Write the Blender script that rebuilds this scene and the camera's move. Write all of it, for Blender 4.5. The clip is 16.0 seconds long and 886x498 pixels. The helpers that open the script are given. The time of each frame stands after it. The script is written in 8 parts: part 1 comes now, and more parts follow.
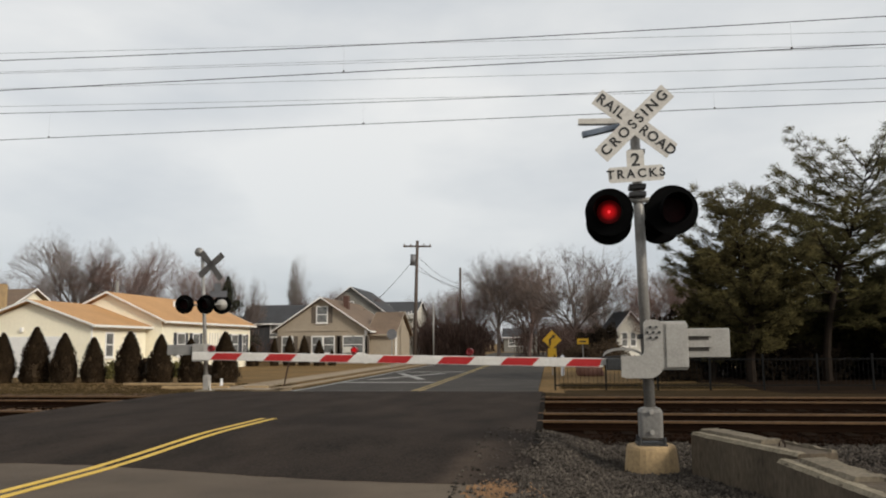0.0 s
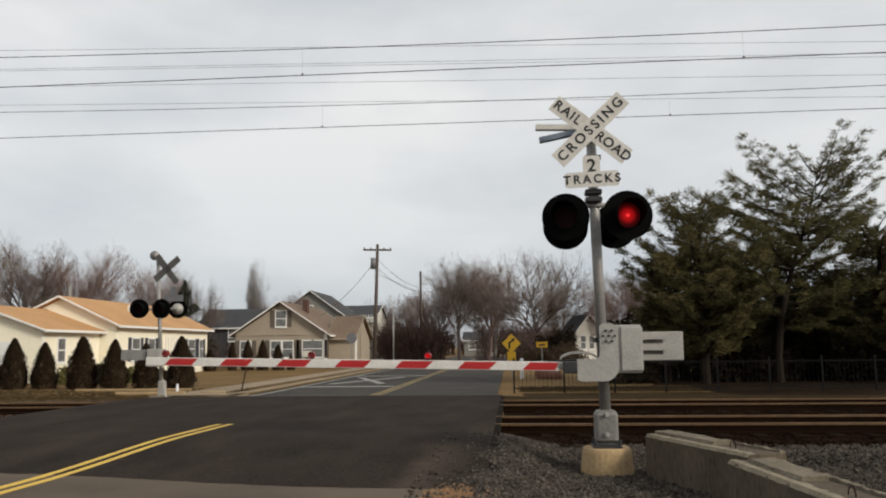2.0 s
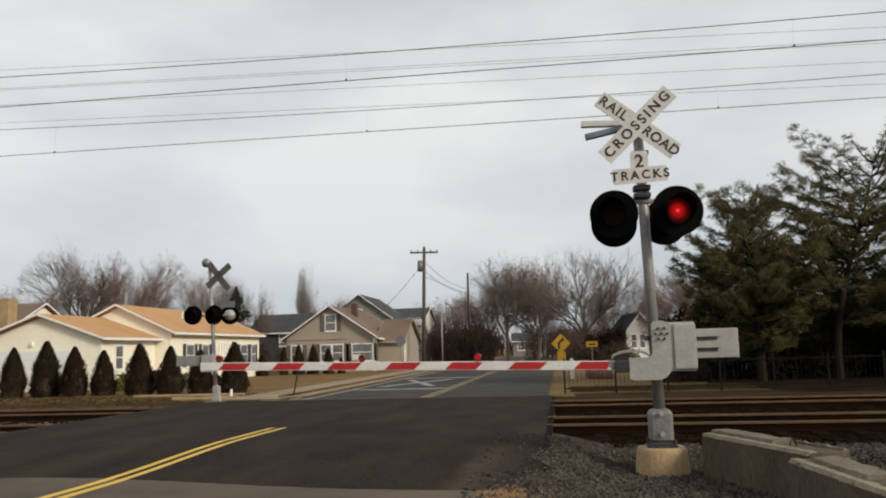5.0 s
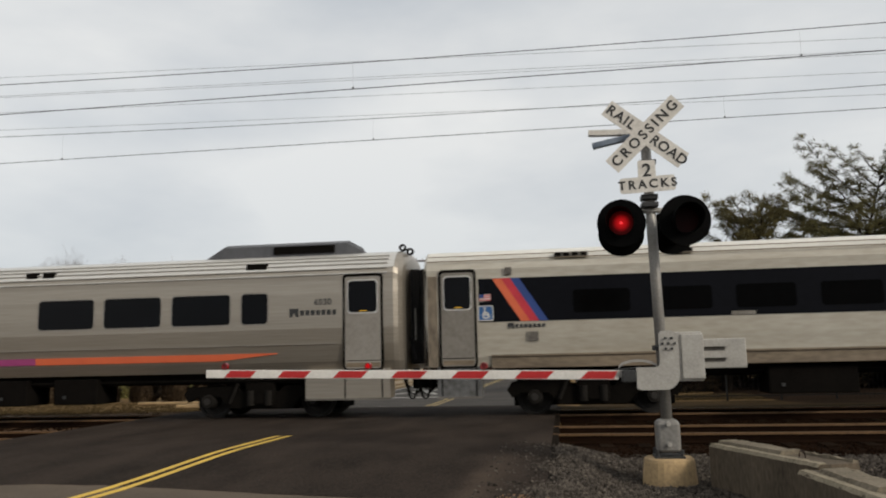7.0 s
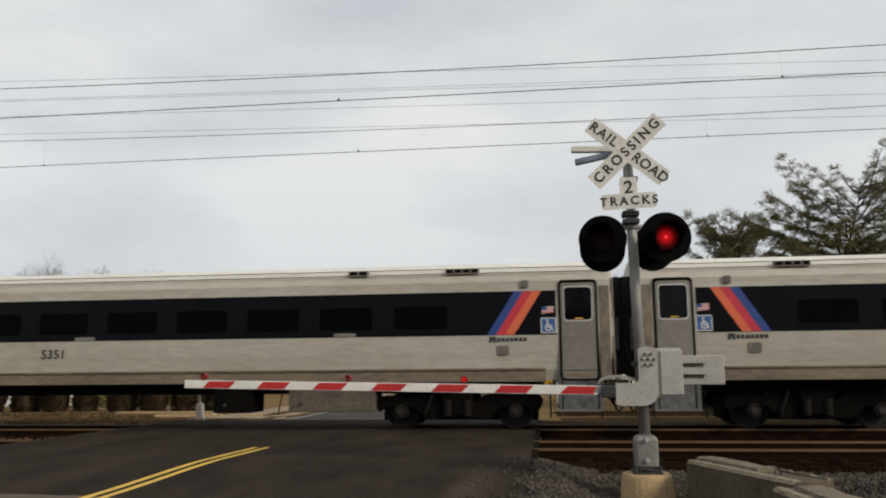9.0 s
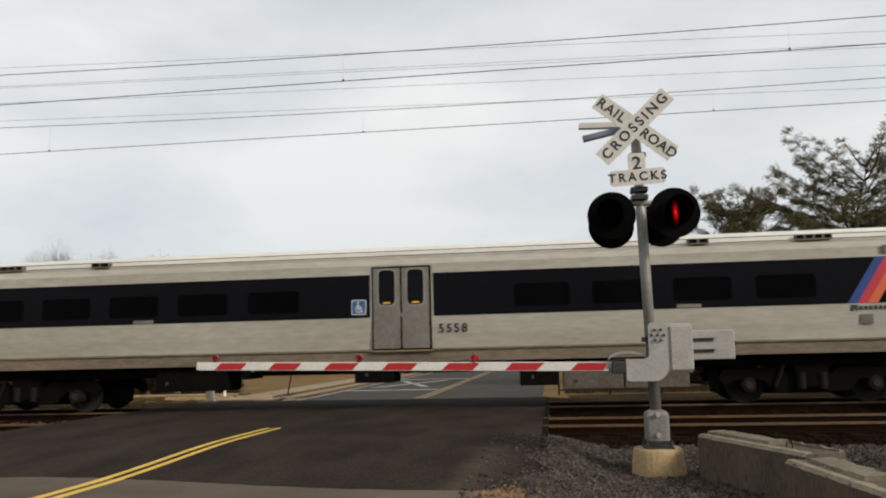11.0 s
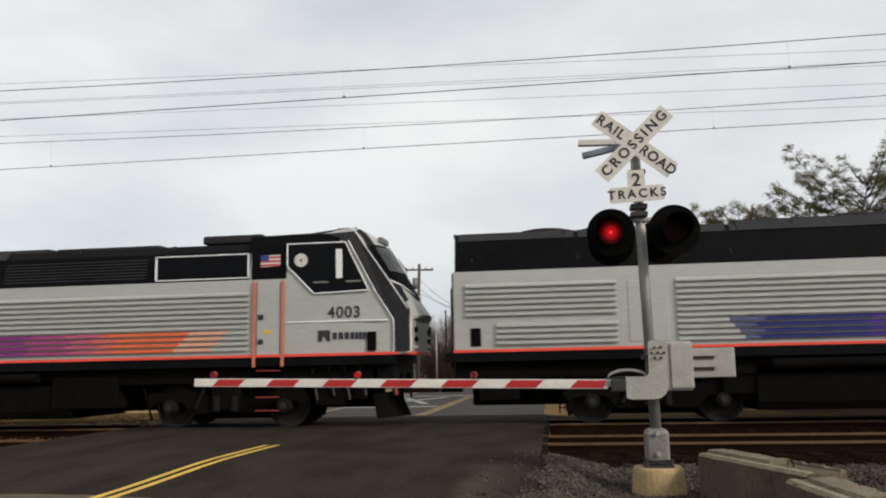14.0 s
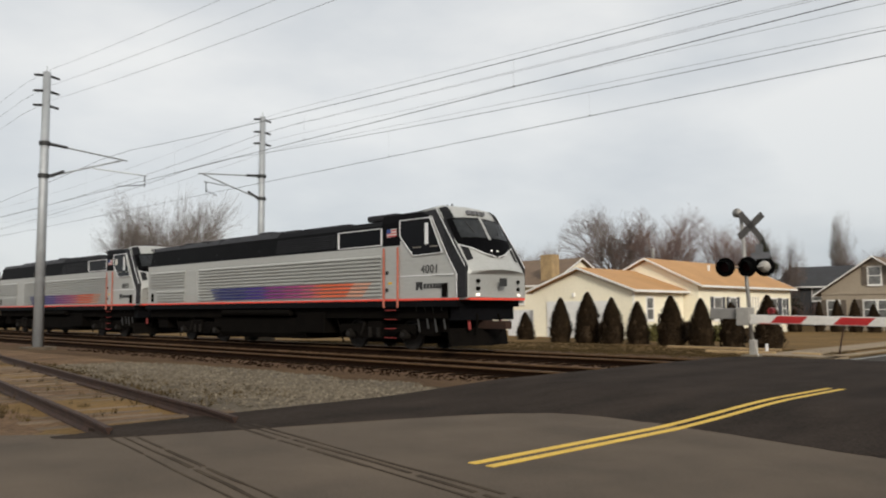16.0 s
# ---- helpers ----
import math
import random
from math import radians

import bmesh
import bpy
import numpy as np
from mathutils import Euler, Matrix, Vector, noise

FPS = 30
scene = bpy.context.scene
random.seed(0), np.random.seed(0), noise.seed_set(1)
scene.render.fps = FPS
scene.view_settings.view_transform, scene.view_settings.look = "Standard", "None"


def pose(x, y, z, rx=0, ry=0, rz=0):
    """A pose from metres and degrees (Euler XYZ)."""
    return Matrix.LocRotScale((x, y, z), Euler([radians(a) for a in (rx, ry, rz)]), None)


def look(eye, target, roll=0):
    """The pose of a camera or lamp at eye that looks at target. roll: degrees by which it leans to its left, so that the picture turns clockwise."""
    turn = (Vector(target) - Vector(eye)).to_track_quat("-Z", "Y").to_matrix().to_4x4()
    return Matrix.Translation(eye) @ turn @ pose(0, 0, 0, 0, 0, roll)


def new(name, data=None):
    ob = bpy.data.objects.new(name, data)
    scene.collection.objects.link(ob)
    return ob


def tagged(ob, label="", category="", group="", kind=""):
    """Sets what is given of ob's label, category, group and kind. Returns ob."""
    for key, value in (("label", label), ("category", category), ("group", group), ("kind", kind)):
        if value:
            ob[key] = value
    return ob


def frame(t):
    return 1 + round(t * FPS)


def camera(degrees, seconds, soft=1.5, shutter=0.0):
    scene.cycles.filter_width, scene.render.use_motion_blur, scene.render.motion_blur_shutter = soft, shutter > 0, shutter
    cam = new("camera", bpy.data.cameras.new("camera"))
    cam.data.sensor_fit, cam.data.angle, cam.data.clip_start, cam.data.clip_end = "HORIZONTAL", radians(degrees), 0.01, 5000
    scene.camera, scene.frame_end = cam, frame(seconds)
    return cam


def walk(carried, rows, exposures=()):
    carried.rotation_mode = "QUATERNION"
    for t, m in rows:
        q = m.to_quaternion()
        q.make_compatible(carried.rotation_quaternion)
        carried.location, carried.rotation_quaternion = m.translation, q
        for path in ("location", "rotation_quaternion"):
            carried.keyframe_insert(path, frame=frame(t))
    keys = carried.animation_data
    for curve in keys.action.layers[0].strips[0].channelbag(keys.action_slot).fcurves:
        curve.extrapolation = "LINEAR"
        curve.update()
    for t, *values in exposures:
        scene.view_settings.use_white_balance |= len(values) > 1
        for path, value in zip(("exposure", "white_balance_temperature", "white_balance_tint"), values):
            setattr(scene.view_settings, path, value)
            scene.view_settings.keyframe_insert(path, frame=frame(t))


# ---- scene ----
cam = camera(58.0, 16.0, soft=2.0, shutter=0.05)
PATH = [
    (0.0, pose(0.000, 0.000, 1.320, 96.74, 0.40, 7.58)),
    (0.5, pose(0.008, 0.021, 1.325, 97.16, 0.70, 7.69)),
    (1.0, pose(-0.008, -0.002, 1.320, 96.65, 0.77, 8.41)),
    (1.5, pose(0.025, 0.009, 1.300, 97.25, -0.36, 4.92)),
    (2.0, pose(0.035, -0.013, 1.327, 96.97, 0.64, 4.77)),
    (2.5, pose(0.024, 0.002, 1.324, 96.70, 0.08, 4.84)),
    (3.0, pose(0.007, -0.015, 1.325, 96.76, 0.16, 5.67)),
    (3.5, pose(-0.002, 0.007, 1.322, 96.99, 0.76, 7.31)),
    (4.0, pose(-0.001, 0.016, 1.324, 96.78, 1.65, 8.03)),
    (4.2, pose(0.025, 0.007, 1.323, 96.84, 1.71, 8.17)),
    (6.5, pose(-0.001, 0.007, 1.320, 97.60, 1.35, 8.33)),
    (7.0, pose(-0.008, 0.015, 1.322, 97.77, 1.28, 8.53)),
    (7.5, pose(0.026, -0.010, 1.324, 98.11, 1.16, 8.06)),
    (8.0, pose(0.020, 0.004, 1.321, 97.83, 1.16, 8.49)),
    (8.5, pose(0.019, 0.016, 1.324, 97.96, 0.85, 8.06)),
    (9.0, pose(0.020, -0.003, 1.324, 98.66, 0.52, 7.27)),
    (9.2, pose(-0.026, -0.006, 1.310, 98.16, -0.20, 9.04)),
    (11.3, pose(-0.034, -0.014, 1.313, 97.08, 1.46, 7.64)),
    (11.5, pose(-0.034, -0.001, 1.312, 96.89, 0.89, 7.56)),
    (12.0, pose(-0.056, -0.024, 1.312, 96.69, 0.86, 6.46)),
    (12.5, pose(0.016, -0.001, 1.322, 97.19, 1.80, 7.47)),
    (13.0, pose(0.045, -0.009, 1.321, 98.27, 1.57, 8.03)),
    (13.5, pose(-0.014, 0.009, 1.318, 97.95, 1.63, 7.21)),
    (14.0, pose(-0.005, 0.016, 1.316, 98.41, 1.17, 7.81)),
    (14.5, pose(-0.023, 0.001, 1.313, 98.11, 1.51, 8.19)),
    (15.0, pose(-0.025, 0.003, 1.312, 97.47, 1.52, 8.34)),
    (15.5, pose(-0.066, -0.037, 1.327, 97.09, 1.12, 12.06)),
    (15.6, pose(-0.120, -0.020, 1.338, 96.42, 0.98, 19.62)),
    (15.7, pose(-0.230, 0.060, 1.340, 95.93, 1.05, 26.42)),
    (15.8, pose(-0.330, 0.123, 1.336, 95.46, 1.10, 32.82)),
    (15.9, pose(-0.400, 0.165, 1.322, 94.86, 0.65, 39.01)),
    (16.0, pose(-0.455, 0.176, 1.294, 94.42, 0.22, 44.22)),
]
walk(cam, PATH, ((0.0, 0.0), (4.5, 0.0), (6.3, -0.05), (9.2, -0.05), (11.5, 0.1), (15.4, 0.11), (15.8, 0.0), (16.0, 0.0)))

# ---- sky and sun ----
SUN_EL, SUN_AZ = 27, 122            # azimuth clockwise from +y
world = bpy.data.worlds.new("overcast_sky")
world.use_nodes = True
scene.world = world
wt = world.node_tree
for n_ in list(wt.nodes):
    wt.nodes.remove(n_)
w_out = wt.nodes.new("ShaderNodeOutputWorld")
w_bg = wt.nodes.new("ShaderNodeBackground")
w_sky = wt.nodes.new("ShaderNodeTexSky")
w_sky.sky_type, w_sky.sun_disc = "NISHITA", False
w_sky.sun_elevation, w_sky.sun_rotation = radians(SUN_EL), radians(SUN_AZ)
w_tc = wt.nodes.new("ShaderNodeTexCoord")
w_map = wt.nodes.new("ShaderNodeMapping")
w_map.inputs["Scale"].default_value = (1.0, 1.0, 2.6)
w_n = wt.nodes.new("ShaderNodeTexNoise")
w_n.inputs["Scale"].default_value, w_n.inputs["Detail"].default_value, w_n.inputs["Roughness"].default_value = 1.9, 6, 0.5
w_ramp = wt.nodes.new("ShaderNodeValToRGB")
w_ramp.color_ramp.elements[0].position, w_ramp.color_ramp.elements[0].color = 0.32, (0.6, 0.635, 0.67, 1)
w_ramp.color_ramp.elements[1].position, w_ramp.color_ramp.elements[1].color = 0.62, (0.92, 0.92, 0.9, 1)
w_scale = wt.nodes.new("ShaderNodeVectorMath")
w_scale.operation = "SCALE"
w_scale.inputs["Scale"].default_value = 0.085
w_mix = wt.nodes.new("ShaderNodeMix")
w_mix.data_type = "RGBA"
w_mix.inputs[0].default_value = 0.88
wl = wt.links
wl.new(w_tc.outputs["Generated"], w_map.inputs["Vector"])
wl.new(w_map.outputs["Vector"], w_n.inputs["Vector"])
wl.new(w_n.outputs["Fac"], w_ramp.inputs["Fac"])
wl.new(w_sky.outputs["Color"], w_scale.inputs[0])
wl.new(w_scale.outputs["Vector"], w_mix.inputs[6])
wl.new(w_ramp.outputs["Color"], w_mix.inputs[7])
w_sep = wt.nodes.new("ShaderNodeSeparateXYZ")
w_low = wt.nodes.new("ShaderNodeMapRange")
w_low.inputs["From Max"].default_value = 0.3
w_haze = wt.nodes.new("ShaderNodeMix")
w_haze.data_type = "RGBA"
w_haze.inputs[6].default_value, w_haze.inputs[7].default_value = (0.78, 0.81, 0.85, 1), (1, 1, 1, 1)
w_mul = wt.nodes.new("ShaderNodeMix")
w_mul.data_type, w_mul.blend_type = "RGBA", "MULTIPLY"
w_mul.inputs[0].default_value = 1.0
wl.new(w_tc.outputs["Generated"], w_sep.inputs[0])
wl.new(w_sep.outputs["Z"], w_low.inputs["Value"])
wl.new(w_low.outputs["Result"], w_haze.inputs[0])
wl.new(w_mix.outputs[2], w_mul.inputs[6])
wl.new(w_haze.outputs[2], w_mul.inputs[7])
wl.new(w_mul.outputs[2], w_bg.inputs["Color"])
wl.new(w_bg.outputs["Background"], w_out.inputs["Surface"])
w_bg.inputs["Strength"].default_value = 1.0
sun_data = bpy.data.lights.new("sun", "SUN")
sun_data.energy, sun_data.angle, sun_data.color = 2.8, radians(12), (1.0, 0.93, 0.82)
sun = new("sun", sun_data)
sun.matrix_basis = look((60 * math.sin(radians(SUN_AZ)), 60 * math.cos(radians(SUN_AZ)), 60 * math.tan(radians(SUN_EL))), (0, 0, 0))

# ---- materials ----
def col(r, g=None, b=None):
    return (r, r, r, 1) if g is None else (r, g, b, 1)


def material(name, a, b=None, rough=0.7, metal=0.0, scale=3.0, fine=40.0, bump=0.15, dist=0.01, stretch=(1, 1, 1),
             spec=0.4, random=0.0, island=0.0):
    """A surface of two tones mixed by broad and fine noise, with a fine relief."""
    m = bpy.data.materials.new(name)
    m.use_nodes = True
    nt = m.node_tree
    N, L = nt.nodes, nt.links
    p = N["Principled BSDF"]
    p.inputs["Roughness"].default_value = rough
    p.inputs["Metallic"].default_value = metal
    p.inputs["Specular IOR Level"].default_value = spec
    b = b or tuple(c * 0.72 for c in a[:3]) + (1,)
    tc = N.new("ShaderNodeTexCoord")
    mp = N.new("ShaderNodeMapping")
    mp.inputs["Scale"].default_value = stretch
    L.new(tc.outputs["Object"], mp.inputs["Vector"])
    n1 = N.new("ShaderNodeTexNoise")
    n1.inputs["Scale"].default_value = scale
    n1.inputs["Detail"].default_value = 5
    n2 = N.new("ShaderNodeTexNoise")
    n2.inputs["Scale"].default_value = fine
    n2.inputs["Detail"].default_value = 4
    for n in (n1, n2):
        L.new(mp.outputs["Vector"], n.inputs["Vector"])
    ad = N.new("ShaderNodeMath")
    ad.operation = "MULTIPLY_ADD"
    ad.inputs[1].default_value = 0.6
    L.new(n2.outputs["Fac"], ad.inputs[0])
    sc = N.new("ShaderNodeMath")
    sc.operation = "MULTIPLY"
    sc.inputs[1].default_value = 0.6
    L.new(n1.outputs["Fac"], sc.inputs[0])
    L.new(sc.outputs[0], ad.inputs[2])
    mr = N.new("ShaderNodeMapRange")
    mr.inputs["From Min"].default_value = 0.4
    mr.inputs["From Max"].default_value = 0.8
    L.new(ad.outputs[0], mr.inputs["Value"])
    mx = N.new("ShaderNodeMix")
    mx.data_type = "RGBA"
    mx.inputs[6].default_value = b
    mx.inputs[7].default_value = a
    L.new(mr.outputs["Result"], mx.inputs[0])
    out = mx.outputs[2]
    if random or island:
        src = N.new("ShaderNodeObjectInfo").outputs["Random"] if random else N.new("ShaderNodeNewGeometry").outputs["Random Per Island"]
        k = random or island
        r2 = N.new("ShaderNodeMapRange")
        r2.inputs["To Min"].default_value = 1 - k
        r2.inputs["To Max"].default_value = 1 + k
        L.new(src, r2.inputs["Value"])
        hs = N.new("ShaderNodeHueSaturation")
        L.new(r2.outputs["Result"], hs.inputs["Value"])
        L.new(out, hs.inputs["Color"])
        out = hs.outputs["Color"]
    L.new(out, p.inputs["Base Color"])
    if bump:
        bp = N.new("ShaderNodeBump")
        bp.inputs["Strength"].default_value = bump
        bp.inputs["Distance"].default_value = dist
        L.new(n2.outputs["Fac"], bp.inputs["Height"])
        L.new(bp.outputs["Normal"], p.inputs["Normal"])
    return m


def glow(name, colour, strength):
    m = bpy.data.materials.new(name)
    m.use_nodes = True
    p = m.node_tree.nodes["Principled BSDF"]
    p.inputs["Base Color"].default_value = colour
    p.inputs["Emission Color"].default_value = colour
    p.inputs["Emission Strength"].default_value = strength
    p.inputs["Roughness"].default_value = 0.3
    return m


def lens_glow(name, colour, r):
    """A lit lens: a hot middle that falls off to its rim."""
    m = bpy.data.materials.new(name)
    m.use_nodes = True
    N, L = m.node_tree.nodes, m.node_tree.links
    p = N["Principled BSDF"]
    p.inputs["Base Color"].default_value = (0.03, 0.001, 0.001, 1)
    p.inputs["Roughness"].default_value = 0.5
    p.inputs["Specular IOR Level"].default_value = 0.1
    p.inputs["Emission Color"].default_value = colour
    tc = N.new("ShaderNodeTexCoord")
    ln = N.new("ShaderNodeVectorMath")
    ln.operation = "LENGTH"
    L.new(tc.outputs["Object"], ln.inputs[0])
    mr = N.new("ShaderNodeMapRange")
    mr.interpolation_type = "SMOOTHSTEP"
    mr.inputs["From Min"].default_value, mr.inputs["From Max"].default_value = r * 0.1, r * 0.85
    mr.inputs["To Min"].default_value, mr.inputs["To Max"].default_value = 0.5, 0.022
    L.new(ln.outputs["Value"], mr.inputs["Value"])
    L.new(mr.outputs["Result"], p.inputs["Emission Strength"])
    return m


M = {
    "asphalt_old": material("asphalt_old", col(0.13, 0.099, 0.071), col(0.05, 0.0395, 0.0295), 0.95, scale=0.7, fine=60, bump=0.5, dist=0.012, spec=0.2),
    "asphalt_new": material("asphalt_new", col(0.044, 0.0328, 0.0255), col(0.0115, 0.0088, 0.007), 0.95, scale=1.3, fine=38, bump=0.7, dist=0.014, stretch=(1, 0.4, 1), spec=0.06),
    "asphalt_far": material("asphalt_far", col(0.062, 0.055, 0.048), col(0.028, 0.025, 0.022), 0.95, scale=0.8, fine=40, bump=0.4, spec=0.15),
    "rubber_panel": material("rubber_panel", col(0.014, 0.01, 0.007), col(0.005, 0.0037, 0.0027), 0.9, scale=2, fine=30, spec=0.03),
    "groove_dirt": material("groove_dirt", col(0.072, 0.055, 0.039), col(0.03, 0.023, 0.0165), 0.95, scale=1.2, fine=22, bump=0.4, spec=0.06),
    "yellow_paint": material("yellow_paint", col(0.68, 0.45, 0.06), col(0.5, 0.32, 0.05), 0.7, scale=2.5, fine=30, bump=0.2),
    "yellow_faded": material("yellow_faded", col(0.33, 0.235, 0.075), col(0.17, 0.13, 0.06), 0.8, scale=2.5, fine=25),
    "white_paint_road": material("white_paint_road", col(0.36, 0.35, 0.32), col(0.13, 0.125, 0.115), 0.75, scale=2.5, fine=25),
    "dirt": material("dirt", col(0.125, 0.08, 0.047), col(0.05, 0.032, 0.02), 0.95, scale=0.5, fine=14, bump=0.6, dist=0.03, spec=0.03),
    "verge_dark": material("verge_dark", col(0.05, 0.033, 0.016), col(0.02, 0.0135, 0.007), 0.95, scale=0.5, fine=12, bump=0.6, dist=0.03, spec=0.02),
    "spur_soil": material("spur_soil", col(0.2, 0.125, 0.07), col(0.06, 0.037, 0.022), 0.95, scale=0.7, fine=15, bump=0.9, dist=0.03, spec=0.1),
    "lawn": material("lawn", col(0.19, 0.115, 0.045), col(0.095, 0.062, 0.025), 0.95, scale=0.25, fine=9, bump=0.8, dist=0.04, spec=0.1),
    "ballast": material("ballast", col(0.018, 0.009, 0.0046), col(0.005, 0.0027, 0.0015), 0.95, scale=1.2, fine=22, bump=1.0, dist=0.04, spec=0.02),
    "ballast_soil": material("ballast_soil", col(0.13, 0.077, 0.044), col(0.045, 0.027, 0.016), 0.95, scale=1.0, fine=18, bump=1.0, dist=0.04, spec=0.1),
    "gravel_bed": material("gravel_bed", col(0.02, 0.0155, 0.0118), col(0.007, 0.0055, 0.0043), 0.95, scale=1.0, fine=26, bump=1.0, dist=0.03, spec=0.08),
    "gravel_stone": material("gravel_stone", col(0.088, 0.074, 0.061), col(0.024, 0.02, 0.016), 0.95, scale=6, fine=40, island=0.6, spec=0.1),
    "gravel_pale": material("gravel_pale", col(0.135, 0.112, 0.083), col(0.055, 0.045, 0.033), 0.95, scale=0.8, fine=16, bump=0.9, dist=0.03, spec=0.1),
    "stone_pale": material("stone_pale", col(0.165, 0.138, 0.1), col(0.085, 0.069, 0.05), 0.9, scale=6, fine=40, island=0.4, spec=0.2),
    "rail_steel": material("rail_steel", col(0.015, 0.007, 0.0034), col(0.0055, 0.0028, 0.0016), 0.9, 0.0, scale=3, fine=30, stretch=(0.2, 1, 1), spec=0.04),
    "rail_head": material("rail_head", col(0.15, 0.084, 0.038), col(0.068, 0.037, 0.017), 0.6, 0.1, scale=3, fine=30, bump=0, spec=0.25),
    "rust": material("rust", col(0.048, 0.022, 0.013), col(0.018, 0.0095, 0.0065), 0.9, 0.0, scale=4, fine=30),
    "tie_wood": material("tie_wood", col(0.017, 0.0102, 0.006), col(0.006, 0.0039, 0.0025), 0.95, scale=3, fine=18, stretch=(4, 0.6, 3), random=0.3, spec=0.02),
    "tie_grey": material("tie_grey", col(0.2, 0.146, 0.1), col(0.08, 0.057, 0.038), 0.95, scale=3, fine=18, stretch=(4, 0.6, 3), random=0.35, spec=0.1),
    "concrete": material("concrete", col(0.215, 0.18, 0.13), col(0.085, 0.07, 0.05), 0.92, scale=1.6, fine=24, bump=0.35, spec=0.2),
    "concrete_warm": material("concrete_warm", col(0.43, 0.3, 0.155), col(0.23, 0.165, 0.095), 0.9, scale=2.2, fine=25, bump=0.3, spec=0.2),
    "concrete_dark": material("concrete_dark", col(0.128, 0.1, 0.07), col(0.046, 0.036, 0.025), 0.92, scale=1.6, fine=24, stretch=(1, 1, 0.4), bump=0.35, spec=0.2),
    "sidewalk": material("sidewalk", col(0.29, 0.225, 0.15), col(0.17, 0.13, 0.085), 0.9, scale=1, fine=20, spec=0.2),
    "galvanised": material("galvanised", col(0.34, 0.325, 0.3), col(0.22, 0.21, 0.195), 0.5, 0.5, scale=5, fine=40, bump=0.05),
    "galv_dull": material("galv_dull", col(0.24, 0.228, 0.21), col(0.13, 0.123, 0.112), 0.6, 0.3, scale=5, fine=30, bump=0.08),
    "alu_paint": material("alu_paint", col(0.4, 0.38, 0.345), col(0.27, 0.255, 0.23), 0.5, 0.25, scale=4, fine=40, bump=0.05),
    "cat_steel": material("cat_steel", col(0.4, 0.42, 0.43), col(0.3, 0.31, 0.32), 0.55, 0.4, scale=2, fine=20, bump=0.05),
    "dark_steel": material("dark_steel", col(0.05), col(0.025), 0.6, 0.4, scale=5, fine=30, bump=0.1),
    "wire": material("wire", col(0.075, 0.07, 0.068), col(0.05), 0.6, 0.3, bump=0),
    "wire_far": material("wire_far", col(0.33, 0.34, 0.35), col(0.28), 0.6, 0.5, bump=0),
    "lamp_black": material("lamp_black", col(0.0035), col(0.002), 0.7, scale=6, fine=30, bump=0.05, spec=0.03),
    "lens_dark": material("lens_dark", col(0.02, 0.0015, 0.0015), col(0.01, 0.001, 0.001), 0.5, scale=20, fine=90, bump=0.1, spec=0.08),
    "lens_small": material("lens_small", col(0.26, 0.01, 0.012), col(0.12, 0.005, 0.006), 0.3, scale=20, fine=60, bump=0.1, spec=0.5),
    "lens_lit": lens_glow("lens_lit", (1.0, 0.012, 0.016, 1), 0.15),
    "lens_core": glow("lens_core", (1.0, 0.03, 0.035, 1), 0.9),
    "sign_white": material("sign_white", col(0.63, 0.6, 0.55), col(0.45, 0.42, 0.375), 0.55, scale=5, fine=30, bump=0.05),
    "sign_back": material("sign_back", col(0.2, 0.2, 0.21), col(0.13), 0.55, 0.4, scale=5, fine=30, bump=0.05),
    "sign_rear": material("sign_rear", col(0.05, 0.045, 0.042), col(0.028), 0.6, 0.2, scale=5, fine=30, bump=0.05),
    "sign_blue": material("sign_blue", col(0.2, 0.24, 0.3), col(0.13, 0.16, 0.2), 0.6, scale=5, fine=30, bump=0.05),
    "sign_black": material("sign_black", col(0.03), col(0.018), 0.6, bump=0),
    "sign_yellow": material("sign_yellow", col(0.72, 0.42, 0.02), col(0.6, 0.34, 0.02), 0.5, bump=0.05),
    "gate_white": material("gate_white", col(0.74, 0.71, 0.66), col(0.58, 0.55, 0.5), 0.5, scale=4, fine=30, bump=0.05),
    "gate_red": material("gate_red", col(0.47, 0.022, 0.022), col(0.36, 0.018, 0.018), 0.45, scale=4, fine=30, bump=0.05),
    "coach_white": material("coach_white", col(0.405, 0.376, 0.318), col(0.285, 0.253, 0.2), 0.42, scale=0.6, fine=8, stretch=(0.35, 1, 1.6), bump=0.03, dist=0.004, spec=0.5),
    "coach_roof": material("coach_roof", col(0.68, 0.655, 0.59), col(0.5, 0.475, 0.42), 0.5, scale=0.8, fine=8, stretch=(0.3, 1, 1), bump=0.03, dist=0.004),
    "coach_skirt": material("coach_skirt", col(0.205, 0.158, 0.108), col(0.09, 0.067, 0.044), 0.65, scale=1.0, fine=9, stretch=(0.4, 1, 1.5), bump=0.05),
    "band_black": material("band_black", col(0.0043, 0.0046, 0.0066), col(0.0024, 0.0027, 0.0038), 0.3, scale=0.7, fine=8, bump=0.0, spec=0.08),
    "glass_band": material("glass_band", col(0.0022), col(0.0014), 0.12, scale=1, fine=5, bump=0.0, spec=0.02),
    "glass_dark": material("glass_dark", col(0.003, 0.003, 0.004), col(0.002), 0.08, scale=1, fine=5, bump=0.0, spec=0.12),
    "glass_screen": material("glass_screen", col(0.05, 0.055, 0.058), col(0.025), 0.1, scale=1, fine=5, bump=0.0, spec=0.6),
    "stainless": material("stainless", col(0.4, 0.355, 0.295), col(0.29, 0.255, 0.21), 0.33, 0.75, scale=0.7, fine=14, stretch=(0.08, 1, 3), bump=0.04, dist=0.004),
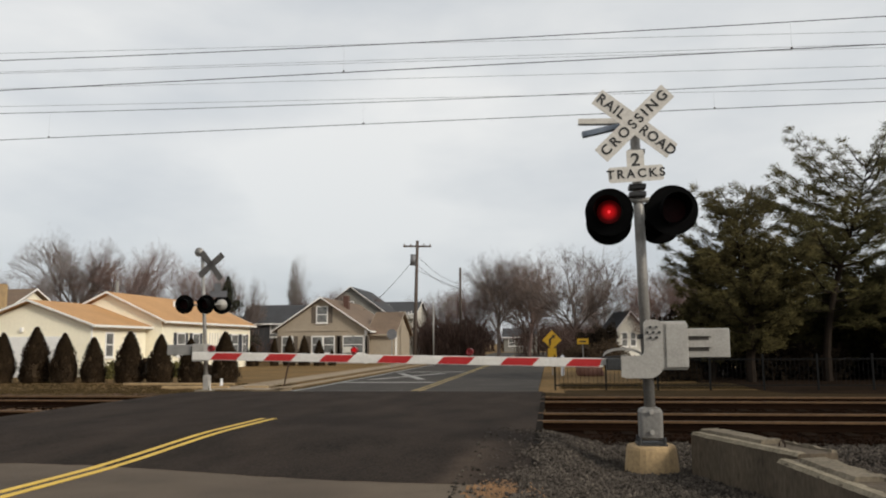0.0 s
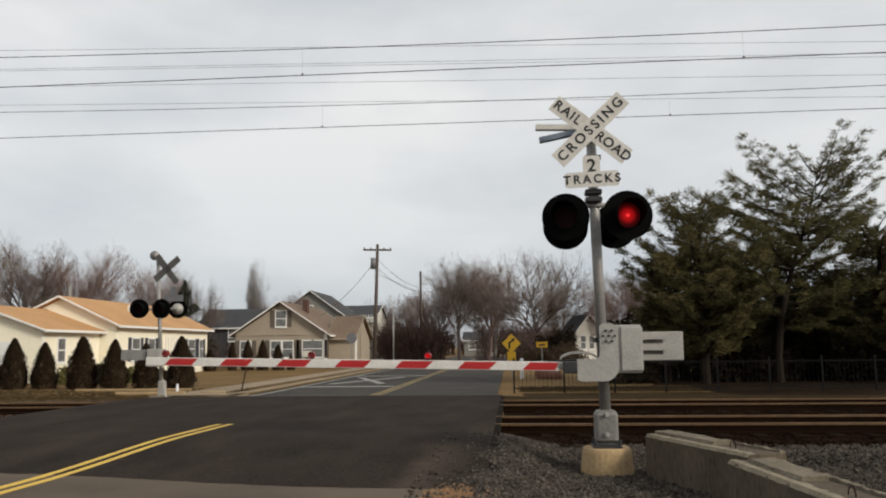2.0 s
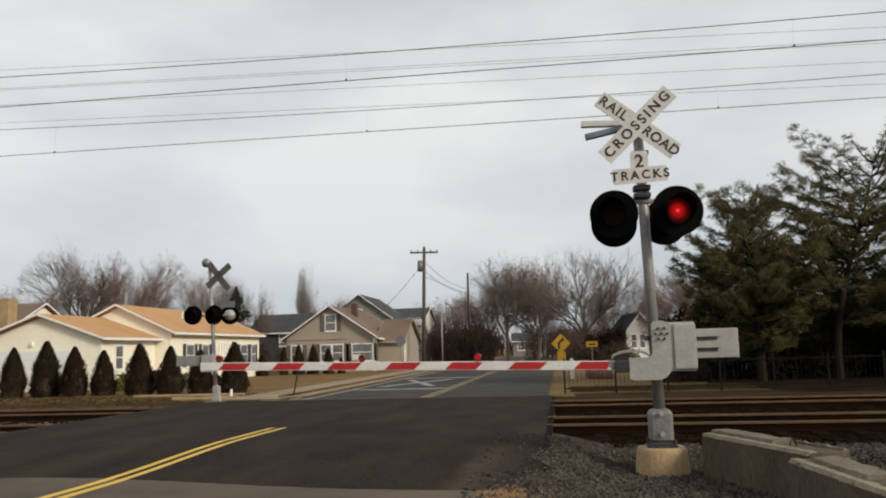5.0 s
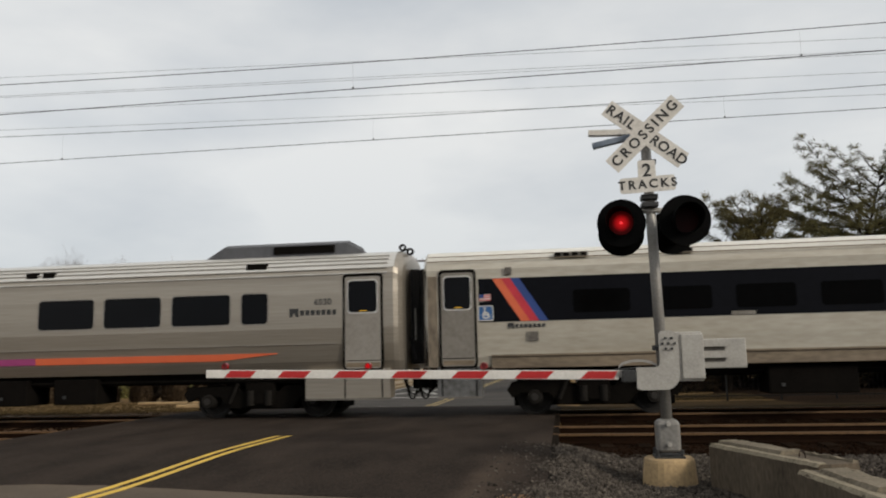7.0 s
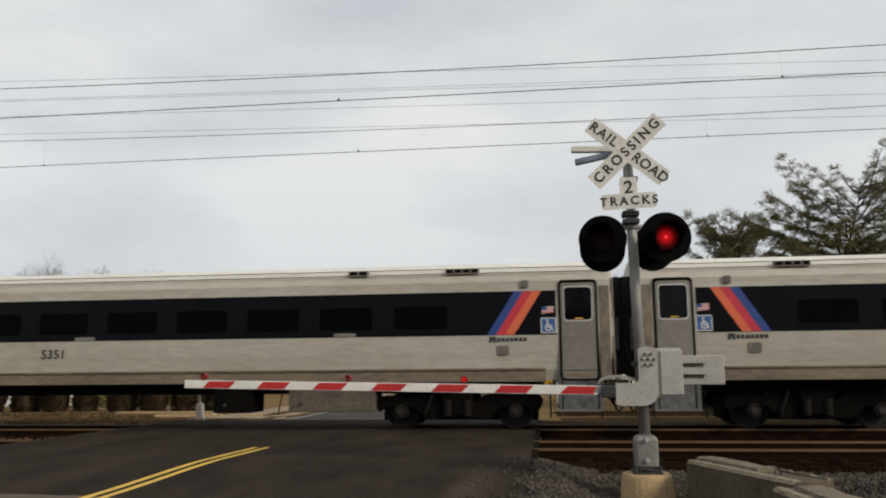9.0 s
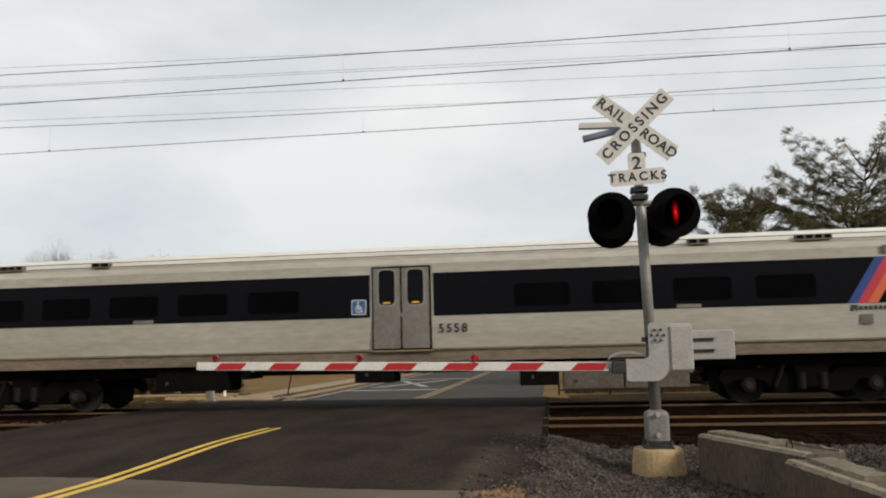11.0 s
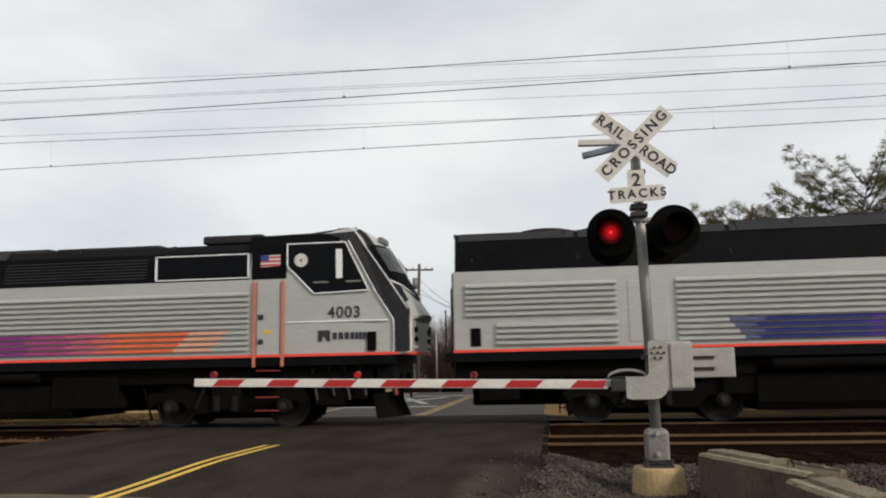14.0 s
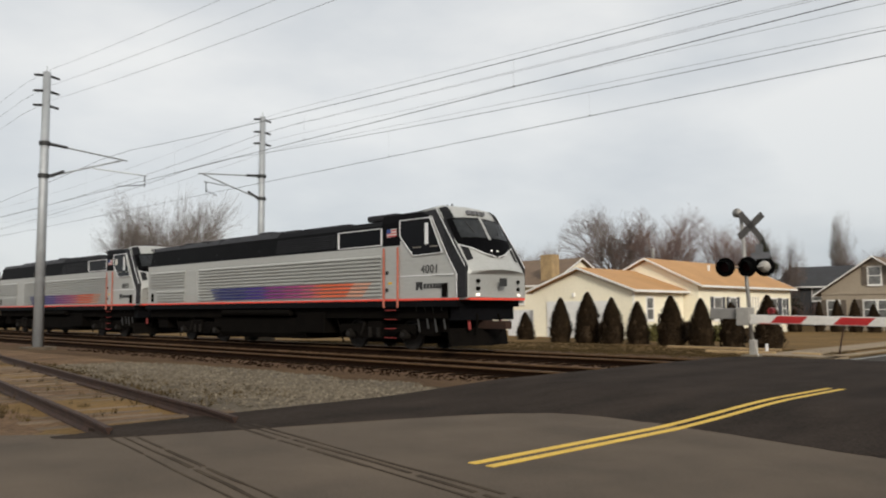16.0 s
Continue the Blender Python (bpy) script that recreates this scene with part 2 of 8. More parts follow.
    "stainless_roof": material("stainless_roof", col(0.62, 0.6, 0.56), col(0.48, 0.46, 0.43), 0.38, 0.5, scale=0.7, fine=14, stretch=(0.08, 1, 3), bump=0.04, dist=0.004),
    "stainless_door": material("stainless_door", col(0.33, 0.3, 0.26), col(0.24, 0.215, 0.185), 0.4, 0.5, scale=1.5, fine=14, bump=0.04),
    "door_grey": material("door_grey", col(0.235, 0.213, 0.183), col(0.155, 0.138, 0.116), 0.45, 0.4, scale=1.5, fine=12, bump=0.05),
    "loco_silver": material("loco_silver", col(0.445, 0.445, 0.42), col(0.37, 0.368, 0.345), 0.42, 0.3, scale=0.6, fine=10, stretch=(0.3, 1, 1.6), bump=0.03, dist=0.004),
    "loco_black": material("loco_black", col(0.0062, 0.0062, 0.007), col(0.0026, 0.0026, 0.003), 0.6, scale=0.8, fine=9, bump=0.1, spec=0.05),
    "loco_roof": material("loco_roof", col(0.03, 0.03, 0.033), col(0.014, 0.014, 0.0155), 0.6, scale=0.8, fine=9, bump=0.1, spec=0.15),
    "loco_grey": material("loco_grey", col(0.085, 0.085, 0.09), col(0.06, 0.06, 0.063), 0.45, 0.2, scale=0.8, fine=9, bump=0.04),
    "trim_white": material("trim_white", col(0.8), col(0.65), 0.5, bump=0),
    "red_line": material("red_line", col(0.82, 0.078, 0.045), col(0.68, 0.063, 0.037), 0.45, scale=1, fine=10, bump=0),
    "post_red": material("post_red", col(0.52, 0.15, 0.095), col(0.38, 0.125, 0.085), 0.5, bump=0),
    "stripe_indigo": material("stripe_indigo", col(0.05, 0.025, 0.2), col(0.04, 0.02, 0.15), 0.4, bump=0),
    "stripe_rose": material("stripe_rose", col(0.4, 0.09, 0.15), col(0.33, 0.07, 0.12), 0.4, bump=0),
    "stripe_pale": material("stripe_pale", col(0.56, 0.29, 0.2), col(0.48, 0.27, 0.19), 0.4, bump=0),
    "stripe_blue": material("stripe_blue", col(0.02, 0.025, 0.14), col(0.015, 0.02, 0.1), 0.4, bump=0),
    "stripe_purple": material("stripe_purple", col(0.2, 0.028, 0.17), col(0.155, 0.022, 0.13), 0.4, bump=0),
    "stripe_magenta": material("stripe_magenta", col(0.3, 0.05, 0.16), col(0.24, 0.04, 0.13), 0.4, bump=0),
    "stripe_red": material("stripe_red", col(0.5, 0.03, 0.045), col(0.38, 0.025, 0.04), 0.4, bump=0),
    "stripe_orange": material("stripe_orange", col(0.6, 0.125, 0.05), col(0.5, 0.1, 0.042), 0.4, bump=0),
    "stripe_navy": material("stripe_navy", col(0.025, 0.055, 0.21), col(0.018, 0.042, 0.15), 0.4, bump=0),
    "badge_blue": material("badge_blue", col(0.025, 0.1, 0.26), col(0.02, 0.08, 0.21), 0.45, bump=0),
    # Near black: the deep shade below the cars is taken into this colour.
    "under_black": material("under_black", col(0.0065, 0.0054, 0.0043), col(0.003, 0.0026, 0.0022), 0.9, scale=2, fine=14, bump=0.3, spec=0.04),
    "under_grey": material("under_grey", col(0.15, 0.135, 0.115), col(0.06, 0.053, 0.046), 0.7, scale=1.5, fine=12, bump=0.15),
    "under_pale": material("under_pale", col(0.12, 0.096, 0.07), col(0.045, 0.036, 0.027), 0.7, scale=1.5, fine=12, bump=0.15),
    # Wheel tone lowered too, to hold the shade they stand in.
    "wheel_steel": material("wheel_steel", col(0.021, 0.018, 0.015), col(0.009, 0.0075, 0.0065), 0.8, 0.1, scale=4, fine=20, bump=0.1),
    "gangway": material("gangway", col(0.016, 0.014, 0.012), col(0.008), 0.85, scale=4, fine=20, bump=0.3),
    "siding_cream": material("siding_cream", col(0.88, 0.815, 0.64), col(0.79, 0.73, 0.57), 0.65, scale=0.5, fine=6, bump=0.05),
    "siding_beige": material("siding_beige", col(0.36, 0.3, 0.225), col(0.29, 0.24, 0.18), 0.7, scale=0.5, fine=6, bump=0.05),
    "siding_white": material("siding_white", col(0.66, 0.63, 0.55), col(0.52, 0.5, 0.44), 0.7, scale=0.5, fine=6, bump=0.05),
    "siding_grey": material("siding_grey", col(0.21, 0.2, 0.175), col(0.16, 0.15, 0.13), 0.7, scale=0.5, fine=6, bump=0.05),
    "siding_dark": material("siding_dark", col(0.06, 0.062, 0.068), col(0.04), 0.7, scale=0.5, fine=6, bump=0.05),
    "shingle_tan": material("shingle_tan", col(0.47, 0.26, 0.105), col(0.35, 0.19, 0.08), 0.85, scale=0.7, fine=7, stretch=(0.5, 1, 1), bump=0.3, dist=0.02),
    "shingle_brown": material("shingle_brown", col(0.17, 0.115, 0.075), col(0.11, 0.075, 0.05), 0.85, scale=0.7, fine=7, bump=0.3, dist=0.02),
    "shingle_dark": material("shingle_dark", col(0.045, 0.045, 0.05), col(0.028), 0.85, scale=0.7, fine=7, bump=0.3, dist=0.02),
    "white_trim": material("white_trim", col(0.8, 0.78, 0.74), col(0.68, 0.66, 0.62), 0.6, bump=0.02),
    "garage_door": material("garage_door", col(0.76, 0.75, 0.72), col(0.66, 0.65, 0.62), 0.6, bump=0.02),
    "shutter_dark": material("shutter_dark", col(0.05, 0.055, 0.07), col(0.035), 0.7, bump=0.05),
    "shutter_brown": material("shutter_brown", col(0.13, 0.105, 0.08), col(0.09, 0.07, 0.055), 0.7, bump=0.05),
    "house_glass": material("house_glass", col(0.22, 0.22, 0.21), col(0.07), 0.08, bump=0),
    "brick_red": material("brick_red", col(0.11, 0.055, 0.04), col(0.065, 0.034, 0.026), 0.9, scale=3, fine=20),
    "pole_wood": material("pole_wood", col(0.1, 0.075, 0.06), col(0.055, 0.042, 0.035), 0.9, scale=3, fine=15, stretch=(3, 3, 0.3)),
    "bark": material("bark", col(0.185, 0.147, 0.128), col(0.115, 0.09, 0.078), 0.95, scale=3, fine=16, bump=0.3, spec=0.1),
    "bark_red": material("bark_red", col(0.21, 0.147, 0.127), col(0.13, 0.09, 0.078), 0.95, scale=3, fine=16, bump=0.3, spec=0.1),
    "bark_pale": material("bark_pale", col(0.2, 0.175, 0.155), col(0.12, 0.1, 0.09), 0.95, scale=3, fine=16, bump=0.3, spec=0.1),
    "pine_bark": material("pine_bark", col(0.03, 0.021, 0.015), col(0.013, 0.01, 0.0075), 0.95, scale=3, fine=16, bump=0.4, spec=0.1),
    "needles": material("needles", col(0.108, 0.094, 0.037), col(0.04, 0.037, 0.017), 0.85, scale=0.5, fine=3, bump=0, island=0.5, spec=0.06),
    "needles_gold": material("needles_gold", col(0.112, 0.092, 0.036), col(0.038, 0.034, 0.0155), 0.85, scale=0.4, fine=3, bump=0, island=0.5, spec=0.06),
    "arborvitae": material("arborvitae", col(0.05, 0.033, 0.018), col(0.026, 0.0175, 0.0105), 0.85, scale=1.2, fine=6, bump=0, island=0.45, spec=0.1),
    "shrub": material("shrub", col(0.15, 0.13, 0.045), col(0.07, 0.065, 0.025), 0.85, scale=1.2, fine=6, bump=0, island=0.45, spec=0.1),
    "thicket": material("thicket", col(0.125, 0.084, 0.07), col(0.065, 0.044, 0.037), 0.95, scale=1, fine=6, bump=0, island=0.4, spec=0.05),
    "boulder": material("boulder", col(0.26, 0.12, 0.08), col(0.14, 0.07, 0.05), 0.9, scale=2, fine=12, bump=0.5),
    "sand": material("sand", col(0.25, 0.14, 0.065), col(0.13, 0.075, 0.04), 0.95, scale=3, fine=25, bump=0.6, dist=0.02),
    "fence_black": material("fence_black", col(0.01), col(0.006), 0.8, bump=0, spec=0.1),
    "vinyl_white": material("vinyl_white", col(0.75), col(0.62), 0.6, bump=0.02),
}


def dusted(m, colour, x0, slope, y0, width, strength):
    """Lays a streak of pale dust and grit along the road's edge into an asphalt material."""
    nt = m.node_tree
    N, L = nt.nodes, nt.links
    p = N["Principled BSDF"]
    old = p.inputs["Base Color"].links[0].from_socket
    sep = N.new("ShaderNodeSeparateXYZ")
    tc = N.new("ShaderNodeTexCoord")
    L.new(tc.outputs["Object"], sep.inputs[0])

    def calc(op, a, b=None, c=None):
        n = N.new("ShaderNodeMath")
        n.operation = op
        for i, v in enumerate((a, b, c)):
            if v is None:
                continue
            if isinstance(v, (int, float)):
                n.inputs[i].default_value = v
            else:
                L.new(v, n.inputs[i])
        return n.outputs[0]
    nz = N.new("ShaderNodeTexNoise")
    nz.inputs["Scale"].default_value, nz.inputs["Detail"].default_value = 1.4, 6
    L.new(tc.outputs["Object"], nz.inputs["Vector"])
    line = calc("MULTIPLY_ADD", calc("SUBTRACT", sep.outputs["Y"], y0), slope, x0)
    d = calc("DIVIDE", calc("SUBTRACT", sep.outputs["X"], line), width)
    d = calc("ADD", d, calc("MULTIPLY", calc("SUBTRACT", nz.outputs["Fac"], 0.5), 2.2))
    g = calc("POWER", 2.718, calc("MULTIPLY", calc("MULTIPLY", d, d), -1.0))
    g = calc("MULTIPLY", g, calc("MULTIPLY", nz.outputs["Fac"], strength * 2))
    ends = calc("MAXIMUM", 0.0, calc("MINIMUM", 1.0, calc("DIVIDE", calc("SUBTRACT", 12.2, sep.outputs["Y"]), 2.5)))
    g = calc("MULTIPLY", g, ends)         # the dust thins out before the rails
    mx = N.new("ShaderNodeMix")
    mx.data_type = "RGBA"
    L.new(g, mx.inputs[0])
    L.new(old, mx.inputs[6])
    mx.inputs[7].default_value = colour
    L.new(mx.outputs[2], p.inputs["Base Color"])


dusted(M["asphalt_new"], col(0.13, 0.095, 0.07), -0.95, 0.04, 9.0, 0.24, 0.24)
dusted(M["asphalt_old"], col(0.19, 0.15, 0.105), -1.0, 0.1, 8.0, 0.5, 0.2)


# ---- mesh helpers ----
def link(name, bm, mat, parent=None, smooth=False):
    me = bpy.data.meshes.new(name)
    bm.to_mesh(me)
    bm.free()
    for k in (mat if isinstance(mat, (list, tuple)) else [mat]):
        me.materials.append(M[k])
    if smooth:
        me.polygons.foreach_set("use_smooth", [True] * len(me.polygons))
    ob = new(name, me)
    ob.parent = parent
    return ob


def part(name, bm, mat, parent, label="", smooth=False):
    return tagged(link(name, bm, mat, parent, smooth), label)


def thing(name, label, category, m=None, group="", kind=""):
    ob = new(name)
    if m is not None:
        ob.matrix_basis = m
    return tagged(ob, label, category, group, kind)


def box(bm, x0, x1, y0, y1, z0, z1, bevel=0.0, mi=0):
    r = bmesh.ops.create_cube(bm, size=1)
    vs = r["verts"]
    for v in vs:
        v.co = Vector(((x0 + x1) / 2 + v.co.x * (x1 - x0), (y0 + y1) / 2 + v.co.y * (y1 - y0), (z0 + z1) / 2 + v.co.z * (z1 - z0)))
    fs = {f for v in vs for f in v.link_faces}
    for f in fs:
        f.material_index = mi
    if bevel:
        es = list({e for v in vs for e in v.link_edges})
        bmesh.ops.bevel(bm, geom=es, offset=bevel, segments=2, affect="EDGES", profile=0.6)
    return vs


def boxed(*a, **k):
    bm = bmesh.new()
    box(bm, *a, **k)
    return bm


def tube(bm, p, q, r0, r1=None, n=10, caps=True):
    """A tapered round bar from p to q."""
    r1 = r0 if r1 is None else r1
    p, q = Vector(p), Vector(q)
    d = (q - p).normalized()
    a = d.orthogonal().normalized()
    b = d.cross(a)
    lo, hi = [], []
    for i in range(n):
        w = 2 * math.pi * i / n
        o = a * math.cos(w) + b * math.sin(w)
        lo.append(bm.verts.new(p + o * r0))
        hi.append(bm.verts.new(q + o * r1))
    for i in range(n):
        j = (i + 1) % n
        bm.faces.new((lo[i], lo[j], hi[j], hi[i]))
    if caps:
        bm.faces.new(lo[::-1])
        bm.faces.new(hi)


def tubed(*a, **k):
    bm = bmesh.new()
    tube(bm, *a, **k)
    return bm


def sweep(profiles, closed=True, caps=True):
    """A skin over equal-length rings of points."""
    bm = bmesh.new()
    rings = [[bm.verts.new(v) for v in ring] for ring in profiles]
    n = len(rings[0])
    for a, b in zip(rings, rings[1:]):
        for i in range(n if closed else n - 1):
            j = (i + 1) % n
            bm.faces.new((a[i], a[j], b[j], b[i]))
    if caps and closed:
        bm.faces.new(rings[0][::-1])
        bm.faces.new(rings[-1])
    bmesh.ops.recalc_face_normals(bm, faces=bm.faces)
    return bm


def plate(points, y0, y1):
    """A flat polygon of (x, z) points with a thickness from y0 to y1."""
    return sweep([[(x, y0, z) for x, z in points], [(x, y1, z) for x, z in points]])


def flat(points, z0, z1):
    """A level polygon of (x, y) points with a thickness from z0 to z1."""
    return sweep([[(x, y, z0) for x, y in points], [(x, y, z1) for x, y in points]])


def rounded(w, h, r, n=4):
    """The outline of a rounded rectangle round the origin."""
    pts = []
    for cx, cz, a0 in ((w / 2 - r, h / 2 - r, 0), (-w / 2 + r, h / 2 - r, 90), (-w / 2 + r, -h / 2 + r, 180), (w / 2 - r, -h / 2 + r, 270)):
        for i in range(n + 1):
            a = radians(a0 + 90 * i / n)
            pts.append((cx + r * math.cos(a), cz + r * math.sin(a)))
    return pts


def lettering(name, text, size, mat, parent, m, spacing=1.0, bold=0.0, depth=0.003):
    """Words as a mesh; m puts the text's middle, its x to the right and its y up."""
    cu = bpy.data.curves.new(name, "FONT")
    cu.body, cu.size, cu.extrude, cu.offset, cu.space_character = text, size, depth, bold, spacing
    cu.align_x, cu.align_y = "CENTER", "CENTER"
    ob = bpy.data.objects.new(name, cu)
    scene.collection.objects.link(ob)
    me = bpy.data.meshes.new_from_object(ob.evaluated_get(bpy.context.evaluated_depsgraph_get()))
    bpy.data.objects.remove(ob)
    bpy.data.curves.remove(cu)
    me.materials.clear()
    me.materials.append(M[mat])
    bm = bmesh.new()
    bm.from_mesh(me)
    bmesh.ops.remove_doubles(bm, verts=bm.verts, dist=1e-5)
    left = set(bm.verts)
    out = None
    while left:                         # one object a character
        todo, got = [left.pop()], []
        while todo:
            v = todo.pop()
            got.append(v)
            for e in v.link_edges:
                w = e.other_vert(v)
                if w in left:
                    left.discard(w)
                    todo.append(w)
        num = {v: i for i, v in enumerate(got)}
        fs = {f for v in got for f in v.link_faces}
        one = bpy.data.meshes.new(name)
        one.from_pydata([v.co for v in got], [], [[num[v] for v in f.verts] for f in sorted(fs, key=lambda f: f.index)])
        one.materials.append(M[mat])
        out = new(name, one)
        out.parent = parent
        out.matrix_basis = m
    bm.free()
    return out


FACE = pose(0, 0, 0, 90, 0, 0)      # turns a text's plane upright, read from -y


# ---- the ground ----
def smooth(a, b, v):
    k = min(1, max(0, (v - a) / (b - a)))
    return k * k * (3 - 2 * k)


NEAR, FAR = 14.8, 19.4              # middle lines of the two tracks
GAUGE = 1.435
ROAD_L, ROAD_R = -10.35, -0.25


def road_z(y):
    return -0.1 + 0.1 * smooth(8.6, 12.3, y) - 0.35 * smooth(20.8, 29.5, y)


def ground_z(x, y):
    """The bare ground: a low track bed across, a sunk shoulder beside the road."""
    bed = smooth(10.9, 12.2, y) * (1 - smooth(21.6, 23.4, y))
    z = -0.17 - 0.2 * smooth(21.5, 29, y)
    z -= 0.16 * smooth(-0.3, 0.6, x) * (1 - smooth(10.6, 12.2, y))
    z = z * (1 - bed) + (-0.235) * bed
    inside = smooth(ROAD_L - 0.8, ROAD_L + 0.1, x) * (1 - smooth(ROAD_R - 0.1, ROAD_R + 0.8, x))
    if 12.2 < y < 22:
        inside = smooth(ROAD_L - 0.05, ROAD_L + 0.1, x) * (1 - smooth(ROAD_R - 0.1, ROAD_R + 0.02, x))
    if y < 60:
        z = z * (1 - inside) + (road_z(y) - 0.05) * inside
    return z


def axis_steps(spans):
    out = []
    for a, b, s in spans:
        n = max(1, round((b - a) / s))
        out += [a + (b - a) * i / n for i in range(n)]
    return out + [spans[-1][1]]


def sheet(xs, ys, z, mat, name, label, category, kind="structure"):
    bm = bmesh.new()
    rows = [[bm.verts.new((x, y, z(x, y))) for x in xs] for y in ys]
    for a, b in zip(rows, rows[1:]):
        for i in range(len(xs) - 1):
            bm.faces.new((a[i], a[i + 1], b[i + 1], b[i]))
    ob = link(name, bm, mat, smooth=True)
    return tagged(ob, label, category, kind=kind)


def rough_z(x, y, k=1.0):
    return ground_z(x, y) + k * 0.05 * noise.noise((x * 0.35, y * 0.35, 0)) * (0 if ROAD_L - 1 < x < ROAD_R + 1 else 1)


sheet(axis_steps([(-2500, -300, 400), (-300, -60, 20), (-60, -14, 1.5), (-14, 3, 0.5), (3, 40, 1.5), (40, 300, 20), (300, 2500, 400)]),
      axis_steps([(-2500, -100, 400), (-100, -4, 12), (-4, 32, 0.5), (32, 80, 2.5), (80, 300, 20), (300, 3000, 400)]),
      rough_z, "lawn", "ground", "dry winter grass and bare soil, brown and flat", "ground")


def strip(name, x0, x1, y0, y1, lift, mat, label, category, zf=road_z, sy=0.4, parent=None, slant=0.0):
    """A thin slab that follows the road's height."""
    ys = axis_steps([(y0, y1, sy)])
    rings = []
    for y in ys:
        o = slant * (y - y0)
        t = zf(y) + lift
        rings.append([(x0 + o, y, t), (x1 + o, y, t), (x1 + o, y, t - 0.04), (x0 + o, y, t - 0.04)])
    bm = sweep(rings)
    if parent is not None:
        return part(name, bm, mat, parent, label)
    return tagged(link(name, bm, mat), label, category, kind="structure")


# road surfaces: old approach, newer patch over the crossing, far road
strip("road", ROAD_L + 0.6, ROAD_R, -30, 10.4, 0.0, "asphalt_old", "worn grey asphalt road surface of the approach", "road", sy=0.25)


def patch_edge(x):
    """Where the newer asphalt begins: bowed across the lane, drawn out along the gravel to the spur."""
    y = 8.3 + 0.9 * (1 - smooth(-6.4, -1.2, x)) if x > -6.4 else 9.2 - 5.6 * (1 - smooth(-9.9, -6.4, x)) ** 1.6
    return y + 0.05 * noise.noise((x * 2.3, 4, 0)) + 0.03 * noise.noise((x * 9, 8, 0))


def road_patch():
    bm = bmesh.new()
    rows = []
    for i in range(81):
        x = -9.95 + (ROAD_R + 9.95) * i / 80
        y0 = patch_edge(x)
        ys = axis_steps([(y0, max(y0 + 0.1, 12.6), 0.25), (12.6, 24.5, 0.6)]) if i == 0 else [y0 + (12.6 - y0) * k / n0 for k in range(n0)] + tail
        if i == 0:
            n0 = sum(1 for v in ys if v < 12.59)
            tail = ys[n0:]
        rows.append([bm.verts.new((x, y, road_z(y) + 0.005)) for y in ys])
    for a, b in zip(rows, rows[1:]):
        for j in range(len(a) - 1):
            bm.faces.new((a[j], b[j], b[j + 1], a[j + 1]))
    edge = [e for e in bm.edges if e.is_boundary]
    low = bmesh.ops.extrude_edge_only(bm, edges=edge)
    for v in low["geom"]:
        if isinstance(v, bmesh.types.BMVert):
            v.co.z -= 0.03
    tagged(link("road_patch", bm, "asphalt_new"), "newer dark asphalt laid over the crossing", "road", kind="structure")


road_patch()
strip("road_far", -9.4, ROAD_R - 0.2, 24.5, 140, -0.002, "asphalt_far", "grey asphalt road beyond the crossing", "road", sy=2)
strip("road_side", ROAD_L, -9.9, 4.2, 24.5, 0.001, "asphalt_new", "ragged dark asphalt edge beside the gravel", "road", sy=0.25)
# side road mouth beside the spur, on the left of the approach
tagged(link("side_apron", flat([(-9.7, -20), (-9.7, 4.25), (-10.6, 3.2), (-13, 2.4), (-40, 1.2), (-60, -20)], -0.2, -0.104), "asphalt_old"),
       "old grey asphalt apron beside the road", "road", kind="structure")

yellow = thing("centre_line", "double yellow line painted on the asphalt", "road marking", kind="structure")
for o in (-0.14, 0.07):
    strip("stripe", -5.36 + o, -5.36 + o + 0.1, 5.68, 14.1, 0.006, "yellow_paint", "", "", parent=yellow, slant=0.036)
yellow_far = thing("centre_line_far", "double yellow line on the far road", "road marking", kind="structure")
for o in (-0.14, 0.1):
    strip("stripe", -4.75 + o, -4.75 + o + 0.1, 27.8, 110, 0.004, "yellow_faded", "", "", parent=yellow_far, sy=2)
marks = thing("crossing_marking", "worn white crossing letters and bars on the far road", "road marking", kind="structure")
for y0, y1 in ((27.5, 28.0), (34.5, 35.0), (47, 47.6)):
    strip("bar", -9.2, -5.0, y0, y1, 0.004, "white_paint_road", "", "", parent=marks)
for a, b in (((-8.4, 37.5), (-6.0, 45.0)), ((-6.0, 37.5), (-8.4, 45.0))):
    ps = [(a[0] - 0.2, a[1]), (a[0] + 0.2, a[1]), (b[0] + 0.2, b[1]), (b[0] - 0.2, b[1])]
    part("diagonal", flat(ps, road_z(41) - 0.01, road_z(41) + 0.004), "white_paint_road", marks)
strip("edge_line", -9.25, -9.1, 28, 110, 0.005, "white_paint_road", "white edge line of the far road", "road marking", sy=2)

# kerb and pavement on the far side
strip("kerb", -9.75, -9.4, 27.3, 120, 0.13, "sidewalk", "pale concrete kerb along the far road", "kerb", sy=1.5)
strip("pavement", -12.4, -11.0, 27.8, 110, 0.06, "sidewalk", "pale concrete pavement beside the far road", "pavement", sy=1.5)
tagged(link("drive_apron", flat([(-9.4, 27.3), (-9.4, 28.6), (-11.2, 29.0), (-12.0, 28.2)], -0.5, -0.26), "sidewalk"),
       "pale concrete driveway apron by the kerb", "pavement", kind="structure")


# ---- tracks ----
def rail_profile(y, z0):
    p = [(-0.07, 0), (0.07, 0), (0.07, 0.02), (0.012, 0.04), (0.012, 0.12), (0.036, 0.13), (0.036, 0.165),
         (-0.036, 0.165), (-0.036, 0.13), (-0.012, 0.12), (-0.012, 0.04), (-0.07, 0.02)]
    return [(y + a, z0 + b) for a, b in p]


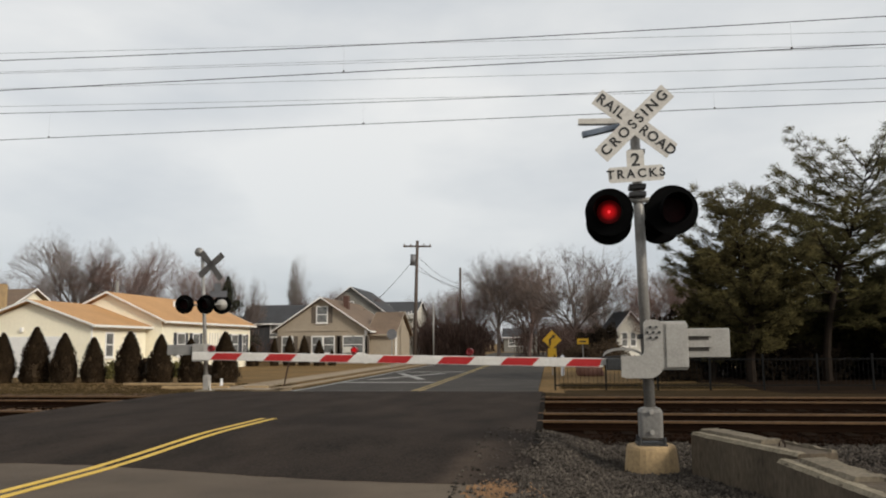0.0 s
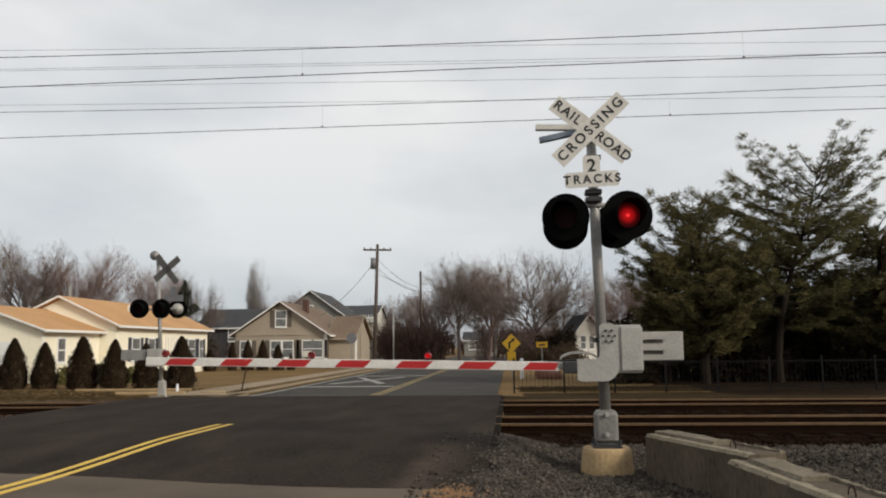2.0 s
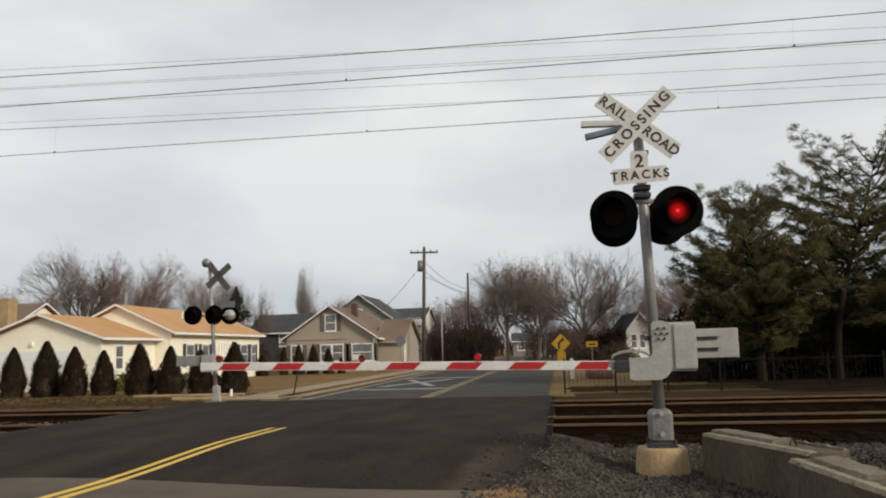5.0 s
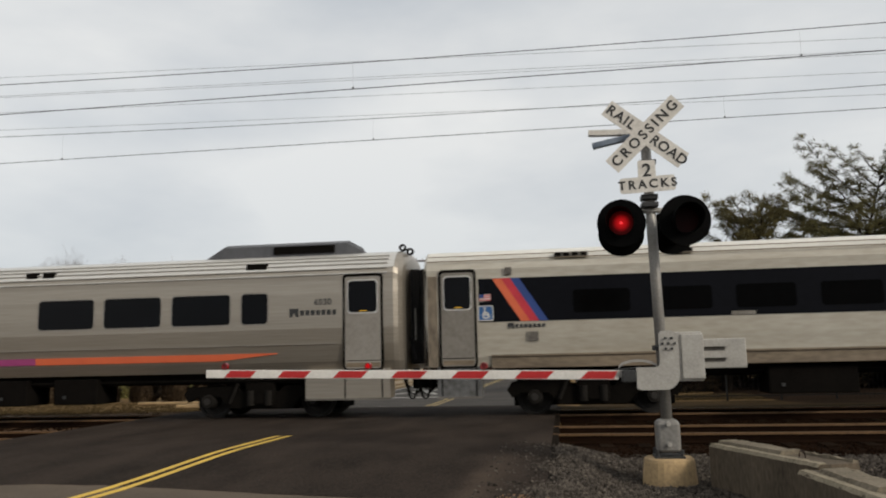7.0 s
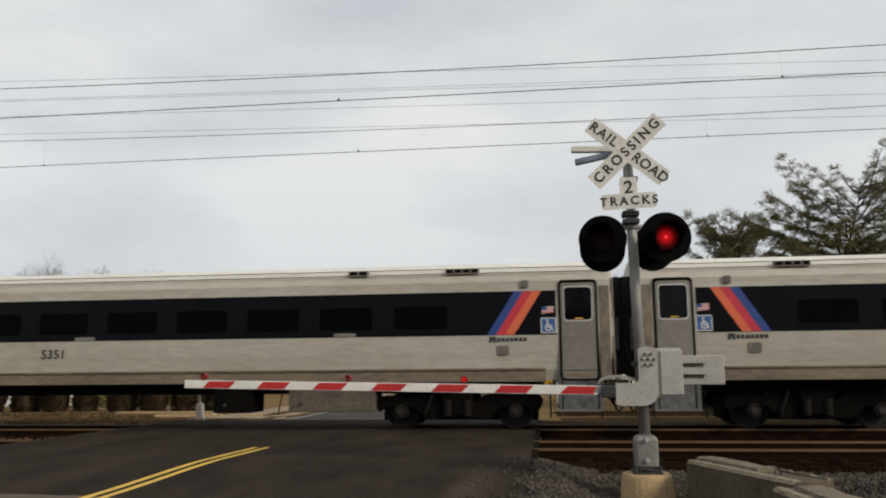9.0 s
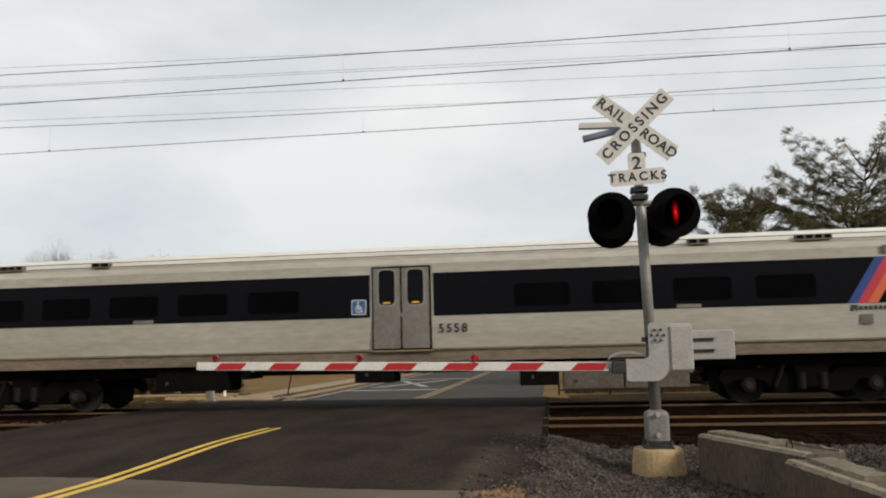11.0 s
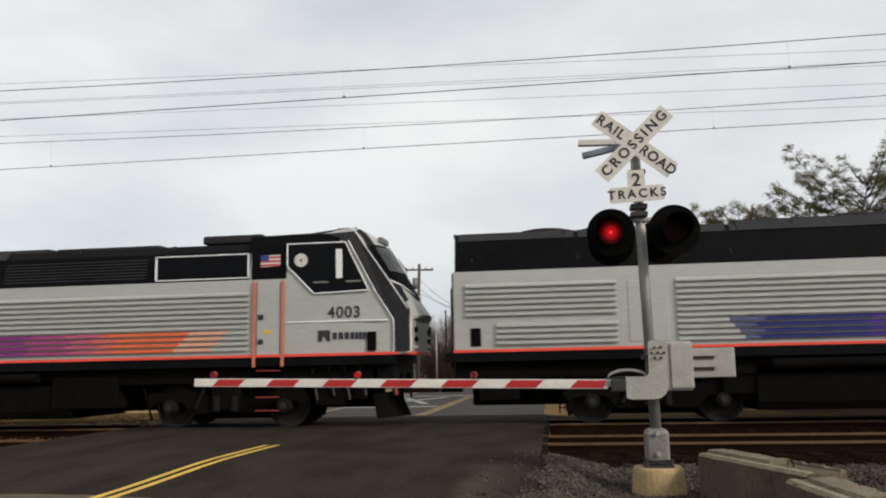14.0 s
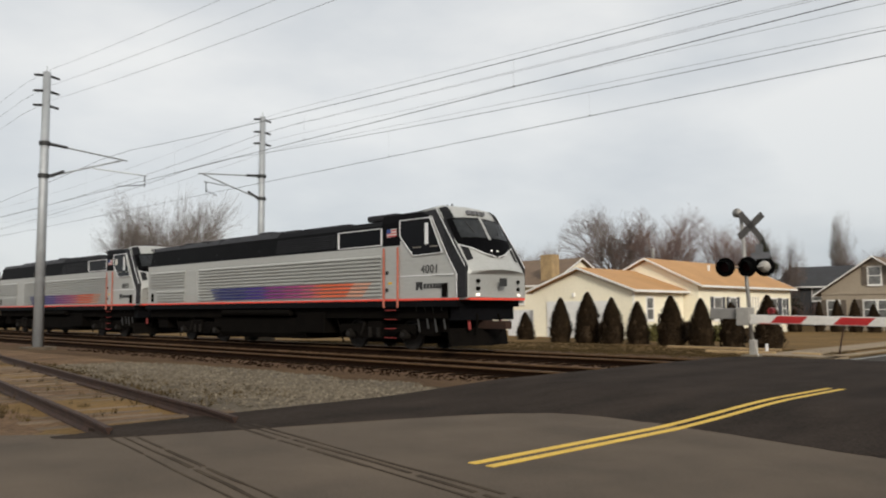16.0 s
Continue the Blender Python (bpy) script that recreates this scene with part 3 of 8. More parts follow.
def rail(parent, x0, x1, y, z0, mat="rail_steel", head="rail_head"):
    pr = rail_profile(y, z0)
    ob = part("rail", sweep([[(x0, a, b) for a, b in pr], [(x1, a, b) for a, b in pr]]), mat, parent)
    # Worn top; the bright colour also wraps the head's sides as caught light.
    part("rail_head", boxed(x0, x1, y - 0.039, y + 0.039, z0 + 0.132, z0 + 0.168), head, ob, "worn running surface, its sides painted bright as if catching light")


tie_mesh = bpy.data.meshes.new("tie")
_b = bmesh.new()
box(_b, -0.11, 0.11, -1.3, 1.3, -0.09, 0.0, bevel=0.012)
_b.to_mesh(tie_mesh)
_b.free()
tie_mesh.materials.append(M["tie_wood"])


def track(name, yc, label):
    t = thing(name, label, "railway track", kind="structure")
    for s in (-1, 1):
        rail(t, -400, 300, yc + s * (GAUGE / 2 + 0.036), -0.168)
    prof = [(-2.35, -0.32), (-1.75, -0.19), (-0.8, -0.18), (0, -0.185), (0.8, -0.18), (1.75, -0.19), (2.35, -0.32)]
    for x0, x1 in ((-400, ROAD_L + 0.05), (ROAD_R - 0.02, 300)):
        xs = axis_steps([(x0, x1, 4)])
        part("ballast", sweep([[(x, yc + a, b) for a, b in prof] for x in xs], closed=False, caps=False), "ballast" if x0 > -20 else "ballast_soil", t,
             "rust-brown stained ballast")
    # asphalt filling at the crossing, level with the rails, flangeways left open
    for a, b in ((-2.3, -0.80), (-0.64, 0.64), (0.80, 2.3)):
        part("crossing_panel", boxed(ROAD_L + 0.1, ROAD_R + 0.1, yc + a, yc + b, -0.12, -0.001 if abs(a) < 0.7 else -0.004),
             "rubber_panel", t)
    for i in range(150):
        x = -62 + i * 0.58
        if ROAD_L - 0.6 < x < ROAD_R + 0.5:
            continue
        o = new("tie", tie_mesh)
        o.parent = t
        o.matrix_basis = pose(x + random.uniform(-0.03, 0.03), yc + random.uniform(-0.05, 0.05), -0.158, 0, 0, random.uniform(-1, 1))
    return t


track("track_near", NEAR, "rusty rails on dark ties and brown ballast")
track("track_far", FAR, "rusty rails on dark ties in brown ballast, the train's track")
for nm, y0, y1 in (("track_verge", 21.4, 24.6), ("track_middle", 16.6, 17.6), ("track_edge", 10.6, 12.8)):
    for x0, x1 in ((-200, ROAD_L + 0.05), (ROAD_R - 0.02, 120)):
        if nm == "track_edge" and x0 > -20:
            y0, y1 = 12.3, 13.5
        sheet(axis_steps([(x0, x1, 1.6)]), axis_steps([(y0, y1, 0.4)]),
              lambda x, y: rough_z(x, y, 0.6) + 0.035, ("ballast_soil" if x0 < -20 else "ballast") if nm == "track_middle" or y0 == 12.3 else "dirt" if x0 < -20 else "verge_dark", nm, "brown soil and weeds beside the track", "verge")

# disused spur on the near side, running into the asphalt
spur = thing("track_spur", "disused rusty spur track with grey ties, ending in the asphalt", "railway track",
             pose(-9.4, 4.86, -0.02, 0, 0, 180 - 8.6), kind="structure")
for s in (-1, 1):
    pr = rail_profile(s * (GAUGE / 2 + 0.036), -0.14)
    part("rail", sweep([[(0.1, a, b - 0.02) for a, b in pr], [(1.2, a, b) for a, b in pr], [(60, a, b) for a, b in pr]]), "rust", spur)


def spur_gap(x, y):
    """Distance from the spur's middle line."""
    return abs(y - 4.86 - (-9.4 - x) * 0.1512)


def spur_bed_z(x, y):
    return rough_z(x, y, 0.8) + 0.03 - 0.05 * smooth(ROAD_L - 0.6, ROAD_L, x) - 0.03 * (1 - smooth(1.1, 1.7, spur_gap(x, y)))


def gravel_z(x, y):
    """A low heap of gravel that thins out to its edges."""
    e = smooth(-26.0, -20.0, x + 0.8 * noise.noise((y * 0.9, 1, 0))) * (1 - smooth(10.6, 11.6, y + 0.6 * noise.noise((x * 0.7, 5, 0)))) * smooth(6.1, 6.6, y + 0.15 * (x + 10.4))
    return rough_z(x, y, 0.8) - 0.02 + 0.085 * e + 0.02 * noise.noise((x * 2, y * 2, 3)) - 0.07 * smooth(ROAD_L - 0.5, ROAD_L, x)


sheet(axis_steps([(-28, ROAD_L + 0.06, 0.4)]), axis_steps([(5.4, 12.0, 0.3)]), gravel_z,
      "gravel_pale", "gravel_left", "pale grey-brown gravel between the spur and the main tracks", "gravel")
sheet(axis_steps([(-60, -22, 3), (-22, ROAD_L + 0.05, 0.5)]), axis_steps([(1.6, 11.0, 0.4)]), spur_bed_z, "spur_soil", "spur_bed",
      "brown soil and dead grass round the spur", "verge")


tie_mesh_grey = tie_mesh.copy()
tie_mesh_grey.materials[0] = M["tie_grey"]
for i in range(36):
    u = 1.0 + i * 0.6 + random.uniform(-0.06, 0.06)
    p = spur.matrix_basis @ Vector((u, random.uniform(-0.08, 0.08), 0))
    o = new("tie", tie_mesh_grey)
    o.parent = spur
    o.matrix_basis = spur.matrix_basis.inverted() @ pose(p.x, p.y, spur_bed_z(p.x, p.y) + random.uniform(-0.004, 0.03), random.uniform(-1, 1), random.uniform(-1.5, 1.5), 180 - 8.6 + random.uniform(-4, 4))
for s in (-1, 1):                    # grooves over the buried rails, worn uneven
    for k in (-0.18, -0.06, 0.08):
        a = pose(-9.4, 4.86, 0, 0, 0, 180 - 9.6)
        u = -0.1
        while u > -7.7:
            w = random.uniform(0.5, 1.3)
            h = 0.02 * random.uniform(0.5, 1.3)
            pts = [(u - w * j / 4, k + 0.02 * noise.noise((u - w * j / 4, k * 9, s))) for j in range(5)]
            p = [a @ Vector((x, s * (GAUGE / 2) + y - h, 0)) for x, y in pts] + [a @ Vector((x, s * (GAUGE / 2) + y + h, 0)) for x, y in reversed(pts)]
            tagged(link("rail_groove", flat([(v.x, v.y) for v in p], -0.11, -0.094), "groove_dirt"), "dark groove of a buried rail in the asphalt", "rail groove", kind="structure")
            u -= w + random.choice((0.0, 0.0, 0.02, 0.12))


def shoulder_z(x, y):
    k = smooth(ROAD_R - 0.1, ROAD_R + 1.1, x)
    return (road_z(y) - 0.012) * (1 - k) + (rough_z(x, y, 0.4) + 0.03) * k


sheet(axis_steps([(ROAD_R - 0.05, 3, 0.25), (3, 40, 1.0)]), axis_steps([(-6, 12.9, 0.35)]), shoulder_z,
      "gravel_bed", "gravel_right", "dark grey crushed-stone shoulder beside the road", "gravel")


def stones(name, n, area, size, mat, label, zf):
    """Loose broken stones, each a squashed eight-faced lump."""
    rnd = random.Random(5)
    verts, faces = [], []
    for _ in range(n):
        x, y = area(rnd)
        s = rnd.uniform(*size)
        a = rnd.uniform(0, 6.28)
        c, d = math.cos(a), math.sin(a)
        z = zf(x, y) + s * rnd.uniform(-0.1, 0.35)
        o = len(verts)
        for px, py, pz in ((1, 0, 0), (0, 0.8, 0.1), (-1, 0, 0), (0, -0.8, -0.1), (0.15, 0.1, 0.75), (-0.1, 0, -0.6)):
            px, py, pz = (k * s * rnd.uniform(0.7, 1.25) for k in (px, py, pz))
            verts.append((x + px * c - py * d, y + px * d + py * c, z + pz))
        for f in ((0, 1, 4), (1, 2, 4), (2, 3, 4), (3, 0, 4), (1, 0, 5), (2, 1, 5), (3, 2, 5), (0, 3, 5)):
            faces.append([o + i for i in f])
    me = bpy.data.meshes.new(name)
    me.from_pydata(verts, [], faces)
    me.materials.append(M[mat])
    return tagged(new(name, me), label, "gravel", kind="stuff")


def shoulder(r):
    while True:
        x, y = ROAD_R - 0.75 + 8.2 * r.random() ** 1.5, r.uniform(6.6, 12.7)
        edge = ROAD_R - 0.12 + 0.05 * (y - 8) + 0.3 * noise.noise((y * 1.3, 2.0, 0))
        if x > edge or r.random() < 0.12 * math.exp((x - edge) * 3):
            return x, y


stones("ballast_stones", 44000, shoulder, (0.012, 0.032), "gravel_stone", "loose dark grey crushed stones", lambda x, y: max(shoulder_z(x, y), road_z(y) if x < ROAD_R else -9) + 0.004)
stones("pale_stones", 13000, lambda r: (ROAD_L - 0.1 - 13 * r.random() ** 1.3, r.gauss(8.8, 1.2)), (0.015, 0.04), "stone_pale",
       "loose pale stones and rubble", gravel_z)
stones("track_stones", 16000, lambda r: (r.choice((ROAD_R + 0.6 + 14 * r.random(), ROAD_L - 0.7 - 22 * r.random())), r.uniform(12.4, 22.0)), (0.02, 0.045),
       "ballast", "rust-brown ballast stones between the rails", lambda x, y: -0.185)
stones("sand_patch", 1500, lambda r: (-0.52 + r.gauss(0, 0.13), 7.95 + r.gauss(0, 0.22)), (0.008, 0.026), "sand", "scattered orange sand at the road's edge", lambda x, y: road_z(y) - 0.005)


# ---- crossing signals ----
def ring_plate(r0, r1, y0, y1, n=28):
    """An upright ring facing -y."""
    bm = bmesh.new()
    vs = []
    for i in range(n):
        a = 2 * math.pi * i / n
        c, s = math.cos(a), math.sin(a)
        vs.append([bm.verts.new(p) for p in ((r0 * c, y0, r0 * s), (r1 * c, y0, r1 * s), (r1 * c, y1, r1 * s), (r0 * c, y1, r0 * s))])
    for i in range(n):
        a, b = vs[i], vs[(i + 1) % n]
        for k in range(4):
            bm.faces.new((a[k], a[(k + 1) % 4], b[(k + 1) % 4], b[k]))
    bmesh.ops.recalc_face_normals(bm, faces=bm.faces)
    return bm


def disc(bm, y, r, n=24, face=-1, mi=0):
    vs = [bm.verts.new((r * math.cos(2 * math.pi * i / n), y, r * math.sin(2 * math.pi * i / n))) for i in range(n)]
    f = bm.faces.new(vs if face < 0 else vs[::-1])
    f.material_index = mi


def turning_lens(parent, r, two=True):
    """A lens wheel: red light on one face, dark glass on the other; it turns to flash."""
    bm = bmesh.new()
    disc(bm, -0.012, r, mi=0)
    disc(bm, 0.012, r, face=1, mi=1)
    if two:
        disc(bm, -0.014, r * 0.13, mi=2)
    n = 24
    lo = [bm.verts.new((r * math.cos(2 * math.pi * i / n), -0.012, r * math.sin(2 * math.pi * i / n))) for i in range(n)]
    hi = [bm.verts.new((r * math.cos(2 * math.pi * i / n), 0.012, r * math.sin(2 * math.pi * i / n))) for i in range(n)]
    for i in range(n):
        f = bm.faces.new((lo[i], lo[(i + 1) % n], hi[(i + 1) % n], hi[i]))
        f.material_index = 1
    return part("lens", bm, ["lens_lit", "lens_dark" if two else "lens_small", "lens_core"], parent, "red signal lens")


def lamp_head(parent, m, name="lamp_head"):
    """Background plate, visor, cup and lens of one flashing light."""
    h = part(name, ring_plate(0.15, 0.3, -0.015, 0.01), "lamp_black", parent, "round black signal background with a deep visor")
    h.matrix_basis = m
    rings = []
    for y, k in ((-0.0, 1.0), (-0.3, 1.04)):
        rings.append([(0.165 * k * math.cos(a), y * (0.3 + 0.7 * smooth(-1.0, 0.3, math.sin(a))), 0.165 * k * math.sin(a)) for a in [radians(-70 + i * 320 / 24 + 0) for i in range(25)]])
    bm = sweep(rings, closed=False, caps=False)
    bmesh.ops.solidify(bm, geom=bm.faces[:], thickness=0.006)
    part("visor", bm, "lamp_black", h)
    cup = sweep([[(r * math.cos(2 * math.pi * i / 20), y, r * math.sin(2 * math.pi * i / 20)) for i in range(20)] for r, y in ((0.17, 0.0), (0.18, 0.1), (0.15, 0.19), (0.05, 0.22))])
    bmesh.ops.delete(cup, geom=[f for f in cup.faces if len(f.verts) > 4 and f.calc_center_median().y < 0.05], context="FACES")
    part("housing", cup, "alu_paint" if name == "lamp_back" else "lamp_black", h, smooth=True)
    return h


def blade(parent, length, width, angle, words, m, text=True, mats=("sign_white", "sign_back")):
    bm = plate([(-length / 2, -width / 2), (length / 2, -width / 2), (length / 2, width / 2), (-length / 2, width / 2)], -0.004, 0.004)
    ob = part("sign_blade", bm, mats[0], parent, "white crossbuck blade with black letters" if text else "weathered back of a crossbuck blade")
    ob.matrix_basis = m @ pose(0, 0, 0, 0, -angle, 0)
    if text:
        for w, x, k in words:
            lettering("letter", w, 0.178, "sign_black", ob, pose(x, -0.006, 0) @ FACE, k * 0.94, 0.004)
    return ob


sig = thing("crossing_signal", "crossing signal on a steel mast, red lights flashing, striped gate lowered", "crossing signal", pose(1.24, 10.6, 0))
base = sweep([[(k * sx, k2 * sy, z) for sx, sy in rounded(0.6, 0.6, 0.27, 6)] for k, k2, z in ((1.17, 1.17, -0.42), (1.12, 1.12, -0.3), (1.03, 1.03, -0.02), (1.0, 1.0, 0.012), (0.94, 0.94, 0.03))])
part("foundation", base, "concrete_warm", sig, "yellowish concrete foundation block")
part("base_plate", boxed(-0.18, 0.18, -0.18, 0.18, 0.03, 0.055), "dark_steel", sig)
for sx in (-1, 1):
    for sy in (-1, 1):
        part("bolt", tubed((0.15 * sx, 0.15 * sy, 0.05), (0.15 * sx, 0.15 * sy, 0.13), 0.022, n=6), "dark_steel", sig)
part("junction_base", sweep([[(x, y, z) for x, y in rounded(w, w, 0.05)] for w, z in ((0.24, 0.1), (0.29, 0.13), (0.29, 0.44), (0.25, 0.48), (0.17, 0.5))]), "galv_dull", sig, "cast aluminium junction base")
for z in (0.2, 0.45):
    part("bolt", tubed((0.0, -0.19, z), (0.0, -0.14, z), 0.03, n=8), "alu_paint", sig)
part("mast", tubed((0, 0, 0.5), (-0.095, -0.24, 4.14), 0.07, 0.064, n=16), "galvanised", sig, "round weathered steel mast", smooth=True)
part("mast_cap", tubed((-0.095, -0.24, 4.14), (-0.095, -0.24, 4.17), 0.072, 0.03, n=12), "galvanised", sig)
sign = pose(-0.11, -0.4, 4.1)
blade(sig, 1.19, 0.228, -39.5, [("RAIL", -0.37, 1.28), ("ROAD", 0.365, 1.16)], sign @ pose(0, 0.012, 0))
blade(sig, 1.19, 0.228, 43.5, [("CROSSING", 0, 1.5)], sign)
for x, y, z, a, mt in ((-0.5, 0.02, 4.25, 2, "sign_white"), (-0.46, -0.05, 4.12, -11, "sign_blue")):
    part("side_blade", boxed(-0.3, 0.36, -0.05, 0.05, -0.035, 0.035), mt, sig, "edge of a second crossbuck, turned away").matrix_basis = pose(x, y, z, 0, a, 0)
two = part("number_plate", plate(rounded(0.22, 0.28, 0.03), -0.004, 0.004), "sign_white", sig, "white plate with the numeral 2")
two.matrix_basis = pose(-0.11, -0.37, 3.62)
lettering("letter", "2", 0.235, "sign_black", two, pose(0, -0.006, 0) @ FACE, 1, 0.005)
trk = part("tracks_plate", plate(rounded(0.69, 0.2, 0.035), -0.004, 0.004), "sign_white", sig, "white plate reading TRACKS")
trk.matrix_basis = pose(-0.11, -0.38, 3.445, 0, -2, 0)
lettering("letter", "TRACKS", 0.155, "sign_black", trk, pose(0, -0.006, 0) @ FACE, 1.4, 0.0035)
for z in (3.2, 3.3, 3.75):
    part("clamp", boxed(-0.19, 0.02, -0.33, -0.12, z - 0.03, z + 0.03, bevel=0.01), "dark_steel", sig)
part("crossarm", tubed((-0.42, -0.22, 3.13), (0.26, -0.22, 3.13), 0.035, n=10), "alu_paint", sig, "short pipe crossarm for the lights")
lens_left = turning_lens(lamp_head(sig, pose(-0.47, -0.52, 2.94, 0, 0, -9)), 0.15)
lens_right = turning_lens(lamp_head(sig, pose(0.305, -0.5, 2.945, 0, 0, 4) @ Matrix.Scale(1.05, 4)), 0.15)
for x, y in ((-0.43, 0.12), (0.22, 0.14)):
    hd = lamp_head(sig, pose(x, y, 2.9, 0, 0, 180))
    part("lens", sweep([[(0.15 * math.cos(2 * math.pi * i / 20), k, 0.15 * math.sin(2 * math.pi * i / 20)) for i in range(20)] for k in (-0.01, 0.01)]), "lens_dark", hd)
for x in (-0.47, 0.3):
    part("bracket", tubed((x, -0.3, 2.9), (x * 0.7, -0.22, 3.13), 0.03, n=8), "lamp_black", sig)
# gate mechanism
gate = [(-0.36, -0.17), (-0.3, -0.19), (-0.02, -0.19)] + [(-0.02 + 0.18 * math.sin(radians(a)), -0.01 - 0.18 * math.cos(radians(a))) for a in range(10, 91, 10)]
gate += [(0.16, 0.45), (0.14, 0.51), (0.08, 0.54), (-0.03, 0.54), (-0.07, 0.5), (-0.07, 0.16)] + [(-0.13 + 0.06 * math.cos(radians(a)), 0.15 - 0.06 * math.sin(radians(a))) for a in (30, 60, 90)] + [(-0.36, 0.09)]
part("gate_bracket", plate([(x, z + 1.06) for x, z in gate], -0.26, -0.2), "alu_paint", sig, "cast aluminium bracket that carries the gate arm")
for i in range(7):
    a = i * math.pi / 3
    r = 0.0 if i == 6 else 0.075
    part("bolt", tubed((0.045 + r * math.cos(a), -0.29, 1.44 + r * math.sin(a)), (0.045 + r * math.cos(a), -0.25, 1.44 + r * math.sin(a)), 0.017, n=6), "dark_steel", sig)
part("gate_machine", boxed(0.13, 0.46, -0.22, 0.28, 0.97, 1.58, bevel=0.02), "alu_paint", sig, "grey metal gate machine box")
part("machine_door", boxed(0.2, 0.47, -0.245, -0.215, 1.0, 1.55, bevel=0.01), "alu_paint", sig)
part("clamp", boxed(-0.12, 0.06, -0.2, 0.1, 1.36, 1.42), "dark_steel", sig)
for z in (1.2, 1.34):
    part("counterweight_slot", boxed(0.5, 0.76, -0.026, -0.018, z, z + 0.05), "under_grey", sig)
    part("counterweight_arm", boxed(0.4, 0.8, -0.07, -0.03, z + 0.05, z + 0.1), "alu_paint", sig)
part("counterweight", boxed(0.5, 1.02, -0.02, 0.1, 1.12, 1.49, bevel=0.012), "alu_paint", sig, "flat grey steel counterweight")
part("arm_link", boxed(-0.62, -0.3, -0.24, -0.2, 1.03, 1.12, bevel=0.01), "galvanised", sig)
part("cable", tubed((-0.62, -0.2, 1.13), (-0.3, -0.2, 1.15), 0.01, n=6), "dark_steel", sig)
arch = [(-0.33 + 0.24 * math.cos(radians(a)), 1.125 + 0.095 * math.sin(radians(a))) for a in range(0, 181, 15)]
part("arm_guard", sweep([[(x, y, z + o) for y, o in ((-0.19, 0), (-0.1, 0), (-0.1, 0.03), (-0.19, 0.03))] for x, z in arch]), "galvanised", sig, "shiny arched metal guard over the arm's root")
part("arm_socket", boxed(-0.54, -0.36, -0.28, -0.1, 0.97, 1.12, bevel=0.015), "dark_steel", sig, "dark steel socket of the gate arm")
ARM_A, ARM_B = Vector((-0.58, -0.22, 1.06)), Vector((-6.4, 0.55, 1.165))
arm_dir = ARM_B - ARM_A
arm_m = Matrix.Translation(ARM_A) @ arm_dir.to_track_quat("X", "Z").to_matrix().to_4x4()
AL = arm_dir.length
arm = part("gate_arm", boxed(0, AL, -0.02, 0.02, -0.055, 0.06, bevel=0.006), "gate_white", sig, "long white gate arm with red slanted stripes")
arm.matrix_basis = arm_m
for i in range(7):
    a = 0.475 + i * 0.85
    for y0, y1 in ((-0.0235, -0.0195), (0.0195, 0.0235)):
        part("stripe", plate([(a - 0.42, -0.045), (a, -0.045), (a - 0.1, 0.05), (max(0.01, a - 0.52), 0.05)], y0, y1), "gate_red", arm)
for x in (0.62, 4.97, 5.7):
    for z in (-0.025, 0.03):
        part("bolt", tubed((x, -0.03, z), (x, -0.018, z), 0.011, n=6), "dark_steel", arm)
part("splice", boxed(4.95, 4.99, -0.024, 0.024, -0.057, 0.062), "gate_white", arm)
arm_lens = []
for x in (1.73, 3.36, 5.57):
    body = part("arm_light", tubed((x, 0, 0.06), (x, 0, 0.09), 0.03, n=8), "dark_steel", arm)
    o = turning_lens(body, 0.036, False)
    o.matrix_basis = pose(x, 0, 0.115, 0, 0, 0)
    part("light_rim", ring_plate(0.035, 0.047, -0.03, 0.03, 16), "lens_small", body).matrix_basis = pose(x, 0, 0.115)
    arm_lens.append((o, x))

far_sig = thing("crossing_signal", "crossing signal seen from behind, with bell, crossbuck and black lamp hoods", "crossing signal", pose(-10.95, 24.6, -0.14))
part("foundation", boxed(-0.25, 0.25, -0.25, 0.25, -0.3, 0.05, bevel=0.03), "concrete", far_sig)
part("mast", tubed((0.06, 0, 0.0), (-0.2, 0, 4.42), 0.062, 0.058, n=12), "galvanised", far_sig, "grey steel mast, leaning a little", smooth=True)
part("junction_base", boxed(-0.02, 0.16, -0.12, 0.12, 0.05, 0.5, bevel=0.02), "alu_paint", far_sig)
part("brace", tubed((0.25, -0.1, 0.0), (0.08, 0, 0.55), 0.025, n=6), "alu_paint", far_sig)
bell = sweep([[(r * math.cos(2 * math.pi * i / 14) - 0.28, y, 4.46 + r * math.sin(2 * math.pi * i / 14)) for i in range(14)] for r, y in ((0.15, -0.1), (0.14, -0.03), (0.08, 0.05), (0.03, 0.07))])
part("bell", bell, "galvanised", far_sig, "round grey warning bell", smooth=True)
for a in (-48, 42):
    b = blade(far_sig, 1.12, 0.215, a, [], pose(0.06, 0.12, 4.03 + 0.02 * (a > 0)) @ pose(0, 0, 0, 0, 0, 55), False, ("sign_rear", "sign_rear"))
part("number_plate", boxed(0.04, 0.62, 0.1, 0.11, 3.0, 3.2), "sign_back", far_sig)
part("number_plate", boxed(0.18, 0.42, 0.1, 0.11, 3.2, 3.46), "sign_back", far_sig)
part("crossarm", tubed((-0.7, 0, 2.75), (0.5, 0, 2.75), 0.035, n=8), "alu_paint", far_sig)
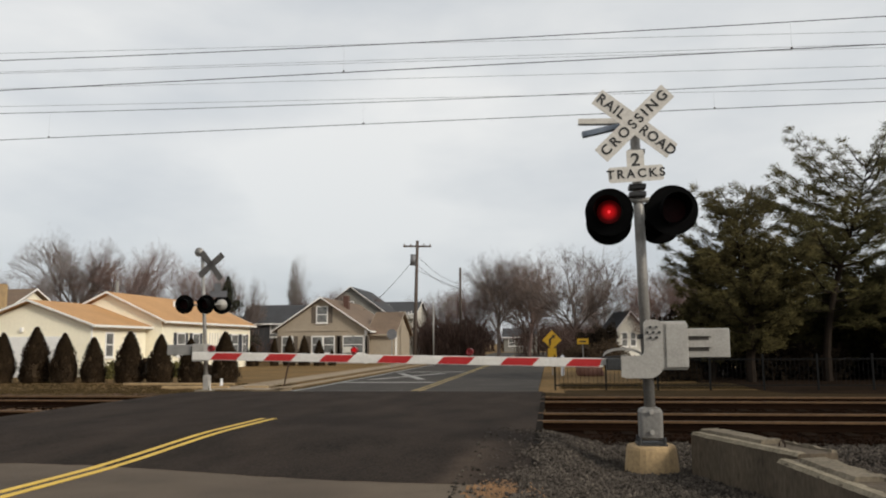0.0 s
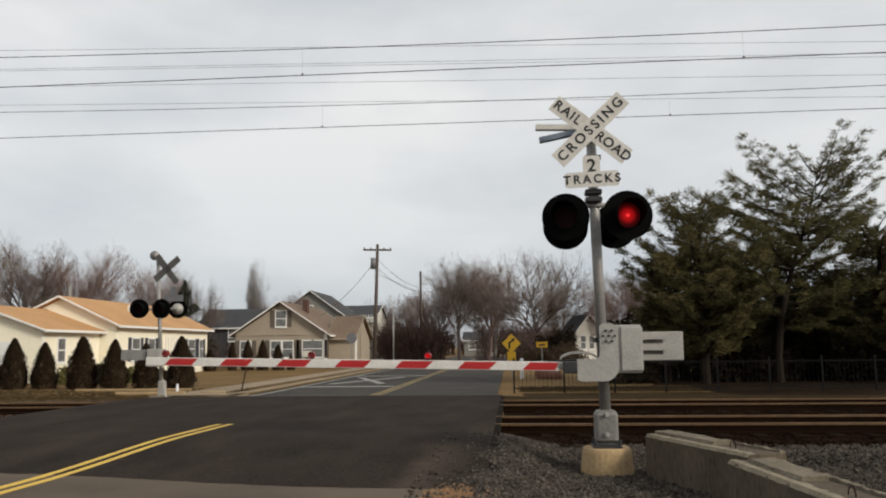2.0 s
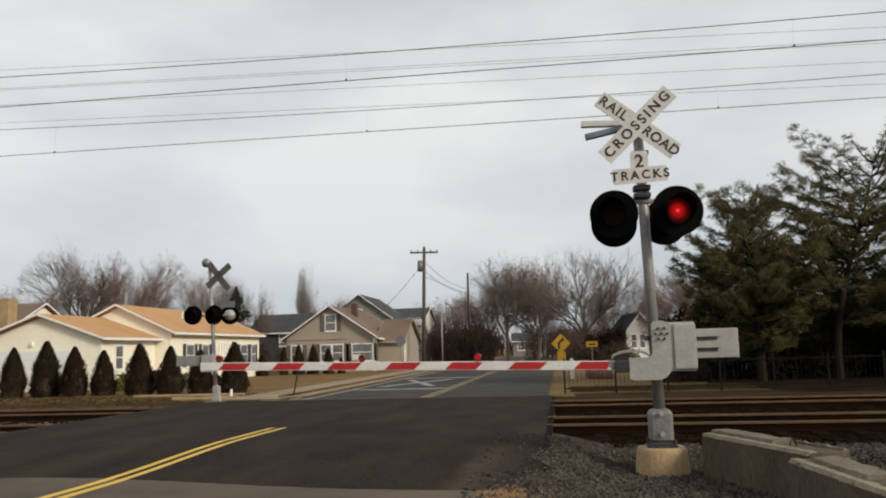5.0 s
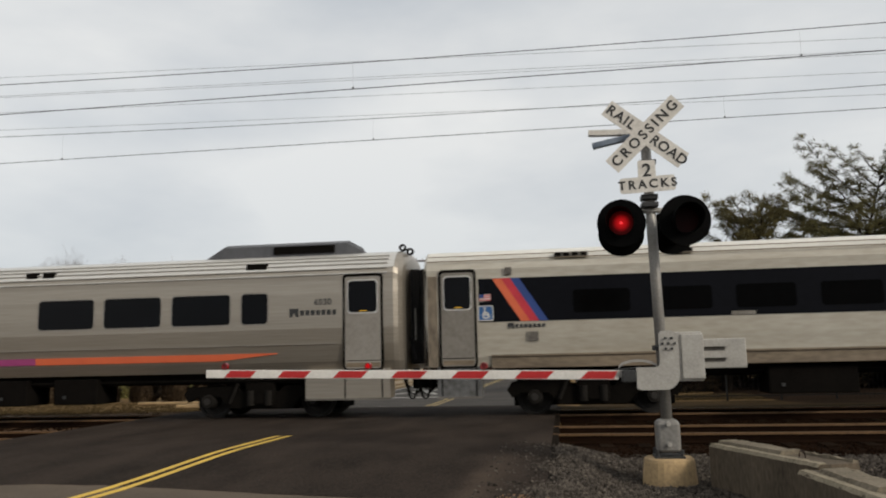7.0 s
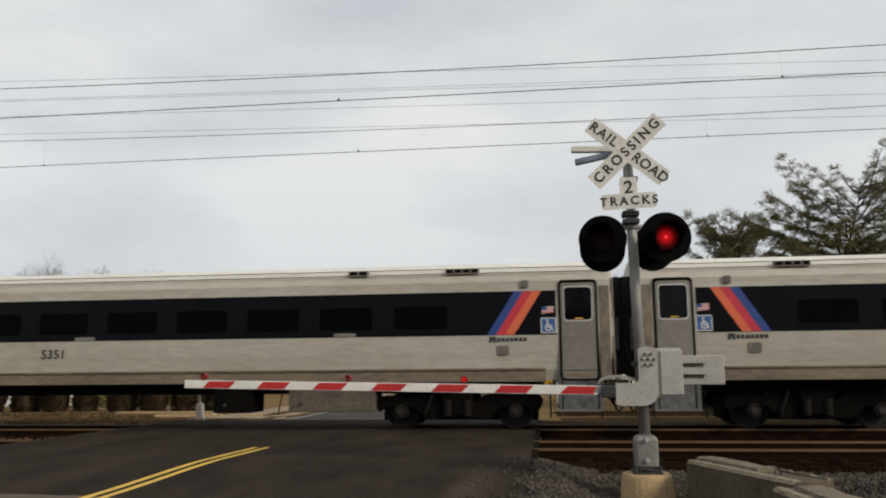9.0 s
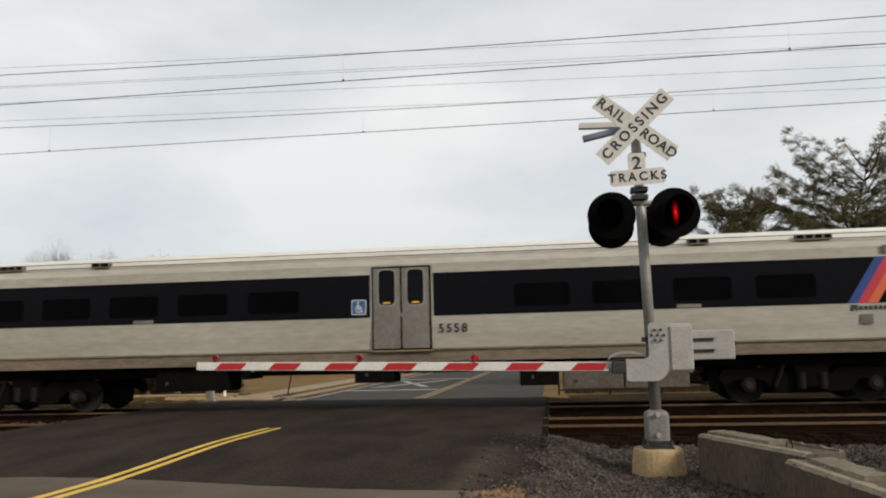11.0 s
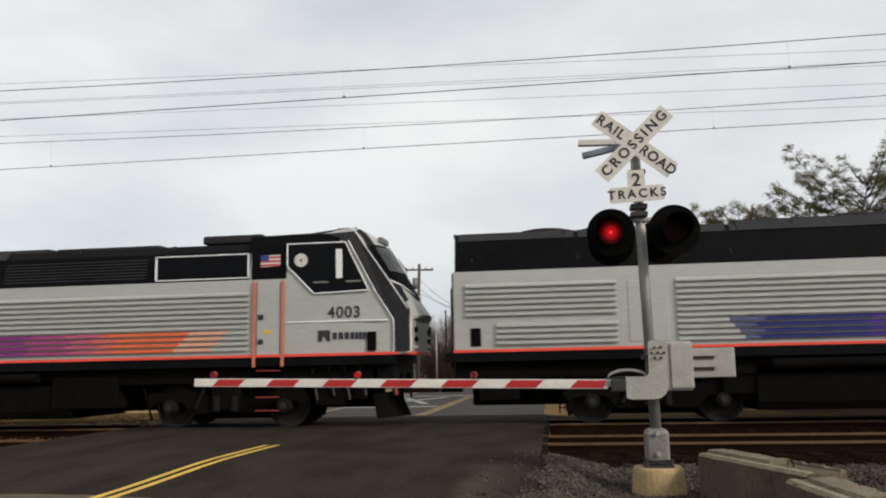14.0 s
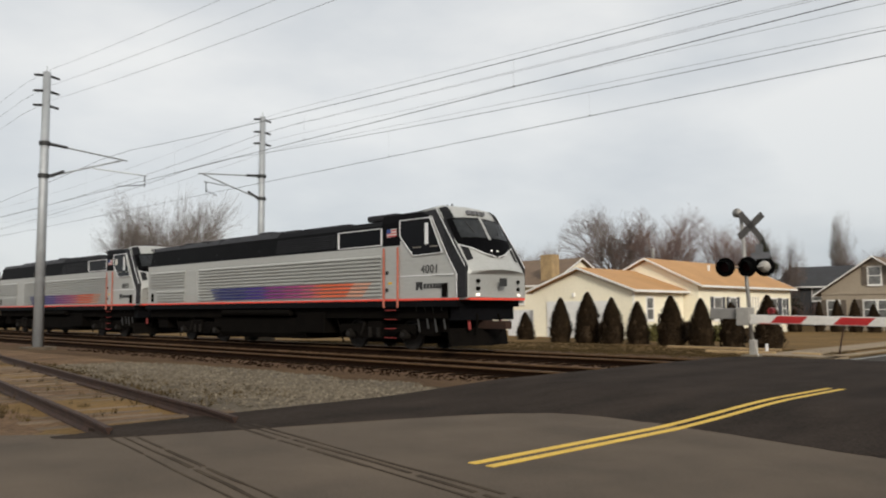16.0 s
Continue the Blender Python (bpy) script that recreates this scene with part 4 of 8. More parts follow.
for x, a, nm in ((-0.62, 8, "lamp_head"), (0.1, -4, "lamp_head"), (0.38, 196, "lamp_back"), (-0.18, 180, "lamp_back")):
    hd = lamp_head(far_sig, pose(x, 0.3 if a > 90 else -0.3, 2.76, 0, 0, a), nm)
    ln = sweep([[(0.15 * math.cos(2 * math.pi * i / 20), y, 0.15 * math.sin(2 * math.pi * i / 20)) for i in range(20)] for y in (-0.01, 0.01)])
    part("lens", ln, "lens_dark", hd)
part("gate_machine", boxed(-0.35, 0.05, -0.25, 0.2, 0.95, 1.5, bevel=0.02), "alu_paint", far_sig, "grey metal gate machine box")
part("counterweight", boxed(-1.25, -0.45, -0.12, -0.02, 1.15, 1.48, bevel=0.015), "galvanised", far_sig, "flat grey counterweight")
part("counterweight_arm", boxed(-0.8, 0.0, -0.02, 0.05, 1.2, 1.26), "alu_paint", far_sig)
farm = part("gate_arm", boxed(0.1, 4.9, -0.3, -0.26, 1.0, 1.1), "gate_white", far_sig, "white gate arm with red stripes")
for i in range(6):
    a = 0.4 + 0.78 * i
    part("stripe", plate([(a, 1.001), (a + 0.36, 1.001), (a + 0.44, 1.099), (a + 0.08, 1.099)], -0.304, -0.3), "gate_red", farm)

# concrete barrier blocks beside the signal
def barrier(label, m, length, slab, loops, seed):
    """A block with its road-side top edge at the origin: stained faces, pale chipped edge, a raised slab broken short."""
    t = thing("concrete_barrier", label, "barrier", m, "concrete barriers by the crossing")
    rnd = random.Random(seed)
    pr = [(0, -0.72), (0.46, -0.72), (0.46, -0.03), (0.44, -0.005), (0.02, -0.005), (0.0, -0.03)]
    xs = axis_steps([(0, length, 0.09)])
    part("block", sweep([[(x, a + rnd.uniform(-0.005, 0.005), b + rnd.uniform(-0.006, 0.004)) for a, b in pr] for x in xs]), "concrete_dark", t)
    part("edge", sweep([[(x, a, b) for a, b in ((-0.006, -0.03 - rnd.uniform(0, 0.008)), (0.02, 0.002), (0.1 + rnd.uniform(-0.02, 0.02), 0.004), (0.1, -0.05), (0.02, -0.05))] for x in axis_steps([(0.01, length - 0.01, 0.06)])]),
         "concrete_pale", t, "pale chipped top edge")
    a0, a1 = slab
    part("slab", sweep([[(x, a + rnd.uniform(-0.008, 0.008), b + rnd.uniform(-0.006, 0.006)) for a, b in ((0.1, -0.02), (0.13, 0.035), (0.34, 0.04), (0.4, -0.02))] for x in axis_steps([(a0, a1, 0.08)])]), "concrete", t,
         "raised worn slab on the block")
    part("rubble_edge", sweep([[(x, a, b + rnd.uniform(-0.012, 0.012)) for a, b in ((0.4, -0.04), (0.4, 0.02), (0.455, 0.015), (0.47, -0.04))] for x in axis_steps([(0.02, length - 0.02, 0.07)])]), "concrete", t)
    for x in loops:
        lp = sweep([[(x + 0.05 * math.cos(a) + 0.008 * math.cos(b), 0.2 + 0.008 * math.sin(b), 0.0 + 0.07 * math.sin(a) + 0.008 * math.cos(b)) for b in (0, 2.1, 4.2)] for a in [i * math.pi / 8 for i in range(9)]])
        part("lifting_loop", lp, "rust", t, "rusty lifting loop")
    return t


M["concrete_pale"] = material("concrete_pale", col(0.3, 0.255, 0.18), col(0.13, 0.108, 0.075), 0.92, scale=4, fine=30, bump=0.4, spec=0.2)
barrier("grey stained concrete barrier block with a pale chipped edge", pose(1.69, 10.32, 0.22, 0, 0, -69.8), 2.02, (0.03, 1.25), (1.5,), 4)
barrier("grey stained concrete barrier block, tilted, in front of another", pose(2.11, 8.12, 0.21, 0, 1.0, -81), 2.6, (0.2, 1.15), (1.75,), 9)


# ---- the train ----
def car_profile(hw, z0, zs, zt, lip=0.0):
    """Half outline of a car body, mirrored: upright sides, rounded shoulders, low arched roof."""
    pts = [(-hw + 0.11 + lip, z0), (-hw + 0.05 + lip * 0.6, z0 + 0.22), (-hw + 0.015 + lip * 0.2, z0 + 0.62), (-hw, z0 + 0.98), (-hw + 0.004, zs - 0.3), (-hw + 0.02, zs)]
    for i in range(1, 8):
        a = math.pi / 2 * i / 8
        pts.append((-hw + (hw * 0.62) * (1 - math.cos(a)), zs + (zt - zs - 0.06) * math.sin(a)))
    pts.append((-hw * 0.2, zt - 0.015))
    pts.append((0, zt))
    return pts + [(-y, z) for y, z in pts[-2::-1]]


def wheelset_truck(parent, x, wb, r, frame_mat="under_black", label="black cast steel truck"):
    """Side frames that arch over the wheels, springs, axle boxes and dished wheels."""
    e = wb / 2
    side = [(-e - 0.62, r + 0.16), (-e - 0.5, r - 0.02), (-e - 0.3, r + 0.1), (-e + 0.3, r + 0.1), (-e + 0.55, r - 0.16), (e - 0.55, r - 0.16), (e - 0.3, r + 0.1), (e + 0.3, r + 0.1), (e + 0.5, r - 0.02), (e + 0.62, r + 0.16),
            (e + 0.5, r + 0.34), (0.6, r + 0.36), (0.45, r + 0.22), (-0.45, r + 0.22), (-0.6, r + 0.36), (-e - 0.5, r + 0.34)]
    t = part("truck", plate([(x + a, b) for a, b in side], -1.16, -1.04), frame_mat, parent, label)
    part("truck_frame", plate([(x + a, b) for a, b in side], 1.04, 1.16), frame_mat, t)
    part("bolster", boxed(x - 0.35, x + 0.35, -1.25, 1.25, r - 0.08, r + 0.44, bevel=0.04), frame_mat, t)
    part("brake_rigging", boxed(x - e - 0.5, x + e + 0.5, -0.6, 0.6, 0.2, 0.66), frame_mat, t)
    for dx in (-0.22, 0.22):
        part("spring", tubed((x + dx, -1.22, r - 0.1), (x + dx, -1.22, r + 0.24), 0.09, n=10), "truck_iron", t)
    part("damper", tubed((x - 0.75, -1.2, r - 0.05), (x - 0.55, -1.2, r + 0.42), 0.04, n=8), "truck_iron", t)
    for s in (-1, 1):
        for side in (-1, 1):
            w = sweep([[(x + s * e + k * math.cos(2 * math.pi * i / 28), side * y, r + k * math.sin(2 * math.pi * i / 28)) for i in range(28)]
                       for k, y in ((r, 0.69), (r, 0.8), (r * 0.84, 0.81), (r * 0.8, 0.77), (r * 0.35, 0.78), (r * 0.3, 0.86), (r * 0.12, 0.88))])
            part("wheel", w, "wheel_steel", t, smooth=False)
        part("journal_box", tubed((x + s * e, -1.24, r), (x + s * e, -1.0, r), 0.15, 0.19, n=14), "truck_iron", t)
        part("axle_cap", tubed((x + s * e, -1.27, r), (x + s * e, -1.235, r), 0.08, n=10), "wheel_steel", t)
        part("brake_shoe", boxed(x + s * (e - r - 0.13), x + s * (e - r - 0.13) + 0.1, -0.86, -0.72, r - 0.2, r + 0.2), frame_mat, t)
        part("axle", tubed((x + s * e, -0.7, r), (x + s * e, 0.7, r), 0.08, n=8), frame_mat, t)


# Truck castings, darkened in colour for the shade under the cars.
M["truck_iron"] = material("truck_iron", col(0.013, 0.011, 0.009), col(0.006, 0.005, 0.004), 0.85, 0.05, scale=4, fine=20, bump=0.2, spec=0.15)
M["stripe_sky"] = material("stripe_sky", col(0.1, 0.11, 0.2), col(0.05, 0.055, 0.12), 0.4, bump=0)
M["stripe_violet"] = material("stripe_violet", col(0.11, 0.027, 0.19), col(0.09, 0.022, 0.15), 0.4, bump=0)
M["stripe_coral"] = material("stripe_coral", col(0.52, 0.11, 0.09), col(0.43, 0.09, 0.075), 0.4, bump=0)


def flag(parent, x, z, w, y, flip=False):
    f = part("flag_decal", plate([(x, z), (x + w, z + 0.02), (x + w, z + w * 0.62), (x, z + w * 0.6)], y - 0.006, y - 0.002), "sign_white", parent, "small striped flag decal")
    for i in range(3):
        part("decal_stripe", boxed(x, x + w, y - 0.009, y - 0.006, z + 0.02 + i * w * 0.2, z + 0.02 + i * w * 0.2 + w * 0.09), "stripe_red", f)
    part("decal_field", boxed(x, x + w * 0.42, y - 0.011, y - 0.009, z + w * 0.3, z + w * 0.6), "stripe_navy", f)


def logo(parent, x, z, w, h, y, mat="sign_black"):
    """A brand mark and name as plain bars."""
    part("logo_mark", plate([(x, z), (x + h * 0.35, z), (x + h * 0.5, z + h * 0.5), (x + h * 0.85, z), (x + h * 1.1, z), (x + h * 1.1, z + h), (x + h * 0.6, z + h), (x + h * 0.3, z + h), (x, z + h)], y - 0.006, y), mat, parent)
    n = 7
    step = (w - h * 1.3) / n
    for i in range(n):
        x0 = x + h * 1.3 + i * step
        part("logo_bar", boxed(x0, x0 + step * 0.72, y - 0.006, y, z + h * 0.18, z + h * 0.78), mat, parent)


def framed_window(parent, name, x0, x1, z0, z1, y, frame_mat, glass="glass_dark", r=0.08, rim=0.035):
    cx, cz, w, h = (x0 + x1) / 2, (z0 + z1) / 2, x1 - x0, z1 - z0
    out = [(cx + a, cz + b) for a, b in rounded(w + 2 * rim, h + 2 * rim, r + rim)]
    f = part(name, plate(out, y - 0.008, y + 0.02), frame_mat, parent)
    part("pane", plate([(cx + a, cz + b) for a, b in rounded(w, h, r)], y - 0.014, y - 0.006), glass, f)
    return f


def end_door(body, x0, x1, y, mat, low=(0.1, 0.1), low_mat="coach_skirt", z0=1.13, z1=3.22):
    """A vestibule door in its dark frame, with window, notice and the boxed-in steps below it."""
    cx, cz, w, h = (x0 + x1) / 2, (z0 + z1) / 2, x1 - x0, z1 - z0
    fr = part("door_frame", plate([(cx + a, cz + 0.02 + b) for a, b in rounded(w + 0.11, h + 0.1, 0.1)], y - 0.012, y + 0.03), "under_black", body)
    d = part("door", plate([(cx + a, cz + b) for a, b in rounded(w, h, 0.07)], y - 0.022, y + 0.03), mat, fr, "grey metal vestibule door with a dark window")
    part("window_rim", plate([(cx + a, 2.76 + b) for a, b in rounded(w * 0.86, 0.78, 0.09)], y - 0.03, y - 0.02), "stainless_roof", d)
    part("pane", plate([(cx + a, 2.76 + b) for a, b in rounded(w * 0.8, 0.72, 0.08)], y - 0.035, y - 0.022), "glass_dark", d)
    part("notice", boxed(cx - 0.07, cx + 0.1, y - 0.039, y - 0.034, 2.42, 2.445), "sign_yellow", d)
    part("kick_plate", boxed(x0 + 0.02, x1 - 0.02, y - 0.028, y - 0.018, 1.16, 1.26), "coach_skirt", d)
    part("door_seam", boxed(x0 + 0.02, x1 - 0.02, y - 0.026, y - 0.018, 1.3, 1.315), "under_black", d)
    st = part("step_well", boxed(x0 - low[0], x1 + low[1], y + 0.015, y + 0.5, 0.46, 1.125, bevel=0.015), low_mat, body, "soiled boxed-in door steps")
    part("step_joint", boxed(x0 - 0.03, x0, y + 0.008, y + 0.03, 0.48, 1.12), "under_black", st)
    part("step_joint", boxed(x1, x1 + 0.03, y + 0.008, y + 0.03, 0.48, 1.12), "under_black", st)
    part("step_edge", boxed(x0 - low[0], x1 + low[1], y + 0.0, y + 0.03, 0.43, 0.47), "under_grey", st)


def underframe(car, L, seed, pale=True, tall=False, boxes=(), end=0.3, end_b=0.3):
    rnd = random.Random(seed)
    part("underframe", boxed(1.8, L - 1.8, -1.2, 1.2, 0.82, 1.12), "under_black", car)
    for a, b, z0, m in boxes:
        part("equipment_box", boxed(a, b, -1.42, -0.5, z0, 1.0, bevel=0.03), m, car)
        part("latch", boxed(a + 0.25, a + 0.32, -1.445, -1.42, z0 + 0.15, z0 + 0.22), "dark_steel", car)
    x = L if boxes else 7.2
    while x < L - 8:
        w = rnd.uniform(0.9, 2.4)
        m = "under_black"
        if pale and (7.2 < x < 9 or 14.5 < x < 17):
            m, w = "under_pale", max(w, 2.3)
        z0 = rnd.uniform(0.33, 0.44)
        part("equipment_box", boxed(x, x + w, -1.42, -0.5, z0, 1.0, bevel=0.03), m, car)
        for i in range(int(w / 0.6)):
            part("latch", boxed(x + 0.25 + i * 0.6, x + 0.32 + i * 0.6, -1.445, -1.42, z0 + 0.15, z0 + 0.22), "dark_steel", car)
        x += w + rnd.uniform(0.2, 1.0)
    part("pipe", tubed((2, -1.25, 0.9), (L - 2, -1.25, 0.9), 0.035, n=8), "under_black", car)
    for x in (3.95, L - 3.75):
        wheelset_truck(car, x, 2.59, 0.42)
    for x0, x1 in ((0.0, end), (L - end_b, L)):
        part("gangway", boxed(x0, x1, -0.62, 0.62, 1.2, 3.45, bevel=0.05), "gangway", car, "black rubber gangway diaphragm")
        part("coupler", boxed(x0, x1, -0.14, 0.14, 0.62, 0.9), "under_black", car)
        if tall:
            xm = (x0 + x1) / 2
            part("end_mast", tubed((xm, -1.25, 1.2), (xm, -1.25, 3.98), 0.045, 0.035, n=8), "gangway", car, "slim jumper cable mast")
            part("mast_tip", boxed(xm - 0.05, xm + 0.05, -1.3, -1.2, 3.86, 4.02), "door_grey", car)
        part("gangway_rail", tubed((x0 + 0.2, -0.75, 1.75), (x0 + 0.2, -0.75, 2.5), 0.018, n=6), "alu_paint", car)
        for k, yy in enumerate((-0.5, -0.75, -1.0)):
            ring = [(x0 + 0.15 + (0.35 - 0.1 * k) * math.cos(a) * (1 if x0 else -1), 1.1 - (0.5 + 0.1 * k) * math.sin(a)) for a in [j * math.pi / 8 for j in range(9)]]
            part("hose", sweep([[(xx + 0.03 * math.cos(b), yy + 0.03 * math.sin(b), zz) for b in (0.5, 2.1, 3.7, 5.3)] for xx, zz in ring]), "under_black", car)
        part("cable_loop", tubed((x0 + 0.02, -0.8, 2.0), (x0 + 0.22, -0.8, 1.3), 0.025, n=6), "dark_steel", car)


M["coach_soot"] = material("coach_soot", col(0.2, 0.16, 0.115), col(0.045, 0.034, 0.024), 0.65, scale=1.6, fine=9, stretch=(1, 1, 0.5), bump=0.05)
M["end_grey"] = material("end_grey", col(0.13, 0.13, 0.13), col(0.045, 0.043, 0.04), 0.7, scale=1.4, fine=9, bump=0.06, spec=0.2)
M["end_soot"] = material("end_soot", col(0.1, 0.075, 0.052), col(0.022, 0.017, 0.013), 0.8, scale=1.2, fine=9, stretch=(1, 1, 0.5), bump=0.08, spec=0.2)
CAR = 25.91
Y = -1.6


M["brass_sill"] = material("brass_sill", col(0.3, 0.2, 0.1), col(0.15, 0.1, 0.055), 0.6, scale=4, fine=20, bump=0.1)


def access_badge(body, x, z):
    """A square blue notice with a white border and a seated figure's wheel, seat and head in plain strokes."""
    bd = part("access_badge", plate([(x + a, z + b) for a, b in rounded(0.34, 0.34, 0.03)], Y - 0.012, Y - 0.004), "sign_white", body, "blue and white wheelchair notice")
    part("badge_field", plate([(x + a, z + b) for a, b in rounded(0.3, 0.3, 0.02)], Y - 0.016, Y - 0.008), "badge_blue", bd)
    part("badge_mark", ring_plate(0.055, 0.08, -0.004, 0.0, 14), "sign_white", bd).matrix_basis = pose(x, Y - 0.016, z - 0.045)
    part("badge_mark", plate([(x - 0.035, z - 0.05), (x - 0.005, z - 0.05), (x - 0.005, z + 0.07), (x - 0.035, z + 0.07)], Y - 0.022, Y - 0.015), "sign_white", bd)
    part("badge_mark", plate([(x - 0.02, z - 0.02), (x + 0.06, z - 0.02), (x + 0.1, z - 0.11), (x + 0.075, z - 0.12), (x + 0.045, z - 0.05), (x - 0.02, z - 0.05)], Y - 0.022, Y - 0.015), "sign_white", bd)
    part("badge_mark", plate([(x - 0.02 + 0.026 * math.cos(i * 0.785), z + 0.105 + 0.026 * math.sin(i * 0.785)) for i in range(8)], Y - 0.022, Y - 0.015), "sign_white", bd)


def coach(label, number, centre_door, seed):
    c = thing("passenger_coach", label, "train car", group="coaches of the train")
    L = CAR
    pr = car_profile(1.6, 1.1, 3.16, 3.85)
    e1 = e2 = 0.26
    body = part("body", sweep([[(x, y * k, z) for y, z in pr] for x, k in ((e1, 0.97), (e1 + 0.06, 1.0), (L - e2 - 0.06, 1.0), (L - e2, 0.97))]), "coach_white", c, "dirty off-white coach body", smooth=False)
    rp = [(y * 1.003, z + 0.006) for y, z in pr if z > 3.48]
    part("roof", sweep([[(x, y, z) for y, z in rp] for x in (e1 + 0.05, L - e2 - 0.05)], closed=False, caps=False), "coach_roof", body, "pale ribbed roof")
    for z, o in ((3.48, 0.06), (3.6, 0.18)):
        part("roof_seam", boxed(e1 + 0.09, L - e2 - 0.09, Y + o, Y + o + 0.02, z, z + 0.02), "coach_skirt", body)
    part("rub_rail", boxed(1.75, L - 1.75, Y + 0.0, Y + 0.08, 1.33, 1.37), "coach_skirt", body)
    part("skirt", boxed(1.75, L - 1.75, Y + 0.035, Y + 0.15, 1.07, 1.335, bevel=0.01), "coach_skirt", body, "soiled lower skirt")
    b1, b2 = 1.5, L - 1.5
    spans = [(b1, b2)] if not centre_door else [(b1, centre_door - 0.08), (centre_door + 1.38, b2)]
    for a, b in spans:
        band = part("window_band", boxed(a, b, Y - 0.006, Y + 0.03, 2.09, 3.06), "band_black", body, "continuous black window band")
        n = int((b - a - 2.4) / 1.72)
        for i in range(n):
            x = a + 1.3 + i * 1.72 + (b - a - 2.4 - n * 1.72) / 2
            part("pane", plate([(x + 0.6 + p, 2.5 + q) for p, q in rounded(1.22, 0.5, 0.07)], Y - 0.014, Y - 0.005), "glass_band", band)
    part("window_band", boxed(1.75, L - 1.75, -Y - 0.03, -Y + 0.006, 2.09, 3.06), "band_black", body)
    for mir in (False, True):
        fx = (lambda v: L - v) if mir else (lambda v: v)
        e, g = 0.26, 0.17
        lo, hi = sorted((fx(0.65), fx(1.39)))
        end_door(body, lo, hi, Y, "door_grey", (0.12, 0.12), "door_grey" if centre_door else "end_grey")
        cl, ch = sorted((fx(e + 0.08), fx(e + 0.3)))
        part("corner_panel", boxed(cl, ch, Y - 0.004, Y + 0.02, 1.12, 3.15), "coach_soot", body, "soot-stained corner panel")
        for k, mt in enumerate(("stripe_orange", "stripe_red", "stripe_navy")):
            a = 1.98 - g + k * 0.2
            ps = [(fx(v), z) for v, z in ((a, 3.055), (a + 0.2, 3.055), (a + 0.2 + 0.62, 2.095), (a + 0.62, 2.095))]
            part("colour_stripe", plate(ps, Y - 0.011, Y - 0.004), mt, body)
        xb = min(fx(1.68 - g), fx(1.98 - g))
        flag(body, xb, 2.55, 0.26, Y - 0.004)
        if not centre_door:
            access_badge(body, xb + 0.14, 2.29)
        logo(body, min(fx(2.3 - g), fx(3.15 - g)), 1.93, 0.85, 0.13, Y - 0.002)
        vx = sorted((fx(2.55), fx(2.8)))
        part("speaker_grille", boxed(vx[0], vx[1], Y - 0.012, Y, 1.66, 1.86), "under_grey", body)
        vx = sorted((fx(2.1), fx(2.25)))
        part("marker_light", boxed(vx[0], vx[1], Y - 0.03, Y, 3.14, 3.3), "under_grey", body)
        for a, b in ((3.2, 3.95), (5.75, 6.2)):
            vx = sorted((fx(a), fx(b)))
            v = part("roof_vent", boxed(vx[0], vx[1], Y + 0.06, Y + 0.2, 3.5, 3.6), "under_grey", body)
            nn = 4 if b - a > 0.6 else 2
            for i in range(nn):
                st = (vx[1] - vx[0]) / nn
                part("vent_slot", boxed(vx[0] + st * i + 0.03, vx[0] + st * (i + 1) - 0.03, Y + 0.05, Y + 0.08, 3.515, 3.59), "under_black", v)
        ex = sorted((fx(e - 0.03), fx(e + 0.02)))
        part("end_wall", boxed(ex[0], ex[1], -1.47, 1.47, 1.15, 3.3, bevel=0.01), "end_soot", body, "soot-dark end wall")
        part("corner_post", tubed((fx(e + 0.04), Y + 0.05, 1.15), (fx(e + 0.04), Y + 0.05, 3.3), 0.03, n=6), "under_black", body)
    if centre_door:
        for k in (0, 1):
            x0 = centre_door + k * 0.66
            fr = part("door_frame", boxed(x0 - 0.03, x0 + 0.67, Y - 0.012, Y + 0.03, 1.35, 3.24), "under_black", body)
            d = part("door", boxed(x0, x0 + 0.62, Y - 0.02, Y + 0.03, 1.38, 3.2, bevel=0.01), "door_grey", fr, "grey centre door leaf")
            part("window_rim", plate([(x0 + 0.315 + a, 2.76 + b) for a, b in rounded(0.44, 0.86, 0.12)], Y - 0.026, Y - 0.018), "stainless_door", d)
            part("pane", plate([(x0 + 0.315 + a, 2.76 + b) for a, b in rounded(0.37, 0.79, 0.1)], Y - 0.031, Y - 0.02), "glass_dark", d)
            part("notice", boxed(x0 + 0.24, x0 + 0.4, Y - 0.035, Y - 0.03, 2.39, 2.43), "sign_yellow", d)
        lettering("fleet_digit", number, 0.27, "sign_black", body, pose(centre_door + 1.81, Y - 0.004, 1.8) @ FACE, 1.28, 0.004)
        access_badge(body, centre_door - 0.34, 2.33)
        part("door_sill", boxed(centre_door - 0.06, centre_door + 1.36, Y - 0.05, Y + 0.03, 1.31, 1.345), "brass_sill", body, "worn tan door sill")
    else:
        lettering("fleet_digit", number, 0.29, "sign_black", body, pose(12.57, Y - 0.004, 1.78) @ FACE, 1.1, 0.004)
    for x in (6.9, 13.1, 19.4):
        part("ledge_plate", boxed(x, x + 0.5, Y - 0.014, Y - 0.005, 2.1, 2.18), "door_grey", body)
    underframe(c, L, seed, True, bool(centre_door), ((7.4, 9.15, 0.5, "under_black"), (9.5, 9.7, 0.75, "under_black"), (12.2, 13.1, 0.62, "under_black"), (15.95, 16.8, 0.5, "under_black"), (16.9, 18.2, 0.4, "under_pale"), (18.23, 19.6, 0.4, "under_pale")) if centre_door else ((7.6, 9.4, 0.42, "under_black"), (16.5, 17.4, 0.4, "under_black"), (18.3, 20.3, 0.42, "under_pale")), e1 + 0.06, e2 + 0.06)
    return c


